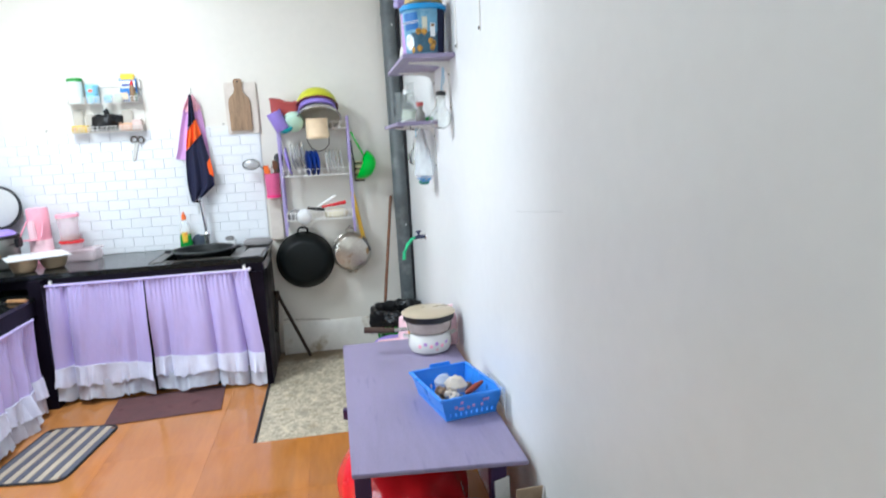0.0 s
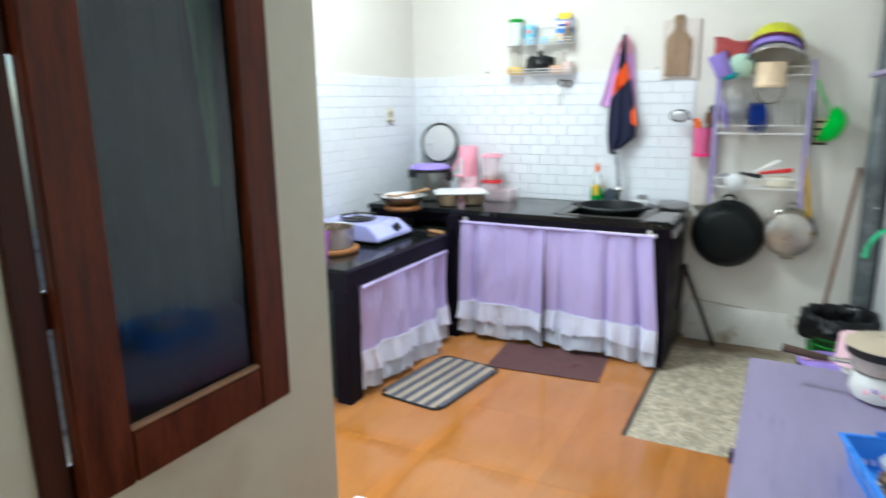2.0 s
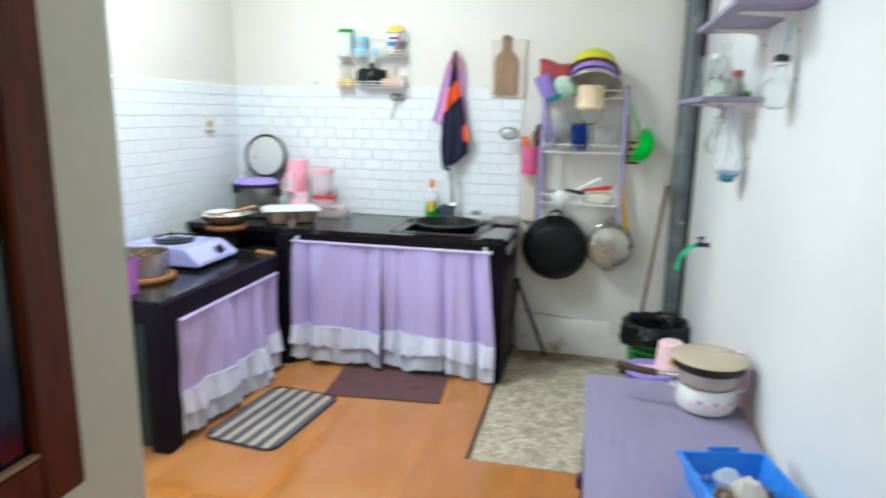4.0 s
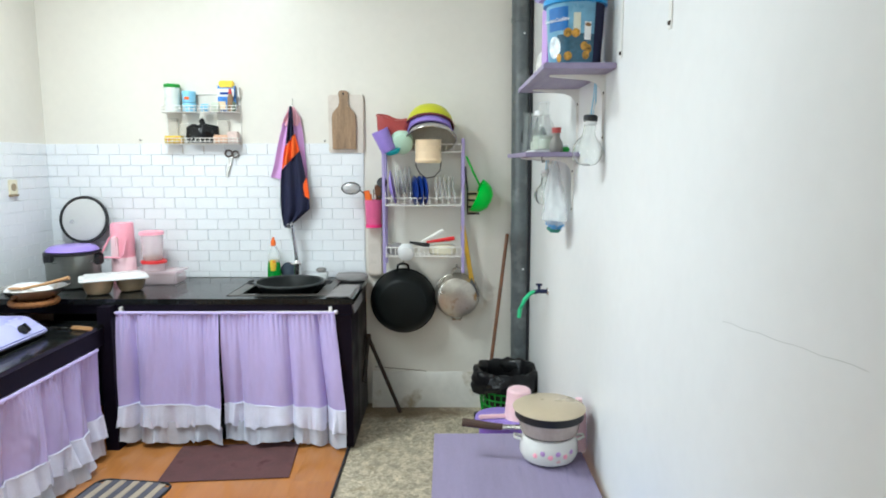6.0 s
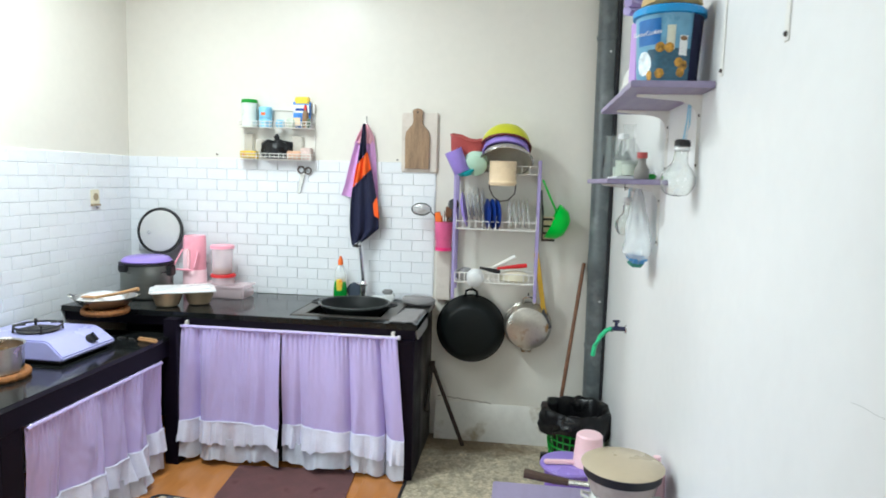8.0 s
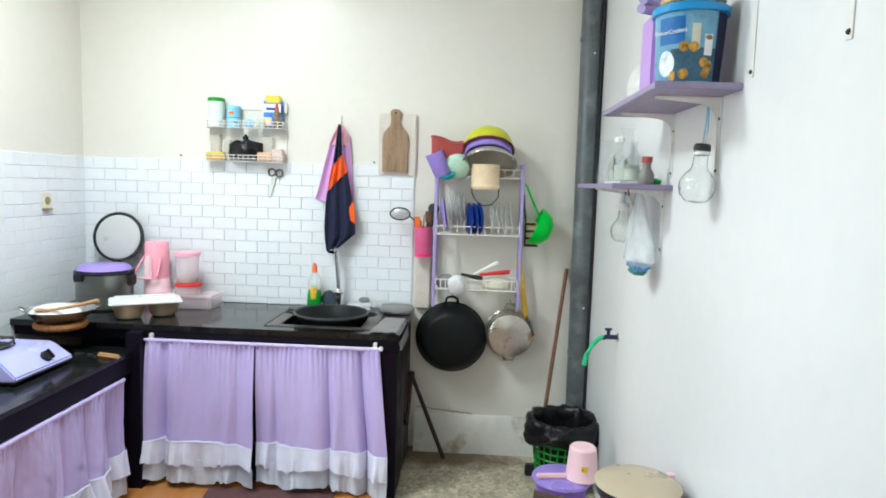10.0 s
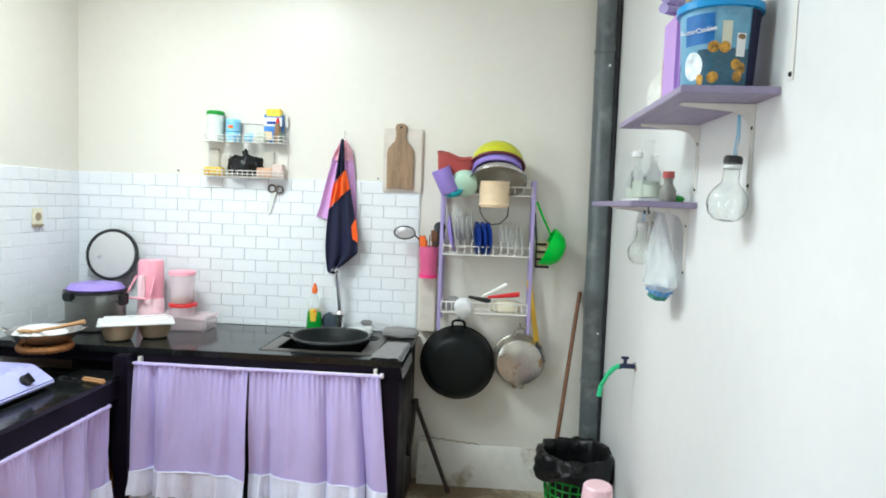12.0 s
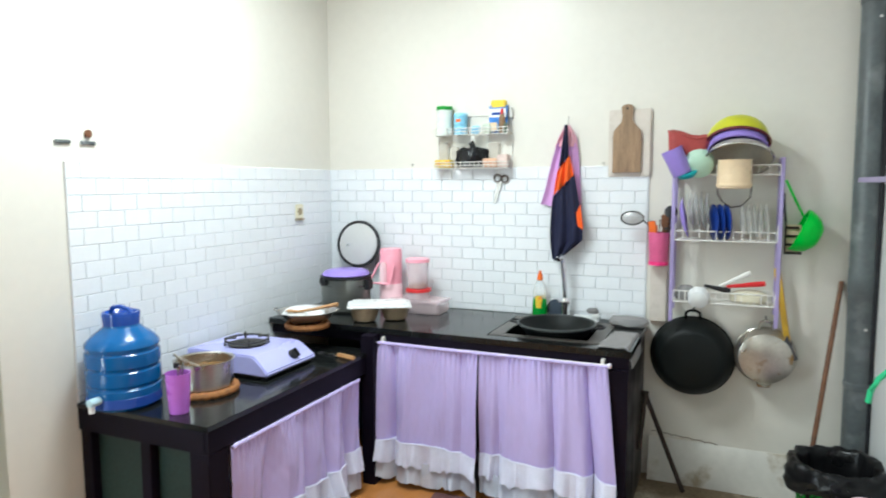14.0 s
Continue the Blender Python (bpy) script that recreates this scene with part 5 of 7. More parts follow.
def bowl(name, x, y, z, r, d, m_, label, rx, ry=0, rim=None, rim_label=""):
    b = thing(name, (x, y, z), label, "bowl", "upturned bowls", rx=rx, ry=ry)
    n = 9
    prof = [(0, 0)] + [(r * math.sin(math.pi / 2 * k / n) ** 0.8, d * (1 - math.cos(math.pi / 2 * k / n))) for k in range(1, n + 1)]
    inner = [(max(q - 0.004, 0), z_ + 0.004 * (1 if k < n else 0)) for k, (q, z_) in enumerate(reversed(prof))]
    part("shell", lathed(prof + [(r + 0.004, d)] + inner[:-1] + [(0, 0.004)], seg=40), m_, b)
    if rim:
        bm = bmesh.new()
        tube(bm, [(r * math.cos(2 * math.pi * k / 40), r * math.sin(2 * math.pi * k / 40), d) for k in range(40)], 0.007, 6, closed=True)
        part("rim", bm, rim, b, rim_label)


bowl("lime_bowl", 0.225, 7.678, 1.846, 0.138, 0.125, lime, "lime green plastic basin upside down on top of the dish rack", 151, rim=maroon, rim_label="maroon rim")
bowl("violet_bowl", 0.226, 7.672, 1.826, 0.129, 0.14, violet, "violet plastic bowl nested under the lime one", 150)
bowl("steel_bowl", 0.232, 7.625, 1.715, 0.145, 0.065, mat("matt aluminium", (0.60, 0.57, 0.50), 0.42, metal=0.55, var=0.12), "shallow aluminium bowl leaning open on the dish rack", 149, rim=steel, rim_label="bright steel rim")
cm = thing("cream_dipper", (0.216, 7.575, 1.525), "cream enamel can hanging with a dark wire bail", "can")
part("body", lathed(lined([(0.068, 0), (0.074, 0.004), (0.076, 0.02), (0.074, 0.13), (0.077, 0.135)], 0.003), seg=32), cream, cm)
part("foot_band", lathed([(0.0755, 0.01), (0.079, 0.013), (0.079, 0.022), (0.0755, 0.025)], seg=32), cream, cm)
part("bail", tubes(0.0035, [(0.074, 0, 0.01), (0.07, -0.03, -0.04), (0.035, -0.05, -0.078), (-0.01, -0.052, -0.085), (-0.048, -0.04, -0.06), (-0.07, -0.015, -0.02), (-0.073, 0, 0.01)]), rust, cm, "dark wire bail")
bm = lathed(lined([(0.045, 0), (0.062, 0.01), (0.068, 0.04), (0.07, 0.085)], 0.003), seg=28)
solid("mint_bowl", bm, mint, (0.066, 7.565, 1.628), "pale mint cup lying tilted on the dish rack", "cup", rx=-62, ry=-18)
bm = lathed(lined([(0.042, 0), (0.045, 0.004), (0.050, 0.13)], 0.003), seg=26)
solid("violet_cup", bm, violet, (-0.012, 7.57, 1.595), "violet plastic cup tilted on the dish rack", "cup", ry=-24, rx=6)
bm = lathed([(0, 0), (0.035, 0.002), (0.05, 0.02), (0.05, 0.03), (0, 0.032)], seg=24)
solid("teal_lid", bm, teal, (0.01, 7.585, 1.578), "teal plastic lid under the cups", "lid", rx=14, ry=-12)
rj = thing("red_basin", (-0.005, 7.65, 1.668), "faded red square plastic basket tipped over on the dish rack", "basket", ry=10, rx=8)
bm = bmesh.new()
sheet(bm, 36, 12, lambda u, v: Vector(((0.078 + 0.024 * v) * math.copysign(abs(math.cos(2 * math.pi * u)) ** 0.45, math.cos(2 * math.pi * u)),
                                       (0.052 + 0.016 * v) * math.copysign(abs(math.sin(2 * math.pi * u)) ** 0.45, math.sin(2 * math.pi * u)),
                                       v * (0.124 - 0.014 * math.exp(-60 * (math.cos(2 * math.pi * u) - 0.05) ** 2)))), 0.003)
part("basin", bm, brick_red, rj)
part("bottom", boxed(((-0.074, -0.05, 0.100), (0.078, 0.05, 0.104)), bevel=0.001), brick_red, rj)
part("rim", tubes(0.0045, [(0.103 * math.copysign(abs(math.cos(a_)) ** 0.45, math.cos(a_)), 0.069 * math.copysign(abs(math.sin(a_)) ** 0.45, math.sin(a_)),
                            0.124 - 0.014 * math.exp(-60 * (math.cos(a_) - 0.05) ** 2)) for a_ in [2 * math.pi * k / 48 for k in range(49)]], seg=6), brick_red, rj)

# bottom basket contents
bm = lathed(lined([(0.03, 0), (0.045, 0.008), (0.052, 0.05)], 0.002), seg=24)
solid("white_cup", bm, white_plastic, (0.078, 7.575, 0.985), "white bowl-shaped cup lying in the lower wire basket", "cup", rx=-72)
for x, m_, l_, ry_ in ((0.30, red_plastic, 0.17, 82), (0.27, white_wire, 0.15, 62), (0.20, black_plastic, 0.12, 100)):
    bm = lathed([(0, 0), (0.007, 0.002), (0.009, l_ * 0.3), (0.013, l_ * 0.8), (0.012, l_), (0, l_ + 0.003)], seg=12, squash=(1, 0.6))
    solid("utensil", bm, m_, (x - 0.10, 7.62, 1.055), "plastic-handled utensil lying in the lower wire basket", "utensil", "utensils", ry=ry_)
bm = lathed([(0, 0), (0.07, 0.0), (0.085, 0.012), (0.088, 0.04), (0.05, 0.06), (0, 0.062)], seg=26, squash=(1, 0.7))
solid("cream_plate", bm, ivory_plastic, (0.30, 7.66, 0.977), "cream plastic dish lying in the lower wire basket", "dish")
bm = lathed([(0, 0), (0.05, 0.0), (0.06, 0.02), (0.05, 0.05), (0.02, 0.07), (0, 0.072)], seg=22, squash=(1, 0.7))
solid("scouring_cloth", bm, grey_cloth, (0.02, 7.66, 0.977), "grey-mauve cloth bundled in the lower basket", "cloth")

# right of the rack
gs = thing("green_colander", (0.545, 7.68, 1.315), "bright green plastic scoop hanging by its long handle", "colander")
bm = lathed([(0, 0), (0.048, 0.006), (0.083, 0.034), (0.10, 0.075), (0.104, 0.098), (0.099, 0.098), (0.079, 0.038), (0.046, 0.011), (0, 0.006)], seg=32, m=pose(0.045, 0, -0.02, 0, -66, 0))
part("bowl", bm, green, gs)
part("handle", tubes(0.006, [(-0.02, -0.01, 0.07), (-0.06, -0.005, 0.15), (-0.098, 0, 0.235), (-0.105, 0.0, 0.25)]), green, gs)
gr = thing("grater", (0.475, 7.70, 1.215), "dark metal grater frame hanging behind the green scoop", "grater")
part("frame", boxed(((-0.03, -0.012, 0), (0.045, 0.004, 0.012)), ((-0.03, -0.012, 0.0), (-0.022, 0.004, 0.15)), ((-0.022, -0.01, 0.04), (0.04, 0.002, 0.052)), ((-0.022, -0.01, 0.08), (0.036, 0.002, 0.092)), ((-0.022, -0.01, 0.12), (0.03, 0.002, 0.132)), bevel=0.002), rust, gr)
part("panel", boxed(((-0.022, 0.003, 0.01), (0.04, 0.006, 0.14))), cream, gr)
part("hanging_cord", tubes(0.006, [(-0.026, 0, 0.15), (-0.035, 0, 0.22), (-0.04, 0.0, 0.29)]), black_plastic, gr)
yl = thing("yellow_brush", (0.475, 7.72, 0.70), "long yellow wooden scraper with a dark blade on the wall", "scraper")
bm = bmesh.new()
box(bm, (-0.014, -0.012, 0.05), (0.014, 0.006, 0.45), 0.004, pose(0.02, 0, 0, 0, -9.5, 0))
part("handle", bm, yellow, yl, "yellow painted handle")
bm = bmesh.new()
vs = [bm.verts.new(p) for p in ((0.0, -0.06, 0.13), (0.05, -0.06, 0.02), (-0.06, -0.06, -0.055))]
f = bm.faces.new(vs)
r_ = bmesh.ops.extrude_face_region(bm, geom=[f])
bmesh.ops.translate(bm, verts=[v for v in r_["geom"] if isinstance(v, bmesh.types.BMVert)], vec=(0, 0.02, 0))
part("blade", bm, mat("dark grey scraper", (0.07, 0.07, 0.075), 0.4, var=0.2), yl, "dark triangular scraper")
part("link", tubes(0.003, [(0.02, -0.045, 0.08), (0.025, -0.005, 0.09)]), rust, yl)


def utensil_cup():
    c = thing("utensil_holder", (-0.122, 7.70, 1.14), "hot pink mesh holder full of spoons and spatulas on the wall", "utensil holder")
    part("cup", lathed(lined([(0.044, 0), (0.046, 0.003), (0.053, 0.165)], 0.002), seg=24), mat("translucent pink plastic", hexc(236, 110, 160), 0.35, var=0.2, fine=140, alpha=0.8), c)
    part("base_band", lathed([(0.0, -0.003), (0.049, -0.003), (0.05, 0.015), (0.047, 0.016)], seg=24), hot_pink, c, "hot pink base")
    part("mount", boxed(((-0.02, 0.044, 0.09), (0.02, 0.0785, 0.13)), bevel=0.003), hot_pink, c)
    for x, y, ht, m_, r_, nm in ((-0.01, -0.01, 0.20, orange, 0.011, "orange_spatula"), (0.015, 0.01, 0.22, broom_wood, 0.010, "wooden_spoon"), (0.035, 0.0, 0.21, rust, 0.012, "dark_ladle"), (0.0, 0.02, 0.23, steel, 0.005, "steel_spoon")):
        part(nm, tubes(r_ * 0.6, [(x * 0.4, y * 0.4, 0.01), (x * 1.5, y, ht)]), m_, c)
    part("orange_blade", boxed(((-0.025, -0.02, 0.155), (0.012, -0.014, 0.225)), bevel=0.003, m=pose(0, 0, 0, 0, -8, 0)), orange, c, "orange spatula blade")
    part("brown_blade", boxed(((0.008, -0.005, 0.19), (0.045, 0.004, 0.255)), bevel=0.004), broom_wood, c, "brown wooden blade")
    part("black_ladle", lathed([(0, 0), (0.026, 0.008), (0.032, 0.03), (0, 0.034)], m=pose(0.055, 0.0, 0.26, 70, 10, 0)), black_plastic, c, "black ladle bowl")
    part("ladle_handle", tubes(0.006, [(0.02, 0.0, 0.02), (0.058, 0.005, 0.24), (0.066, 0.0, 0.33)]), black_plastic, c, "black ladle handle")
    part("ladle_handle", tubes(0.008, [(0.01, 0.02, 0.02), (0.036, 0.02, 0.20), (0.05, 0.02, 0.29)]), broom_wood, c, "brown spatula handle")
    part("grey_turner", boxed(((-0.02, 0.008, 0.18), (0.012, 0.013, 0.26)), bevel=0.003, m=pose(0.0, 0, 0, 0, 14, 0)), pipe_grey, c, "grey slotted turner")
    part("strainer_ring", tubes(0.004, [(-0.132 + 0.056 * math.cos(a), -0.02, 0.235 + 0.034 * math.sin(a)) for a in [2 * math.pi * k / 22 for k in range(23)]]), iron, c, "strainer rim")
    bm = bmesh.new()
    lathe(bm, [(0, 0.012), (0.03, 0.009), (0.056, 0.0)], 22, m=pose(-0.132, -0.02, 0.235, 90, 0, 0), squash=(1, 0.6))
    part("strainer_mesh", bm, mat("wire gauze", (0.35, 0.34, 0.33), 0.4, metal=0.7, alpha=0.6), c, "fine wire mesh")
    part("strainer_handle", tubes(0.004, [(-0.078, -0.02, 0.225), (-0.03, -0.01, 0.18), (-0.01, 0, 0.05)]), iron, c)


utensil_cup()
bm = boxed(((-0.04, -0.035, 0), (0.045, -0.001, 0.30)), bevel=0.006)
solid("wall_pad", bm, marble, (-0.125, Y1, 0.83), "pale plastic box fixed to the wall below the utensil holder", "box")


def hung_pan(name, x, z, r, depth, m_, label, cat_, hr, base):
    p = thing(name, (x, 7.66, z), label, cat_)
    prof = [(0, -depth), (base, -depth), (base + 0.012, -depth + 0.006), (base + 0.6 * (r - base), -depth * 0.62), (base + 0.88 * (r - base), -depth * 0.3), (r, 0), (r + 0.006, 0.004), (r, 0.008), (base + 0.5 * (r - base), -depth * 0.6), (base - 0.004, -depth + 0.008), (0, -depth + 0.006)]
    part("body", lathed(prof, seg=48, m=pose(0, 0.075, 0, -90, 0, 0)), m_, p)
    part("base_ring", lathed([(base - 0.006, 0.0), (base, 0.002), (base - 0.003, 0.004)], seg=40, m=pose(0, 0.075 - depth - 0.002, 0, -90, 0, 0)), m_, p)
    part("handle", tubes(0.007, [(-hr, 0.06, r - 0.004), (-hr * 0.9, 0.045, r + 0.03), (-hr * 0.4, 0.04, r + 0.04), (hr * 0.4, 0.04, r + 0.04), (hr * 0.9, 0.045, r + 0.03), (hr, 0.06, r - 0.004)]), m_, p)
    if m_ is not wok_black:
        part("handle", tubes(0.007, [(-hr, 0.06, -r + 0.004), (-hr * 0.8, 0.045, -r - 0.012), (hr * 0.8, 0.045, -r - 0.012), (hr, 0.06, -r + 0.004)]), m_, p)
    part("hanger", tubes(0.003, [(0, 0.04, r + 0.036), (0, 0.1, r + 0.05), (0, 0.12, r + 0.05)]), iron, p)


hung_pan("hanging_black_wok", 0.052, 0.672, 0.200, 0.11, wok_black, "big black wok hanging on the wall with its bottom outwards", "wok", 0.035, 0.137)
hung_pan("hanging_steel_pot", 0.386, 0.708, 0.136, 0.085, mat("stained aluminium", (0.50, 0.47, 0.42), 0.33, metal=0.85, var=0.15, scale=8, fine=70, dirt=(0.30, 0.17, 0.06), dirt_at=0.57, dirt_scale=13), "smaller worn aluminium pan hanging on the wall bottom outwards", "pan", 0.03, 0.108)

st = thing("folded_stand", (-0.12, 7.62, 0), "dark rusty folded iron stand leaning between counter and wall", "stand")
part("leg", tubes(0.012, [(0.155, 0.0, -0.01), (-0.045, 0.05, 0.46)]), rust, st)
part("leg", tubes(0.012, [(-0.045, 0.05, 0.46), (-0.052, -0.10, 0.22)]), rust, st)
part("top_joint", lathed([(0, -0.016), (0.018, -0.014), (0.018, 0.014), (0, 0.016)], m=Matrix.Translation((-0.045, 0.05, 0.46))), rust, st)

# pipe, broom, bin
pp = thing("drain_pipe", (0.783, 7.70, -0.012), "grey painted vertical drain pipe in the room's corner", "pipe", ry=-0.5)
part("pipe", lathed([(0.058, 0), (0.058, 1.06), (0.0605, 1.065), (0.0605, 1.17), (0.058, 1.175), (0.056, 3.01)], seg=28), pipe_grey, pp)
for z in (0.62, 2.35):
    part("clamp", lathed([(0.0585, z), (0.0615, z + 0.002), (0.0615, z + 0.022), (0.0585, z + 0.024)], seg=28), pipe_grey, pp)
for a in (0.9, 2.28):
    part("screw_stub", lathed([(0, 0), (0.006, 0), (0.006, 0.006), (0, 0.007)], m=pose(0.01, -0.056, a, 90, 0, 0)), chrome, pp)
# thin black bar between the drain pipe and the corner
solid("thin_black_bar", tubes(0.011, [(0, 0, -0.012), (0.004, 0, 1.0), (0, 0, 2.99)]), binding, (0.815, 7.66, 0), "thin black upright bar beside the drain pipe", "pipe")
br = thing("broom", (0.63, 7.50, 0), "brown wooden broom stick leaning against the corner wall", "broom")
part("stick", tubes(0.011, [(-0.085, -0.03, 0.02), (0.068, 0.255, 1.09)]), broom_wood, br)
part("head", boxed(((-0.145, -0.05, -0.012), (-0.03, -0.01, 0.05)), bevel=0.006), black_plastic, br, "dark brush head")


def bin_():
    b = thing("waste_basket", (0.664, 7.36, -0.012), "green lattice waste basket lined with a black bag", "waste basket")
    bm = bmesh.new()
    for k in range(26):
        a = 2 * math.pi * k / 26
        tube(bm, [(0.125 * math.cos(a), 0.125 * math.sin(a), 0.02), (0.162 * math.cos(a + 0.12), 0.162 * math.sin(a + 0.12), 0.3)], 0.004, 4)
    for z in (0.02, 0.06, 0.1, 0.14, 0.18, 0.22, 0.26):
        r = 0.125 + 0.037 * (z - 0.02) / 0.28
        tube(bm, [(r * math.cos(2 * math.pi * k / 26), r * math.sin(2 * math.pi * k / 26), z) for k in range(26)], 0.005, 4, closed=True)
    part("lattice", bm, bin_green, b, "green plastic lattice")
    part("floor", lathed([(0, 0.0), (0.122, 0.0), (0.128, 0.03), (0, 0.03)]), bin_green, b)

    def bag(u, v):
        a = 2 * math.pi * u
        drop = 0.03 * math.sin(a * 3 + 1) + 0.012 * math.sin(a * 7 + 3)
        if v < 0.4:
            q = v / 0.4
            r, z = 0.190 + 0.010 * math.sin(q * 3.1) + 0.012 * math.sin(a * 7 + 3) * (1 - q), 0.262 + 0.093 * q + 0.7 * drop * (1 - q)
        elif v < 0.62:
            q = math.pi * (v - 0.4) / 0.22
            r, z = 0.170 + 0.022 * math.cos(q), 0.355 + 0.026 * math.sin(q)
        else:
            q = (v - 0.62) / 0.38
            r, z = 0.148 - 0.03 * q, 0.355 - 0.26 * q
        w = 0.013 * noise.noise((math.cos(a) * 4, math.sin(a) * 4, v * 9))
        return Vector(((r + w) * math.cos(a), (r + w) * math.sin(a), z + w))
    bm = bmesh.new()
    sheet(bm, 72, 18, bag)
    bmesh.ops.remove_doubles(bm, verts=bm.verts, dist=0.0005)
    part("bag", bm, black_bag, b, "black plastic bin bag folded over the rim", 60)
    part("bag_bottom", lathed([(0, 0.1), (0.12, 0.1)]), black_bag, b)


bin_()
pst = thing("purple_stool", (0.592, 6.83, -0.012), "upturned purple plastic basin serving as a low stand", "basin")
part("top", lathed([(0, 0.3), (0.10, 0.3), (0.128, 0.294), (0.132, 0.284), (0.125, 0.276), (0.11, 0.275)], seg=36), violet, pst)
part("wall", lathed([(0.112, 0.276), (0.105, 0.15), (0.118, 0.0), (0.112, 0.0), (0.1, 0.15), (0.106, 0.276)], seg=36), mat("deeper violet plastic", hexc(128, 94, 190), 0.38, var=0.06), pst)
dp = thing("pink_dipper", (0.676, 6.815, 0.289), "pale pink plastic water dipper upside down on the purple basin", "dipper")
part("cup", lathed([(0.072, 0), (0.07, 0.004), (0.058, 0.135), (0.05, 0.143), (0, 0.145), (0, 0.14), (0.05, 0.138), (0.066, 0.0)], seg=32), pale_pink, dp)
part("handle", boxed(((-0.2, -0.016, 0.0), (-0.062, 0.016, 0.016)), bevel=0.005, m=pose(0, 0, 0, 0, 0, 8)), pale_pink, dp)
part("print", boxed(((-0.014, -0.070, 0.05), (0.014, -0.064, 0.075)), bevel=0.002), label_yellow, dp, "faint yellow print")

tap = thing("wall_tap", (X1, 6.95, 0.889), "dark blue plastic wall tap with a green hose end", "tap")
part("flange", lathed([(0, 0), (0.02, 0), (0.018, 0.006), (0, 0.007)], m=pose(0, 0, 0, 0, -90, 0)), chrome, tap)
part("body", tubes(0.011, [(0, 0, 0), (-0.055, 0, 0), (-0.07, 0, -0.006)]), blue_tap, tap)
part("handle", boxed(((-0.052, -0.006, 0.01), (-0.038, 0.006, 0.036)), ((-0.062, -0.007, 0.03), (-0.03, 0.007, 0.04)), bevel=0.002), blue_tap, tap)
part("hose", tubes(0.0105, [(-0.066, 0, 0.0), (-0.09, 0.0, -0.012), (-0.118, 0.002, -0.045), (-0.138, 0.004, -0.09), (-0.144, 0.004, -0.135)]), hose_green, tap, "short green hose")


# ---- shelves on the right wall ----
def shelf(name, x, y0, y1, z, label, brackets, drop):
    s = thing(name, (X1, (y0 + y1) / 2, z), label, "shelf", "wall shelves")
    h = (y1 - y0) / 2
    part("board", boxed(((x - X1, -h, -0.018), (-0.001, h, 0)), bevel=0.002), lilac_wood, s, "lilac painted board")
    for yb_ in brackets:
        q = yb_ - (y0 + y1) / 2
        part("bracket", boxed(((-0.003, q - 0.012, -0.018 - drop), (-0.0005, q + 0.012, -0.02)), ((x - X1 + 0.04, q - 0.012, -0.0215), (-0.003, q + 0.012, -0.0185)), bevel=0.0008), white_wire, s, "white steel bracket")
        out = [(-0.001, -0.022), (x - X1 + 0.04, -0.022), (x - X1 + 0.04, -0.025), (-0.055, -0.036), (-0.030, -0.045), (-0.014, -0.064), (-0.008, -0.095), (-0.006, -0.018 - drop), (-0.001, -0.018 - drop)]
        bm = bmesh.new()
        f = bm.faces.new([bm.verts.new((a_, q - 0.0015, c_)) for a_, c_ in out])
        g = bmesh.ops.extrude_face_region(bm, geom=[f])
        bmesh.ops.translate(bm, verts=[v for v in g["geom"] if isinstance(v, bmesh.types.BMVert)], vec=(0, 0.003, 0))
        part("web", bm, white_wire, s, "white curved web")
        part("screw", lathed([(0, 0), (0.005, 0), (0.004, 0.003), (0, 0.004)], m=pose(-0.003, q, -0.075, 0, -90, 0)), rust, s)
        part("screw", lathed([(0, 0), (0.005, 0), (0.004, 0.003), (0, 0.004)], m=pose(-0.003, q, -0.018 - drop + 0.012, 0, -90, 0)), rust, s)


shelf("upper_shelf", 0.612, 5.735, 6.435, 1.826, "lilac painted wooden wall shelf carrying a biscuit tub", (5.88, 6.30), 0.21)
shelf("lower_shelf", 0.628, 6.27, 7.04, 1.57, "lower lilac painted wooden wall shelf with glass bottles", (6.37, 6.80), 0.22)
for y in (5.69, 5.27):
    q = thing("bracket_strip", (X1, y, 1.83), "lower end of a white shelf bracket on the wall", "bracket", "bracket strips")
    part("strip", boxed(((-0.003, -0.011, 0), (-0.0005, 0.011, 0.28)), bevel=0.0008), white_wire, q)
    part("screw", lathed([(0, 0), (0.006, 0), (0.004, 0.004), (0, 0.005)], m=pose(-0.003, 0, 0.014, 0, -90, 0)), rust, q)
for x, y in ((0.70, 6.345), (0.745, 6.60)):
    q = thing("cup_hook", (x, y, 1.552), "small black screw hook under the lower lilac shelf", "hook", "cup hooks")
    part("hook", tubes(0.0022, [(0, 0, 0), (0, 0, -0.014), (0, -0.010, -0.022), (0, -0.018, -0.014)]), rust, q)
S1, S2 = 1.826, 1.57


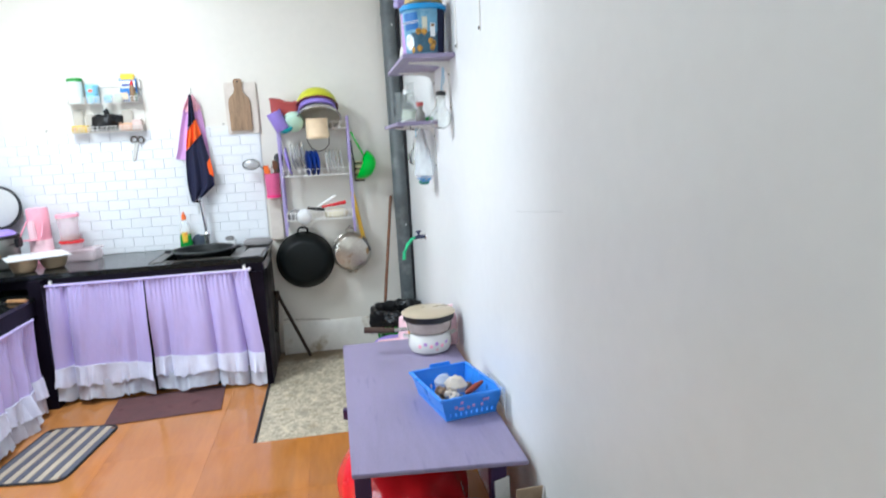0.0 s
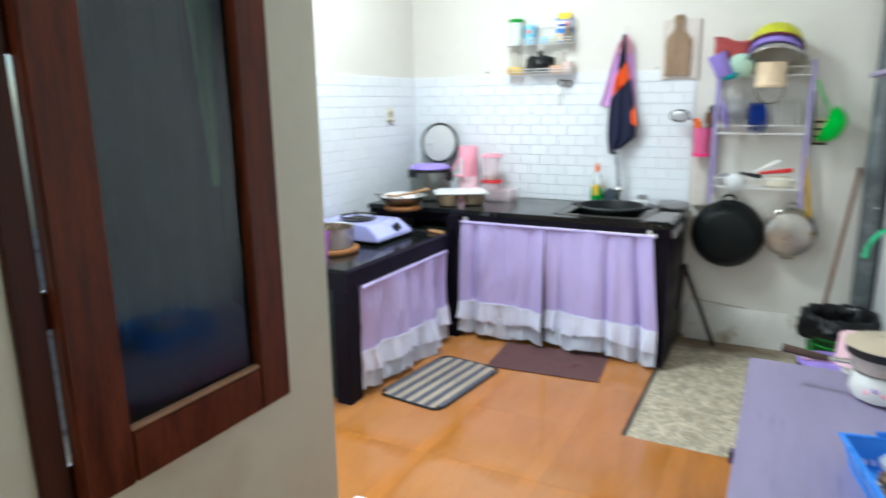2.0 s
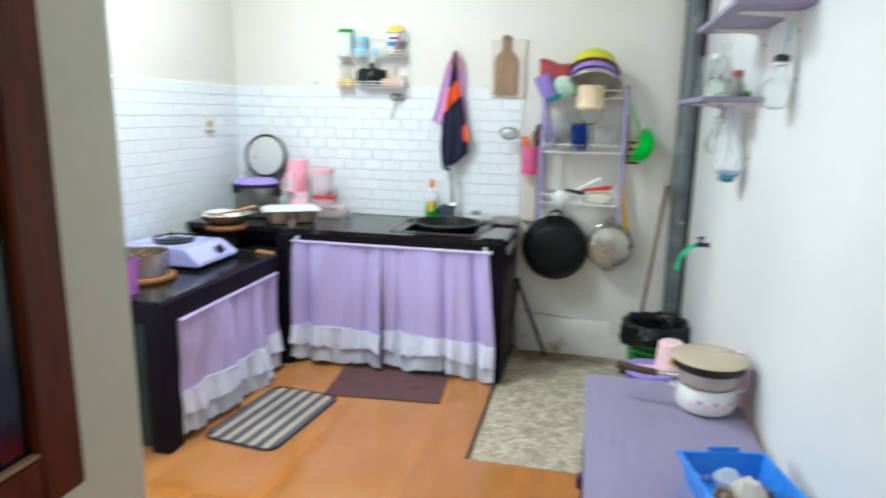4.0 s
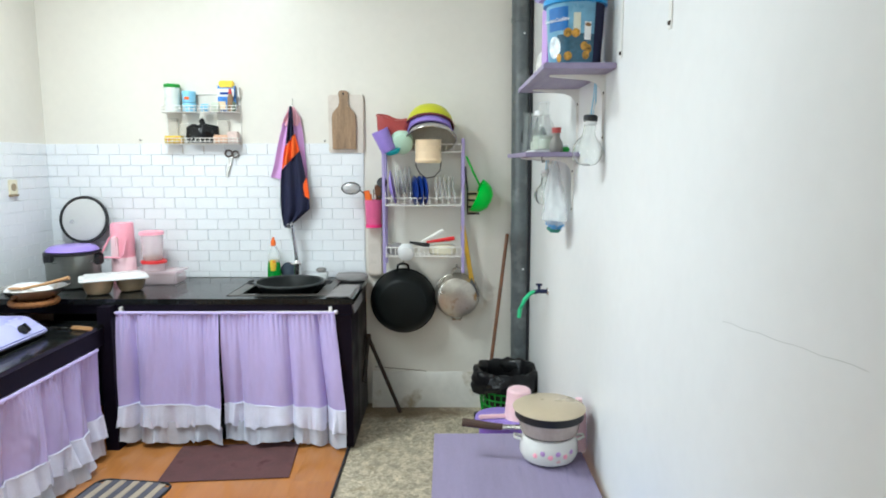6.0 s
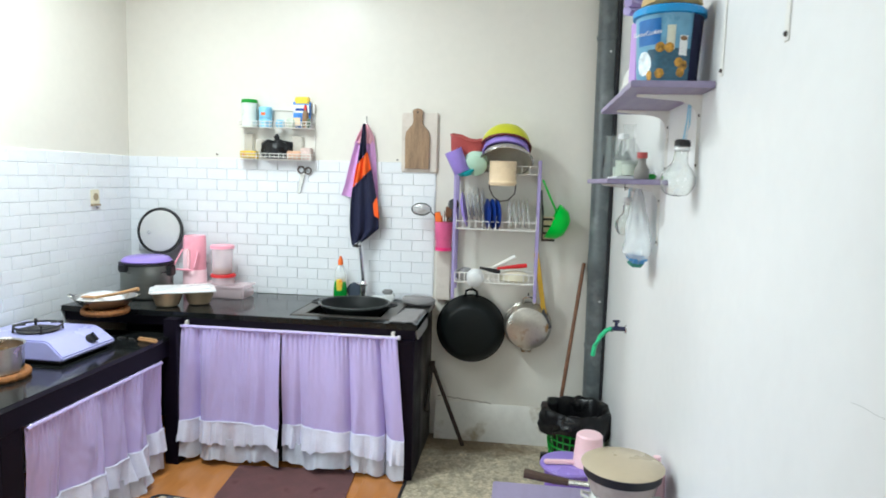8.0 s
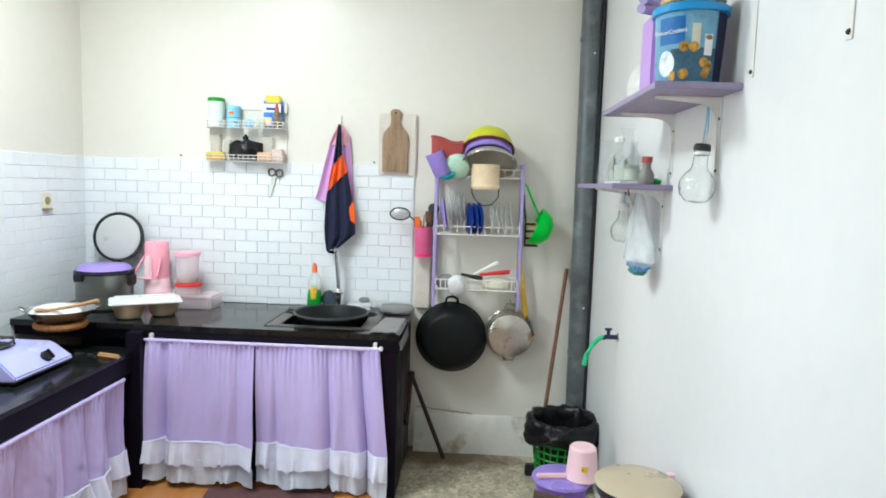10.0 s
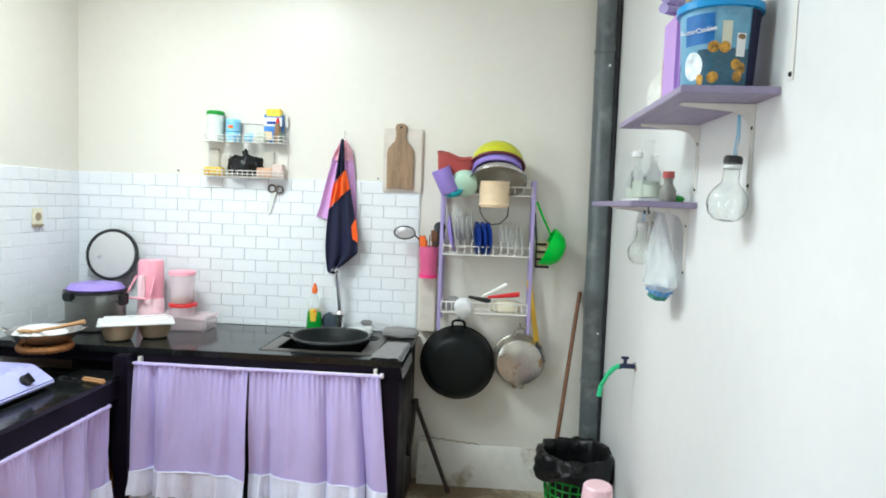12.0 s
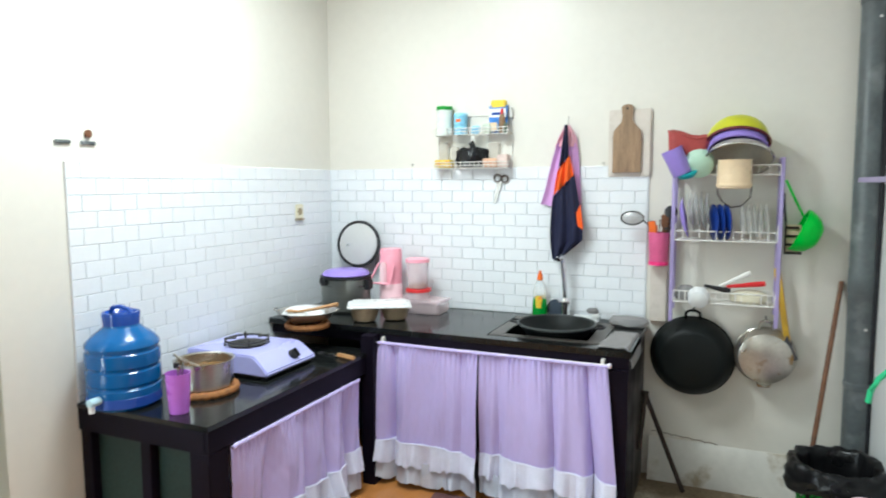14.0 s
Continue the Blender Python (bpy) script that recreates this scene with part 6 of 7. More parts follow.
def cookie_tub():
    t = thing("biscuit_tub", (0.722, 5.845, S1), "blue biscuit tub with cookie pictures on the upper shelf", "tub")
    part("body", lathed([(0, 0), (0.076, 0), (0.079, 0.004), (0.089, 0.185), (0, 0.186)], seg=40), mat("pale blue tub", (0.17, 0.38, 0.55), 0.35, var=0.2, scale=8, fine=30), t, "pale blue printed side")
    part("lid", lathed([(0, 0.205), (0.09, 0.204), (0.098, 0.198), (0.098, 0.182), (0.09, 0.18), (0, 0.18)], seg=40), mat("bright blue lid", (0.03, 0.28, 0.62), 0.3, var=0.06), t, "bright blue lid")

    def patch(name, a0, a1, z0, z1, m_, lab, lift=0.0012, rnd=False):
        bm = bmesh.new()

        def f(u, v):
            if rnd:
                r, th = v, 2 * math.pi * u
                a = radians((a0 + a1) / 2 + (a1 - a0) / 2 * r * math.cos(th))
                z = (z0 + z1) / 2 + (z1 - z0) / 2 * r * math.sin(th)
            else:
                a, z = radians(a0 + (a1 - a0) * u), z0 + (z1 - z0) * v
            rr = 0.079 + 0.010 * z / 0.185 + lift
            return Vector((rr * math.cos(a), rr * math.sin(a), z))
        sheet(bm, 16, 3, f)
        part(name, bm, m_, t, lab)
    ck = mat("cookie print", (0.42, 0.22, 0.03), 0.45, var=0.8, scale=60, fine=160)
    patch("print_banner", 198, 246, 0.10, 0.168, mat("deep blue print", (0.02, 0.14, 0.42), 0.35, var=0.2), "deep blue banner")
    patch("print_dark", 222, 305, 0.006, 0.088, mat("dark teal print", (0.03, 0.09, 0.14), 0.35, var=0.6, fine=90), "dark lower print")
    patch("print_milk", 257, 271, 0.085, 0.148, mat("milk print", (0.62, 0.62, 0.5), 0.4, var=0.1), "glass of milk")
    patch("print_cup", 279, 294, 0.07, 0.122, white_plastic, "white cup picture")
    patch("print_coffee", 280, 293, 0.108, 0.120, onion, "coffee", 0.002, True)
    patch("print_swoosh", 196, 230, 0.02, 0.085, mat("white swirl print", (0.66, 0.72, 0.75), 0.4, var=0.5, scale=25, fine=60), "white swirl", 0.0016, True)
    for a, z, w in ((246, 0.092, 9), (262, 0.090, 8), (280, 0.052, 8), (290, 0.044, 7), (246, 0.024, 9), (284, 0.026, 8), (226, 0.020, 6)):
        patch("cookie_print", a - w, a + w, z - 0.013, z + 0.013, ck, "round cookie picture", 0.0022, True)
    # shade on the side by the wall, painted as a navy strip
    patch("shade_band", 302, 362, 0.004, 0.18, navy_cloth, "dark navy strip painted as the tub's shaded side", 0.0014)
    cu = bpy.data.curves.new("lettering", "FONT")
    cu.body, cu.size, cu.extrude, cu.align_x = "ButterCookies", 0.0155, 0.0004, "CENTER"
    ob = new("lettering", cu)
    a = radians(222)
    ob.parent = t
    ob.matrix_basis = pose(0.0885 * math.cos(a), 0.0885 * math.sin(a), 0.126, 90, 0, 222 - 270)
    cu.materials.append(white_plastic)
    tagged(ob, "white lettering")


cookie_tub()
bm = boxed(((-0.045, -0.07, 0), (0.045, 0.07, 0.23)), bevel=0.01)
solid("lilac_box", bm, mat("lilac plastic", hexc(186, 146, 214), 0.4, var=0.06), (0.700, 6.025, S1), "tall lilac plastic box on the upper shelf", "box")
bm = bmesh.new()
lathe(bm, [(0, 0.0), (0.08, 0.0), (0.096, 0.01), (0.09, 0.03), (0.05, 0.045), (0, 0.046)], 28, squash=(0.85, 1))
for v in bm.verts:
    v.co += Vector((0, 0, 0.008 * noise.noise(v.co * 30)))
solid("tan_cloth", bm, tan_cloth, (0.725, 5.845, S1 + 0.205), "tan cloth folded on top of the biscuit tub", "cloth")
bm = bmesh.new()
for k in range(3):
    tube(bm, [(-0.06, -0.02 - 0.02 * k, 0.01 + 0.02 * k), (-0.02, 0.03, 0.018 + 0.02 * k), (0.05, 0.05, 0.01 + 0.022 * k)], 0.014, 8)
solid("purple_cloth", bm, lilac_metal, (0.685, 6.01, S1 + 0.232), "rolled purple cloth on top of the lilac box", "cloth")
pk = thing("yellow_packet", (0.70, 6.155, S1), "yellow foil snack packet on the upper shelf", "packet")
part("pouch", boxed(((-0.02, -0.05, 0), (0.02, 0.05, 0.17)), bevel=0.012), mat("pale yellow foil", (0.66, 0.48, 0.14), 0.3, var=0.3, fine=70), pk)
part("print", boxed(((-0.0215, -0.03, 0.08), (-0.019, 0.03, 0.15)), bevel=0.001), broom_wood, pk, "dark print")
bm = bmesh.new()
lathe(bm, [(0, 0), (0.07, 0.002), (0.085, 0.04), (0.075, 0.1), (0.04, 0.14), (0.015, 0.155), (0, 0.16)], 22, squash=(0.8, 1.1))
for v in bm.verts:
    v.co *= 1 + 0.14 * noise.noise(v.co * 20)
solid("white_bag", bm, mat("whitish plastic bag", (0.75, 0.74, 0.70), 0.3, var=0.08, bump=0.6, depth=0.01, alpha=0.85), (0.73, 6.30, S1), "whitish knotted plastic bag on the upper shelf", "bag")


def glass_bottle(name, x, y, z, r, h, neck, m_, label, stopper=None, fill=None):
    b = thing(name, (x, y, z), label, "bottle", "glass bottles")
    p = [(r * 0.9, 0), (r, 0.006), (r, h * 0.45), (r * 0.75, h * 0.6), (neck, h * 0.72), (neck, h * 0.94), (neck * 1.25, h)]
    part("body", lathed(lined(p, 0.002), seg=24), m_, b)
    if fill:
        part("contents", lathed([(0, 0.004), (r * 0.88, 0.004), (r * 0.9, h * 0.3), (0, h * 0.3)], seg=20), fill, b, "pale contents")
    if stopper:
        part("stopper", lathed([(0, h + 0.018), (neck * 1.3, h + 0.017), (neck * 1.3, h - 0.004), (0, h - 0.004)], seg=16), stopper, b, "cap")
    return b


pale_liquid = mat("pale green-grey contents", (0.50, 0.54, 0.44), 0.4, var=0.15)
thin_glass = mat("thin clear glass", (0.55, 0.60, 0.58), 0.05, var=0.02, bump=0.0, alpha=0.09, rvar=0.01)
glass_bottle("carafe", 0.735, 6.555, S2 + 0.012, 0.050, 0.20, 0.022, thin_glass, "clear glass carafe on the lower shelf", fill=pale_liquid)
glass_bottle("small_bottle", 0.728, 6.42, S2 + 0.012, 0.034, 0.14, 0.013, thin_glass, "small clear glass bottle on the lower shelf", fill=pale_liquid)
glass_bottle("grey_bottle", 0.752, 6.325, S2, 0.026, 0.078, 0.014, mat("grey frosted jar", (0.22, 0.21, 0.19), 0.4, var=0.1), "small grey jar with a red cap on the lower shelf", brick_red)
glass_bottle("round_bottle", 0.735, 6.70, S2, 0.04, 0.17, 0.016, thin_glass, "round-shouldered clear bottle on the lower shelf", white_plastic, pale_liquid)
tall = glass_bottle("square_jar", 0.72, 6.86, S2, 0.042, 0.19, 0.034, thin_glass, "tall clear jar with dark writing on the lower shelf")
part("writing", boxed(((-0.044, -0.02, 0.05), (-0.041, -0.012, 0.11)), ((-0.0445, 0.0, 0.055), (-0.0415, 0.006, 0.105)), bevel=0.0005), binding, tall, "dark bars of writing")
solid("glass_tray", boxed(((-0.06, -0.14, 0), (0.06, 0.14, 0.01)), bevel=0.003), white_plastic, (0.73, 6.50, S2), "thin white tray under the bottles on the lower shelf", "tray")
bm = lathed([(0, 0), (0.02, 0.002), (0.024, 0.012), (0.016, 0.02), (0, 0.021)], seg=16)
solid("green_scrap", bm, bin_green, (0.785, 6.34, S2), "small green sponge at the end of the lower shelf", "sponge")


def bulb_jar(place, label, lean, cap):
    b = thing("bulb_jar", place, label, "jar", "bulb jars", ry=lean)
    p = [(0.010, 0.0), (0.030, 0.005), (0.043, 0.020), (0.049, 0.042), (0.047, 0.060), (0.036, 0.080), (0.024, 0.092), (0.020, 0.102), (0.019, 0.128), (0.020, 0.142)]
    part("globe", lathed(lined(p, 0.0015), seg=40), glass, b, "clear glass globe")
    part("cap", lathed([(0, 0.162), (0.018, 0.162), (0.0225, 0.157), (0.0225, 0.143), (0, 0.142)], seg=20), cap, b, "cap")
    part("collar", lathed([(0.0195, 0.130), (0.0212, 0.131), (0.0212, 0.138), (0.0195, 0.138)], seg=20), white_plastic, b)
    part("cord", tubes(0.002, [(0, 0, 0.160), (0.008, 0.02, 0.22), (0.012, 0.045, 0.295)], [(0.006, 0, 0.160), (0.018, 0.03, 0.21), (0.016, 0.045, 0.285)]), LB, b, "pale blue cord")


bulb_jar((0.775, 5.875, 1.520), "clear bulb-shaped drink jar with a black cap hanging on a cord", 4, black_plastic)
bulb_jar((0.775, 6.74, 1.335), "small clear bulb-shaped jar hanging beside the plastic bag", 0, white_plastic)
bg = thing("hanging_bag", (0.768, 6.46, 1.262), "clear plastic bag of small things hanging from the lower shelf's bracket", "bag")


def bagf(u, v):
    a = 2 * math.pi * u
    r = 0.012 + 0.080 * min(1, max(0, (v - 0.06)) * 1.5) ** 0.7 * (1 if v < 0.86 else 1 - 0.8 * (v - 0.86) / 0.14)
    w = 1 + 0.2 * noise.noise((math.cos(a) * 2, math.sin(a) * 2, v * 5))
    return Vector((0.55 * r * w * math.cos(a), r * w * math.sin(a) * 1.05 - 0.05 * v, 0.30 * (1 - v) - 0.005))


bm = bmesh.new()
sheet(bm, 40, 22, bagf)
part("film", bm, bag_film, bg, "clear crumpled film")
part("handle", tubes(0.005, [(0, 0.0, 0.285), (0.01, 0.02, 0.33), (0.05, 0.03, 0.335)], [(0, 0.0, 0.285), (0.0, -0.02, 0.32), (0.05, -0.03, 0.335)]), bag_film, bg)
part("blue_cloth", boxed(((-0.03, -0.105, 0.0), (0.03, 0.03, 0.028)), bevel=0.01), mat("blue cloth", (0.10, 0.26, 0.48), 0.8, var=0.2), bg, "blue folded cloth in the bottom")
part("green_cloth", boxed(((-0.025, -0.08, -0.016), (0.02, 0.02, 0.004)), bevel=0.006), mat("sea green cloth", (0.06, 0.22, 0.17), 0.8, var=0.2), bg, "sea green cloth")


# ---- low table and its load ----
def table():
    t = thing("low_table", (0.543, 5.462, 0), "low lilac painted wooden table along the wall", "table")
    h, L = 0.505, 0.655
    bm = boxed(((-0.268, -L, h - 0.014), (0.262, L, h)), bevel=0.003)
    for v in bm.verts:
        if v.co.y < 0:
            v.co.y -= 0.10 * (v.co.x + 0.268) - 0.012
    part("tabletop", bm, lilac_wood, t, "lilac painted top, slightly scuffed")
    for x, y in ((-0.262, -L + 0.03), (0.16, -L + 0.03), (-0.262, L - 0.08), (0.2, L - 0.08)):
        part("leg", boxed(((x, y, 0 if y < 0 else -0.012), (x + 0.05, y + 0.05, h - 0.015)), bevel=0.003), plum_wood, t, "dark plum painted leg")
    part("apron", boxed(((-0.205, L - 0.07, h - 0.06), (0.19, L - 0.055, h - 0.015)), bevel=0.002), plum_wood, t)
    part("apron", boxed(((-0.26, -L + 0.085, h - 0.075), (-0.245, L - 0.085, h - 0.015)), bevel=0.002), plum_wood, t)
    part("peg", boxed(((-0.285, -0.03, h - 0.09), (-0.261, 0.0, h - 0.05)), bevel=0.003), plum_wood, t)


table()


def blue_basket():
    b = thing("blue_basket", (0.675, 5.268, 0.505), "sky blue plastic basket with garlic and onions on the lilac table", "basket", rz=12)
    w, d, h = 0.095, 0.145, 0.085
    q, e = 0.020, 0.018
    low = [Vector(p) for p in ((-w, -d, 0), (w, -d, 0), (w, d, 0), (-w, d, 0))]
    high = [Vector(p) for p in ((-w - q, -d - e, h), (w + q, -d - e, h), (w + q, d + e, h), (-w - q, d + e, h))]
    for k, name_ in enumerate(("near_side", "right_side", "far_side", "left_side")):
        # a flared side with a row of small slots low down
        bm = bmesh.new()
        k2 = (k + 1) % 4

        def at(u, v):
            return (low[k] * (1 - u) + low[k2] * u) * (1 - v) + (high[k] * (1 - u) + high[k2] * u) * v
        n = int((low[k2] - low[k]).length / 0.019)
        cells = [(0, 1, 0, 0.14), (0, 1, 0.32, 1)] + [((j + 0.18) / n, (j + 0.82) / n, 0.14, 0.32) for j in range(n)]
        fs = [bm.faces.new([bm.verts.new(at(*c)) for c in ((u0, v0), (u1, v0), (u1, v1), (u0, v1))]) for u0, u1, v0, v1 in cells]
        bm.normal_update()
        bmesh.ops.solidify(bm, geom=fs, thickness=0.003)
        part(name_, bm, basket_blue, b, "sky blue side with small slots")
    part("bottom", boxed(((-w, -d, 0), (w, d, 0.004))), basket_blue, b)
    part("rim", boxed(((-w - q - 0.008, -d - e - 0.006, h - 0.006), (-w - q + 0.006, d + e + 0.006, h + 0.003)), ((w + q - 0.006, -d - e - 0.006, h - 0.006), (w + q + 0.008, d + e + 0.006, h + 0.003)),
                      ((-w - q, -d - e - 0.006, h - 0.006), (w + q, -d - e + 0.008, h + 0.003)), ((-w - q, d + e - 0.008, h - 0.006), (w + q, d + e + 0.006, h + 0.003)),
                      ((-0.035, d + e, h + 0.002), (0.05, d + e + 0.008, h + 0.016)), ((-0.045, -d - e - 0.008, h - 0.004), (0.045, -d - e, h + 0.008)), bevel=0.002), basket_blue, b, "thick rolled rim")
    bm = bmesh.new()
    rnd = random.Random(4)
    for k in range(9):
        x = rnd.uniform(-0.07, 0.07)
        z = rnd.uniform(0.032, 0.062)
        box(bm, (x - 0.006, -d - e * z / h - 0.006, z), (x + 0.006, -d - e * z / h - 0.001, z + 0.010), 0.002)
    part("flower_print", bm, faded_pink, b, "small pink flower prints")
    rnd = random.Random(11)
    for k in range(16):
        r = rnd.uniform(0.016, 0.026)
        m_, lab, nm = ((garlic, "off-white garlic bulb in the blue basket", "garlic"), (onion, "brown shallot in the blue basket", "shallot"))[k % 2]
        bm = lathed([(0, 0), (r * 0.7, r * 0.12), (r, r * 0.6), (r * 0.75, r * 1.25), (r * 0.2, r * 1.6), (r * 0.08, r * 2.1), (0, r * 2.15)], seg=14)
        for v in bm.verts:
            a = math.atan2(v.co.y, v.co.x)
            v.co.xy *= 1 + 0.06 * math.cos(a * 6)
        solid(nm, bm, m_, (0.675 + rnd.uniform(-0.06, 0.06), 5.262 + rnd.uniform(-0.085, 0.085), 0.505 + 0.018 * (k % 3)), lab, nm, nm, rx=rnd.uniform(-50, 50), ry=rnd.uniform(-50, 50))


blue_basket()
for x, y, r, m_ in ((0.645, 5.34, 0.03, bag_film), (0.685, 5.28, 0.036, garlic)):
    bm = lathed([(0, 0), (r, 0.004), (r * 1.2, r * 0.7), (r * 0.6, r * 1.4), (0, r * 1.6)], seg=18)
    for v in bm.verts:
        v.co *= 1 + 0.25 * noise.noise(v.co * 50)
    solid("spice_bag", bm, m_, (x, y, 0.545), "small knotted bag of spices on the garlic", "bag")
bm = lathed([(0, 0), (0.008, 0.01), (0.012, 0.05), (0.006, 0.09), (0, 0.095)], seg=10)
solid("dried_chili", bm, mat("dried chili red", (0.30, 0.045, 0.02), 0.4, var=0.3), (0.70, 5.20, 0.56), "dark red dried chili on the garlic", "chili", ry=75, rz=30)

ep = thing("enamel_pot", (0.678, 5.91, 0.505), "white enamel pot with pink flowers on the table's far end", "pot")
part("body", lathed(lined([(0.07, 0), (0.09, 0.01), (0.102, 0.035), (0.098, 0.072), (0.088, 0.09), (0.092, 0.095)], 0.002), seg=36), enamel, ep)
for s in (1, -1):
    part("handle", tubes(0.005, [(s * 0.095, -0.02, 0.075), (s * 0.12, -0.012, 0.082), (s * 0.12, 0.012, 0.082), (s * 0.095, 0.02, 0.075)]), enamel, ep)
rnd = random.Random(5)
for k in range(6):
    a = radians(235 + 15 * k)
    part("flower", lathed([(0, 0.002), (0.007, 0.0015), (0.009, 0)], seg=10, m=Matrix.Translation((0.1005 * math.cos(a), 0.1005 * math.sin(a), 0.045 + 0.012 * (k % 2))) @ pose(0, 0, 0, 90, 0, math.degrees(a) + 90)), faded_pink if k % 2 else pink_plastic, ep, "painted flower")
fp = thing("glass_pan", (0.678, 5.91, 0.601), "clear-sided saucepan with a brown handle stacked on the enamel pot", "saucepan")
part("body", lathed(lined([(0.088, 0), (0.098, 0.008), (0.112, 0.066), (0.114, 0.07)], 0.002), seg=36), mat("pinkish-grey clear glass", (0.66, 0.57, 0.51), 0.1, var=0.15, scale=14, bump=0.0, alpha=0.6), fp, "clear brownish glass")
part("contents", lathed([(0, 0.005), (0.085, 0.005), (0.092, 0.025), (0.05, 0.034), (0, 0.032)], seg=30), mat("brown food", (0.42, 0.20, 0.09), 0.6, var=0.4, fine=80), fp, "brown food inside")
part("rim_band", lathed([(0.112, 0.056), (0.118, 0.060), (0.119, 0.084), (0.112, 0.086)], seg=36), black_plastic, fp, "black rim band")
bm = bmesh.new()
tube(bm, [(-0.088, 0.0, 0.016), (-0.165, 0.012, 0.012)], 0.009, 8)
part("handle_shank", bm, steel, fp, "steel shank")
bm = bmesh.new()
tube(bm, [(-0.16, 0.012, 0.012), (-0.20, 0.016, 0.013), (-0.30, 0.03, 0.022)], 0.011, 10, r2=0.015)
part("handle", bm, handle_brown, fp, "dark brown handle")
solid("beige_plate", lathed([(0, 0.012), (0.05, 0.012), (0.108, 0.008), (0.124, 0.0), (0.126, 0.003), (0.11, 0.013), (0.05, 0.018), (0, 0.018)], seg=40), beige_lid, (0.678, 5.91, 0.688), "beige plate covering the saucepan", "plate")
bl = thing("bottle_by_wall", (0.795, 5.98, 0.505), "pale pink bottle standing behind the pots", "bottle")
part("body", lathed([(0, 0), (0.028, 0), (0.03, 0.01), (0.028, 0.13), (0.012, 0.17), (0.012, 0.19), (0, 0.191)], seg=20), pale_pink, bl)
bm = bmesh.new()
sheet(bm, 10, 10, lambda u, v: Vector((0.02 * math.sin(u * 3) * v - 0.004, 0.26 * u, 0.11 * (1 - 0.3 * u) * (1 - v) + 0.01)), 0.001)
solid("film_scrap", bm, bag_film, (0.812, 5.04, 0.505), "clear plastic film standing between basket and wall", "film")


def red_sack():
    b = thing("red_bag", (0.46, 5.22, 0), "big bright red plastic bag under the lilac table", "bag")

    def f(u, v):
        a = 2 * math.pi * u
        r = (math.sin(math.pi * min(v * 0.93 + 0.06, 1)) ** 0.45)
        w = 1 + 0.10 * noise.noise((math.cos(a) * 2, math.sin(a) * 2, v * 3)) + 0.05 * math.sin(a * 11 + v * 5) * (1 - abs(2 * v - 1))
        return Vector((0.235 * r * w * math.cos(a), 0.36 * r * w * math.sin(a), 0.455 * v))
    bm = bmesh.new()
    sheet(bm, 90, 26, f)
    part("film", bm, red_bag, b, "", 60)


red_sack()
dr = thing("lidded_drum", (0.555, 4.49, 0), "dark green-grey round drum with a ringed lid before the table", "drum")
part("body", lathed([(0, 0), (0.19, 0), (0.2, 0.01), (0.222, 0.40), (0, 0.40)], seg=48), drum_green, dr)
part("lid", lathed([(0.223, 0.385), (0.236, 0.388), (0.238, 0.43), (0.232, 0.442), (0.215, 0.447), (0.205, 0.443), (0.198, 0.432), (0.17, 0.43), (0.12, 0.432), (0.112, 0.442), (0.104, 0.444), (0.096, 0.436), (0.09, 0.41), (0, 0.405)], seg=56), drum_green, dr, "lid with raised rings")
part("lid_knob", lathed([(0, 0.425), (0.03, 0.424), (0.036, 0.415), (0.036, 0.405), (0, 0.404)], seg=24), drum_green, dr)
cb = thing("cardboard_piece", (0.79, 4.80, 0), "bent worn cardboard piece between the table leg and the wall", "cardboard")
bm = bmesh.new()
sheet(bm, 8, 12, lambda u, v: Vector((-0.045 + 0.08 * u, -0.05 + 0.10 * u * (1 - v) - 0.05 * v, 0.005 + 0.45 * v)), 0.004)
part("sheet", bm, cardboard, cb)
bm = bmesh.new()
sheet(bm, 8, 12, lambda u, v: Vector((-0.09 + 0.05 * u, -0.02 + 0.02 * u, 0.005 + 0.44 * v)), 0.003)
part("white_sheet", bm, white_plastic, cb, "white paper sheet")
bm = lathed([(0, 0), (0.10, 0.0), (0.12, 0.05), (0.10, 0.13), (0.04, 0.16), (0, 0.162)], seg=22)
for v in bm.verts:
    v.co *= 1 + 0.2 * noise.noise(v.co * 12)
solid("dark_bundle", bm, black_bag, (0.66, 4.93, 0.0), "dark bundle under the table behind the leg", "bag")


# ---- mats ----
def outlined(pts, rad, n=5):
    out = []
    k = len(pts)
    for i, p in enumerate(pts):
        p = Vector(p)
        a = (Vector(pts[i - 1]) - p).normalized() * rad
        b = (Vector(pts[(i + 1) % k]) - p).normalized() * rad
        for j in range(n + 1):
            t = j / n
            out.append(p + a * (1 - t) ** 2 + b * t ** 2)
    return out


def striped_mat():
    """Cream and grey stripes along its length, with rounded corners and a black bound edge."""
    m = thing("striped_mat", (-1.208, 6.40, 0.0), "grey and beige striped mat with black binding on the floor", "mat", rz=-7)
    w, d = 0.190, 0.305
    n = 11
    for k in range(n):
        x0, x1 = -w + 2 * w * k / n, -w + 2 * w * (k + 1) / n
        cut = 0.04 if k in (0, n - 1) else 0.012 if k in (1, n - 2) else 0
        part("stripe", boxed(((x0 + 0.0005, -d + cut, 0.001), (x1 - 0.0005, d - cut, 0.009)), bevel=0.0015), mat_grey if k % 2 == 0 else mat_beige, m, "grey stripe" if k % 2 == 0 else "beige stripe")
    bm = bmesh.new()
    tube(bm, [(p.x, p.y, 0.006) for p in outlined([(-w, -d), (w, -d), (w, d), (-w, d)], 0.06)], 0.006, 6, closed=True)
    part("edging", bm, binding, m, "black bound edge")


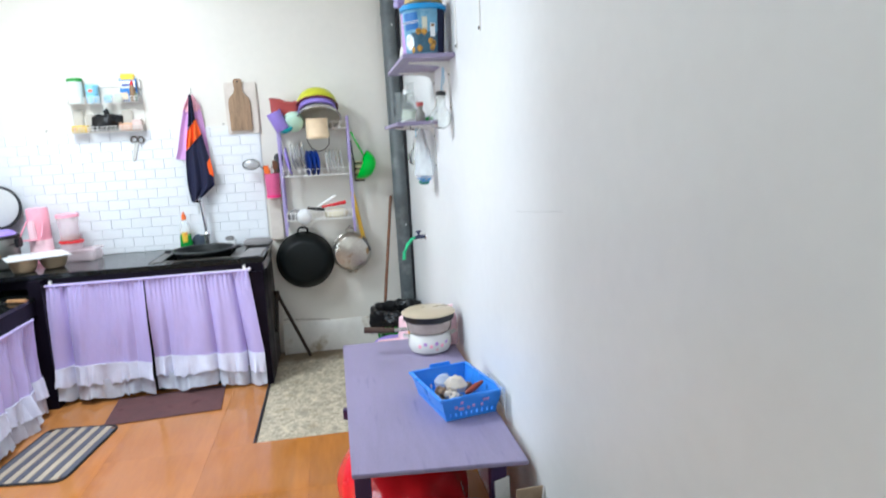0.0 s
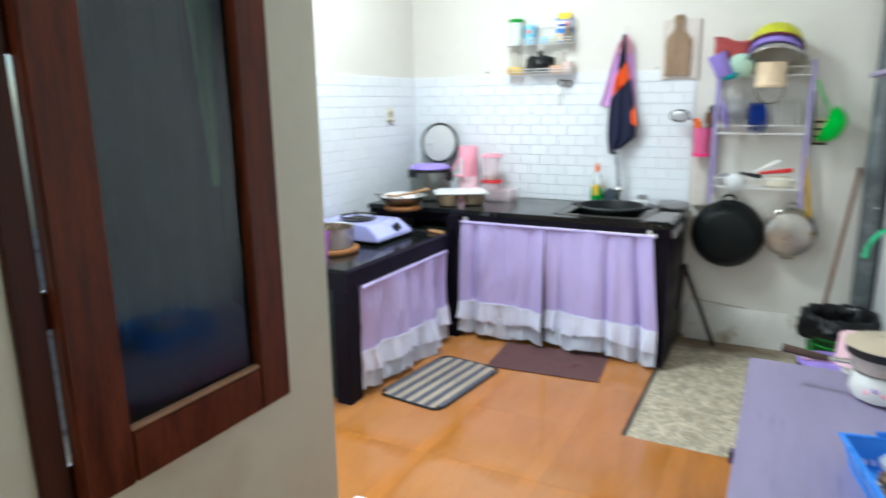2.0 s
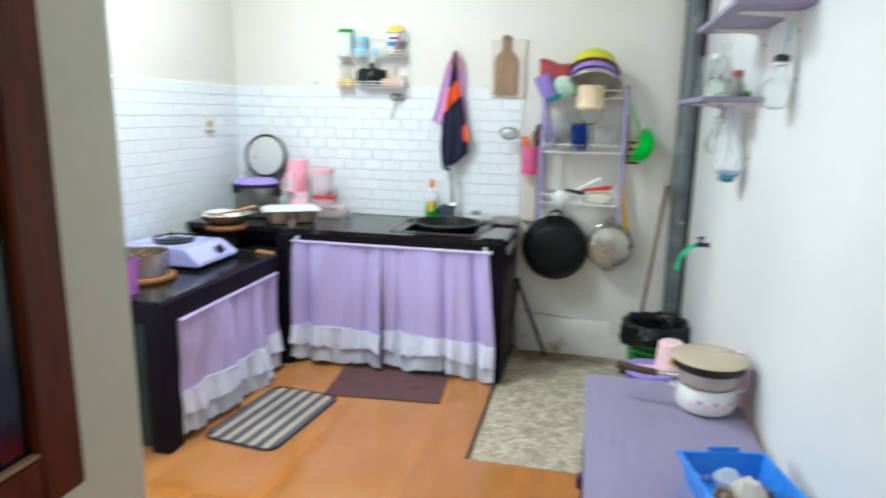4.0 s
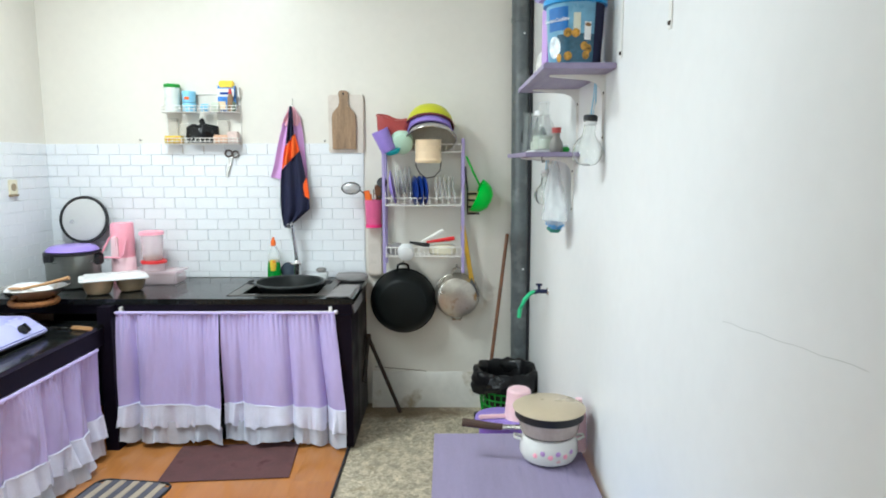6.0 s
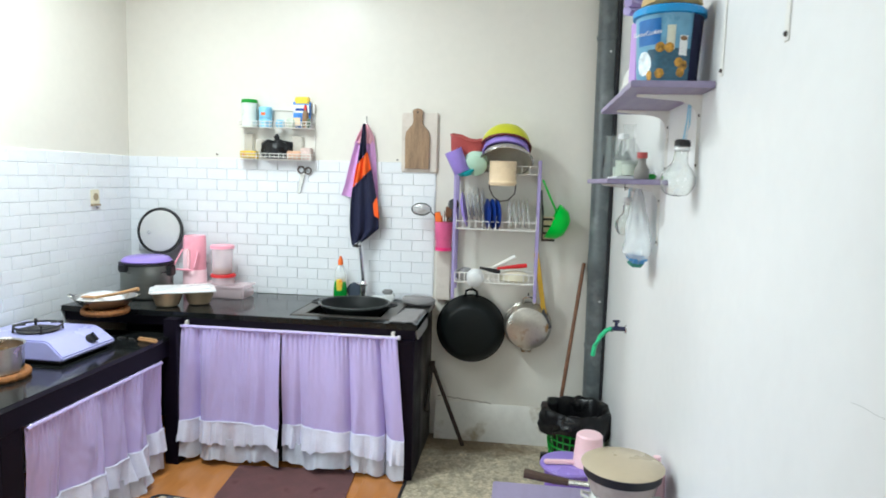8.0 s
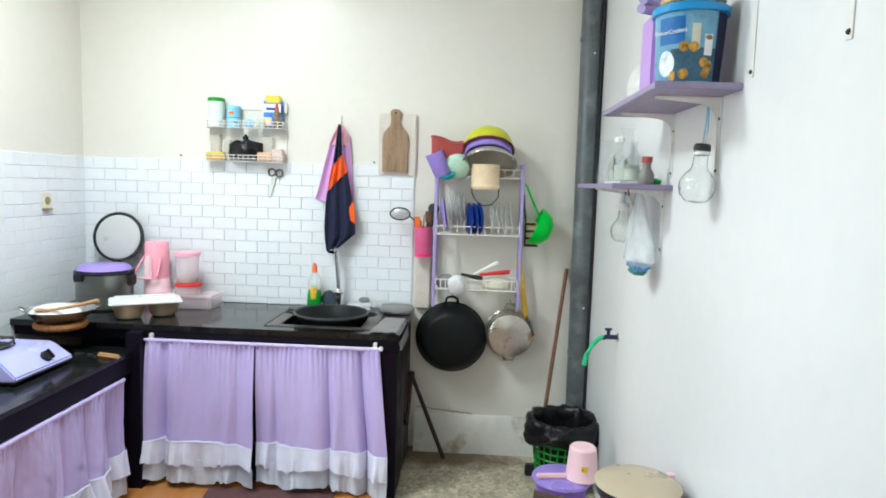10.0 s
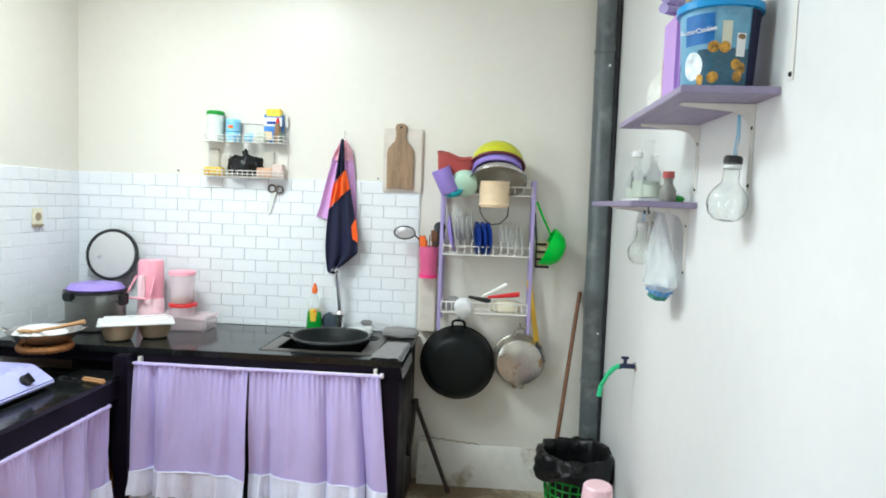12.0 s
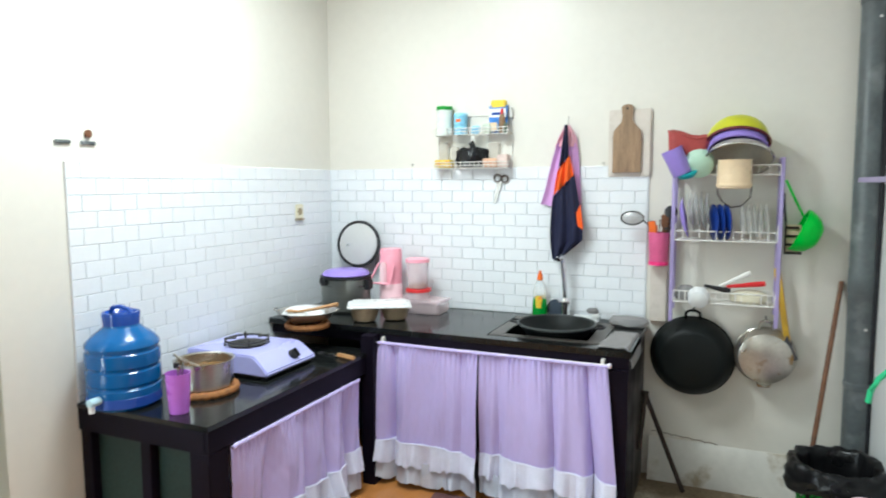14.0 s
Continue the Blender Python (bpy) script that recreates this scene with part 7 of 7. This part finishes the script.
striped_mat()
mm = thing("maroon_mat", (-0.78, 6.922, 0), "thin maroon ribbed mat lying before the sink counter", "mat", rz=5)
bm = bmesh.new()
sheet(bm, 60, 12, lambda u, v: Vector((-0.313 + 0.626 * u, -0.203 + 0.406 * v, 0.006 + 0.0012 * math.sin(u * 190) + 0.003 * max(0, noise.noise((u * 4, v * 3, 1))))), 0.003)
part("sheet", bm, mat_rib, mm)


# ---- pieces of the setting ----
def brick_wall(parent, cols, place, x_edge, x_far, z_low, z_top, sign):
    """Foam bricks in running bond; they start at x_edge and run towards x_far."""
    W, H, G, TH = 0.130, 0.0660, 0.0019, 0.006
    meshes = {}

    def mesh_for(w, h):
        key = (round(w, 4), round(h, 4))
        if key not in meshes:
            bm = bmesh.new()
            box(bm, (G / 2, -TH, G / 2), (w - G / 2, 0, h - G / 2))
            es = [e for e in bm.edges if all(v.co.y < -TH / 2 for v in e.verts)]
            bmesh.ops.bevel(bm, geom=es, offset=0.0016, segments=1, affect="EDGES")
            bmesh.ops.recalc_face_normals(bm, faces=bm.faces)
            me = bpy.data.meshes.new("brick")
            bm.to_mesh(me)
            bm.free()
            me.materials.append(foam_tile)
            meshes[key] = me
        return meshes[key]
    r, z = 0, z_top
    while z - 0.012 > z_low:
        h = min(H, z - z_low)
        z -= h
        x, first = 0.0, (W if r % 2 else W / 2)
        total = abs(x_far - x_edge)
        w = first
        while x < total - 0.004:
            w2 = min(w, total - x)
            ob = new("brick", mesh_for(w2, h))
            ob.parent = parent
            ob.matrix_basis = place(x, w2, z)
            x += w2
            w = W
        r += 1


TT = 1.645
sheet_b = tagged(part("tile_sheet_back", boxed(((X0 + 0.003, Y1 - 0.003, 0.80), (-0.19, Y1, TT))), foam_joint), "white foam brick wall covering behind the sink counter", "wall covering", kind="structure")
sheet_l = tagged(part("tile_sheet_left", boxed(((X0, 5.945, 0.685), (X0 + 0.003, Y1 - 0.003, TT))), foam_joint), "white foam brick wall covering beside the stove", "wall covering", kind="structure")
brick_wall(sheet_b, 0, lambda x, w, z: pose(-0.19 - x - w, Y1 - 0.003, z), -0.19, X0 + 0.003, CT + 0.001, TT, -1)
brick_wall(sheet_l, 0, lambda x, w, z: pose(X0 + 0.003, 5.945 + x, z, 0, 0, 90), 5.945, Y1 - 0.011, LT + 0.001, TT, 1)

TS = 0.5


def floor_tiles():
    cache = {}

    def one(w, d):
        key = (round(w, 3), round(d, 3))
        if key not in cache:
            bm = bmesh.new()
            box(bm, (-w / 2 + 0.0002, -d / 2 + 0.0002, -0.006), (w / 2 - 0.0002, d / 2 - 0.0002, 0))
            es = [e for e in bm.edges if all(v.co.z > -0.001 for v in e.verts)]
            bmesh.ops.bevel(bm, geom=es, offset=0.0003, segments=1, affect="EDGES")
            me = bpy.data.meshes.new("floor_tile")
            bm.to_mesh(me)
            bm.free()
            me.materials.append(floor_tile_mat)
            cache[key] = me
        return cache[key]
    xs = [X0] + [0.08 + TS * k for k in range(-4, 2) if X0 < 0.08 + TS * k < X1] + [X1]
    ys = [Y0] + [5.72 + TS * k for k in range(-9, 5) if Y0 < 5.72 + TS * k < Y1] + [Y1]
    for x0, x1 in zip(xs, xs[1:]):
        for y0, y1 in zip(ys, ys[1:]):
            cells = [(x0, x1, y0, y1)]
            if y1 > FY + 0.001:
                if x0 >= FX:
                    cells = [(x0, x1, y0, min(y1, FY))] if y0 < FY - 0.01 else []
                elif x1 > FX:
                    cells = [(x0, x1, y0, min(y1, FY))] if y0 < FY - 0.01 else []
                    cells += [(x0, FX, max(y0, FY), y1)]
            for a, b, c, d in cells:
                if b - a > 0.012 and d - c > 0.012:
                    ob = new("floor_tile", one(b - a, d - c))
                    ob.parent = floor
                    ob.matrix_basis = pose((a + b) / 2, (c + d) / 2, 0)


floor_tiles()
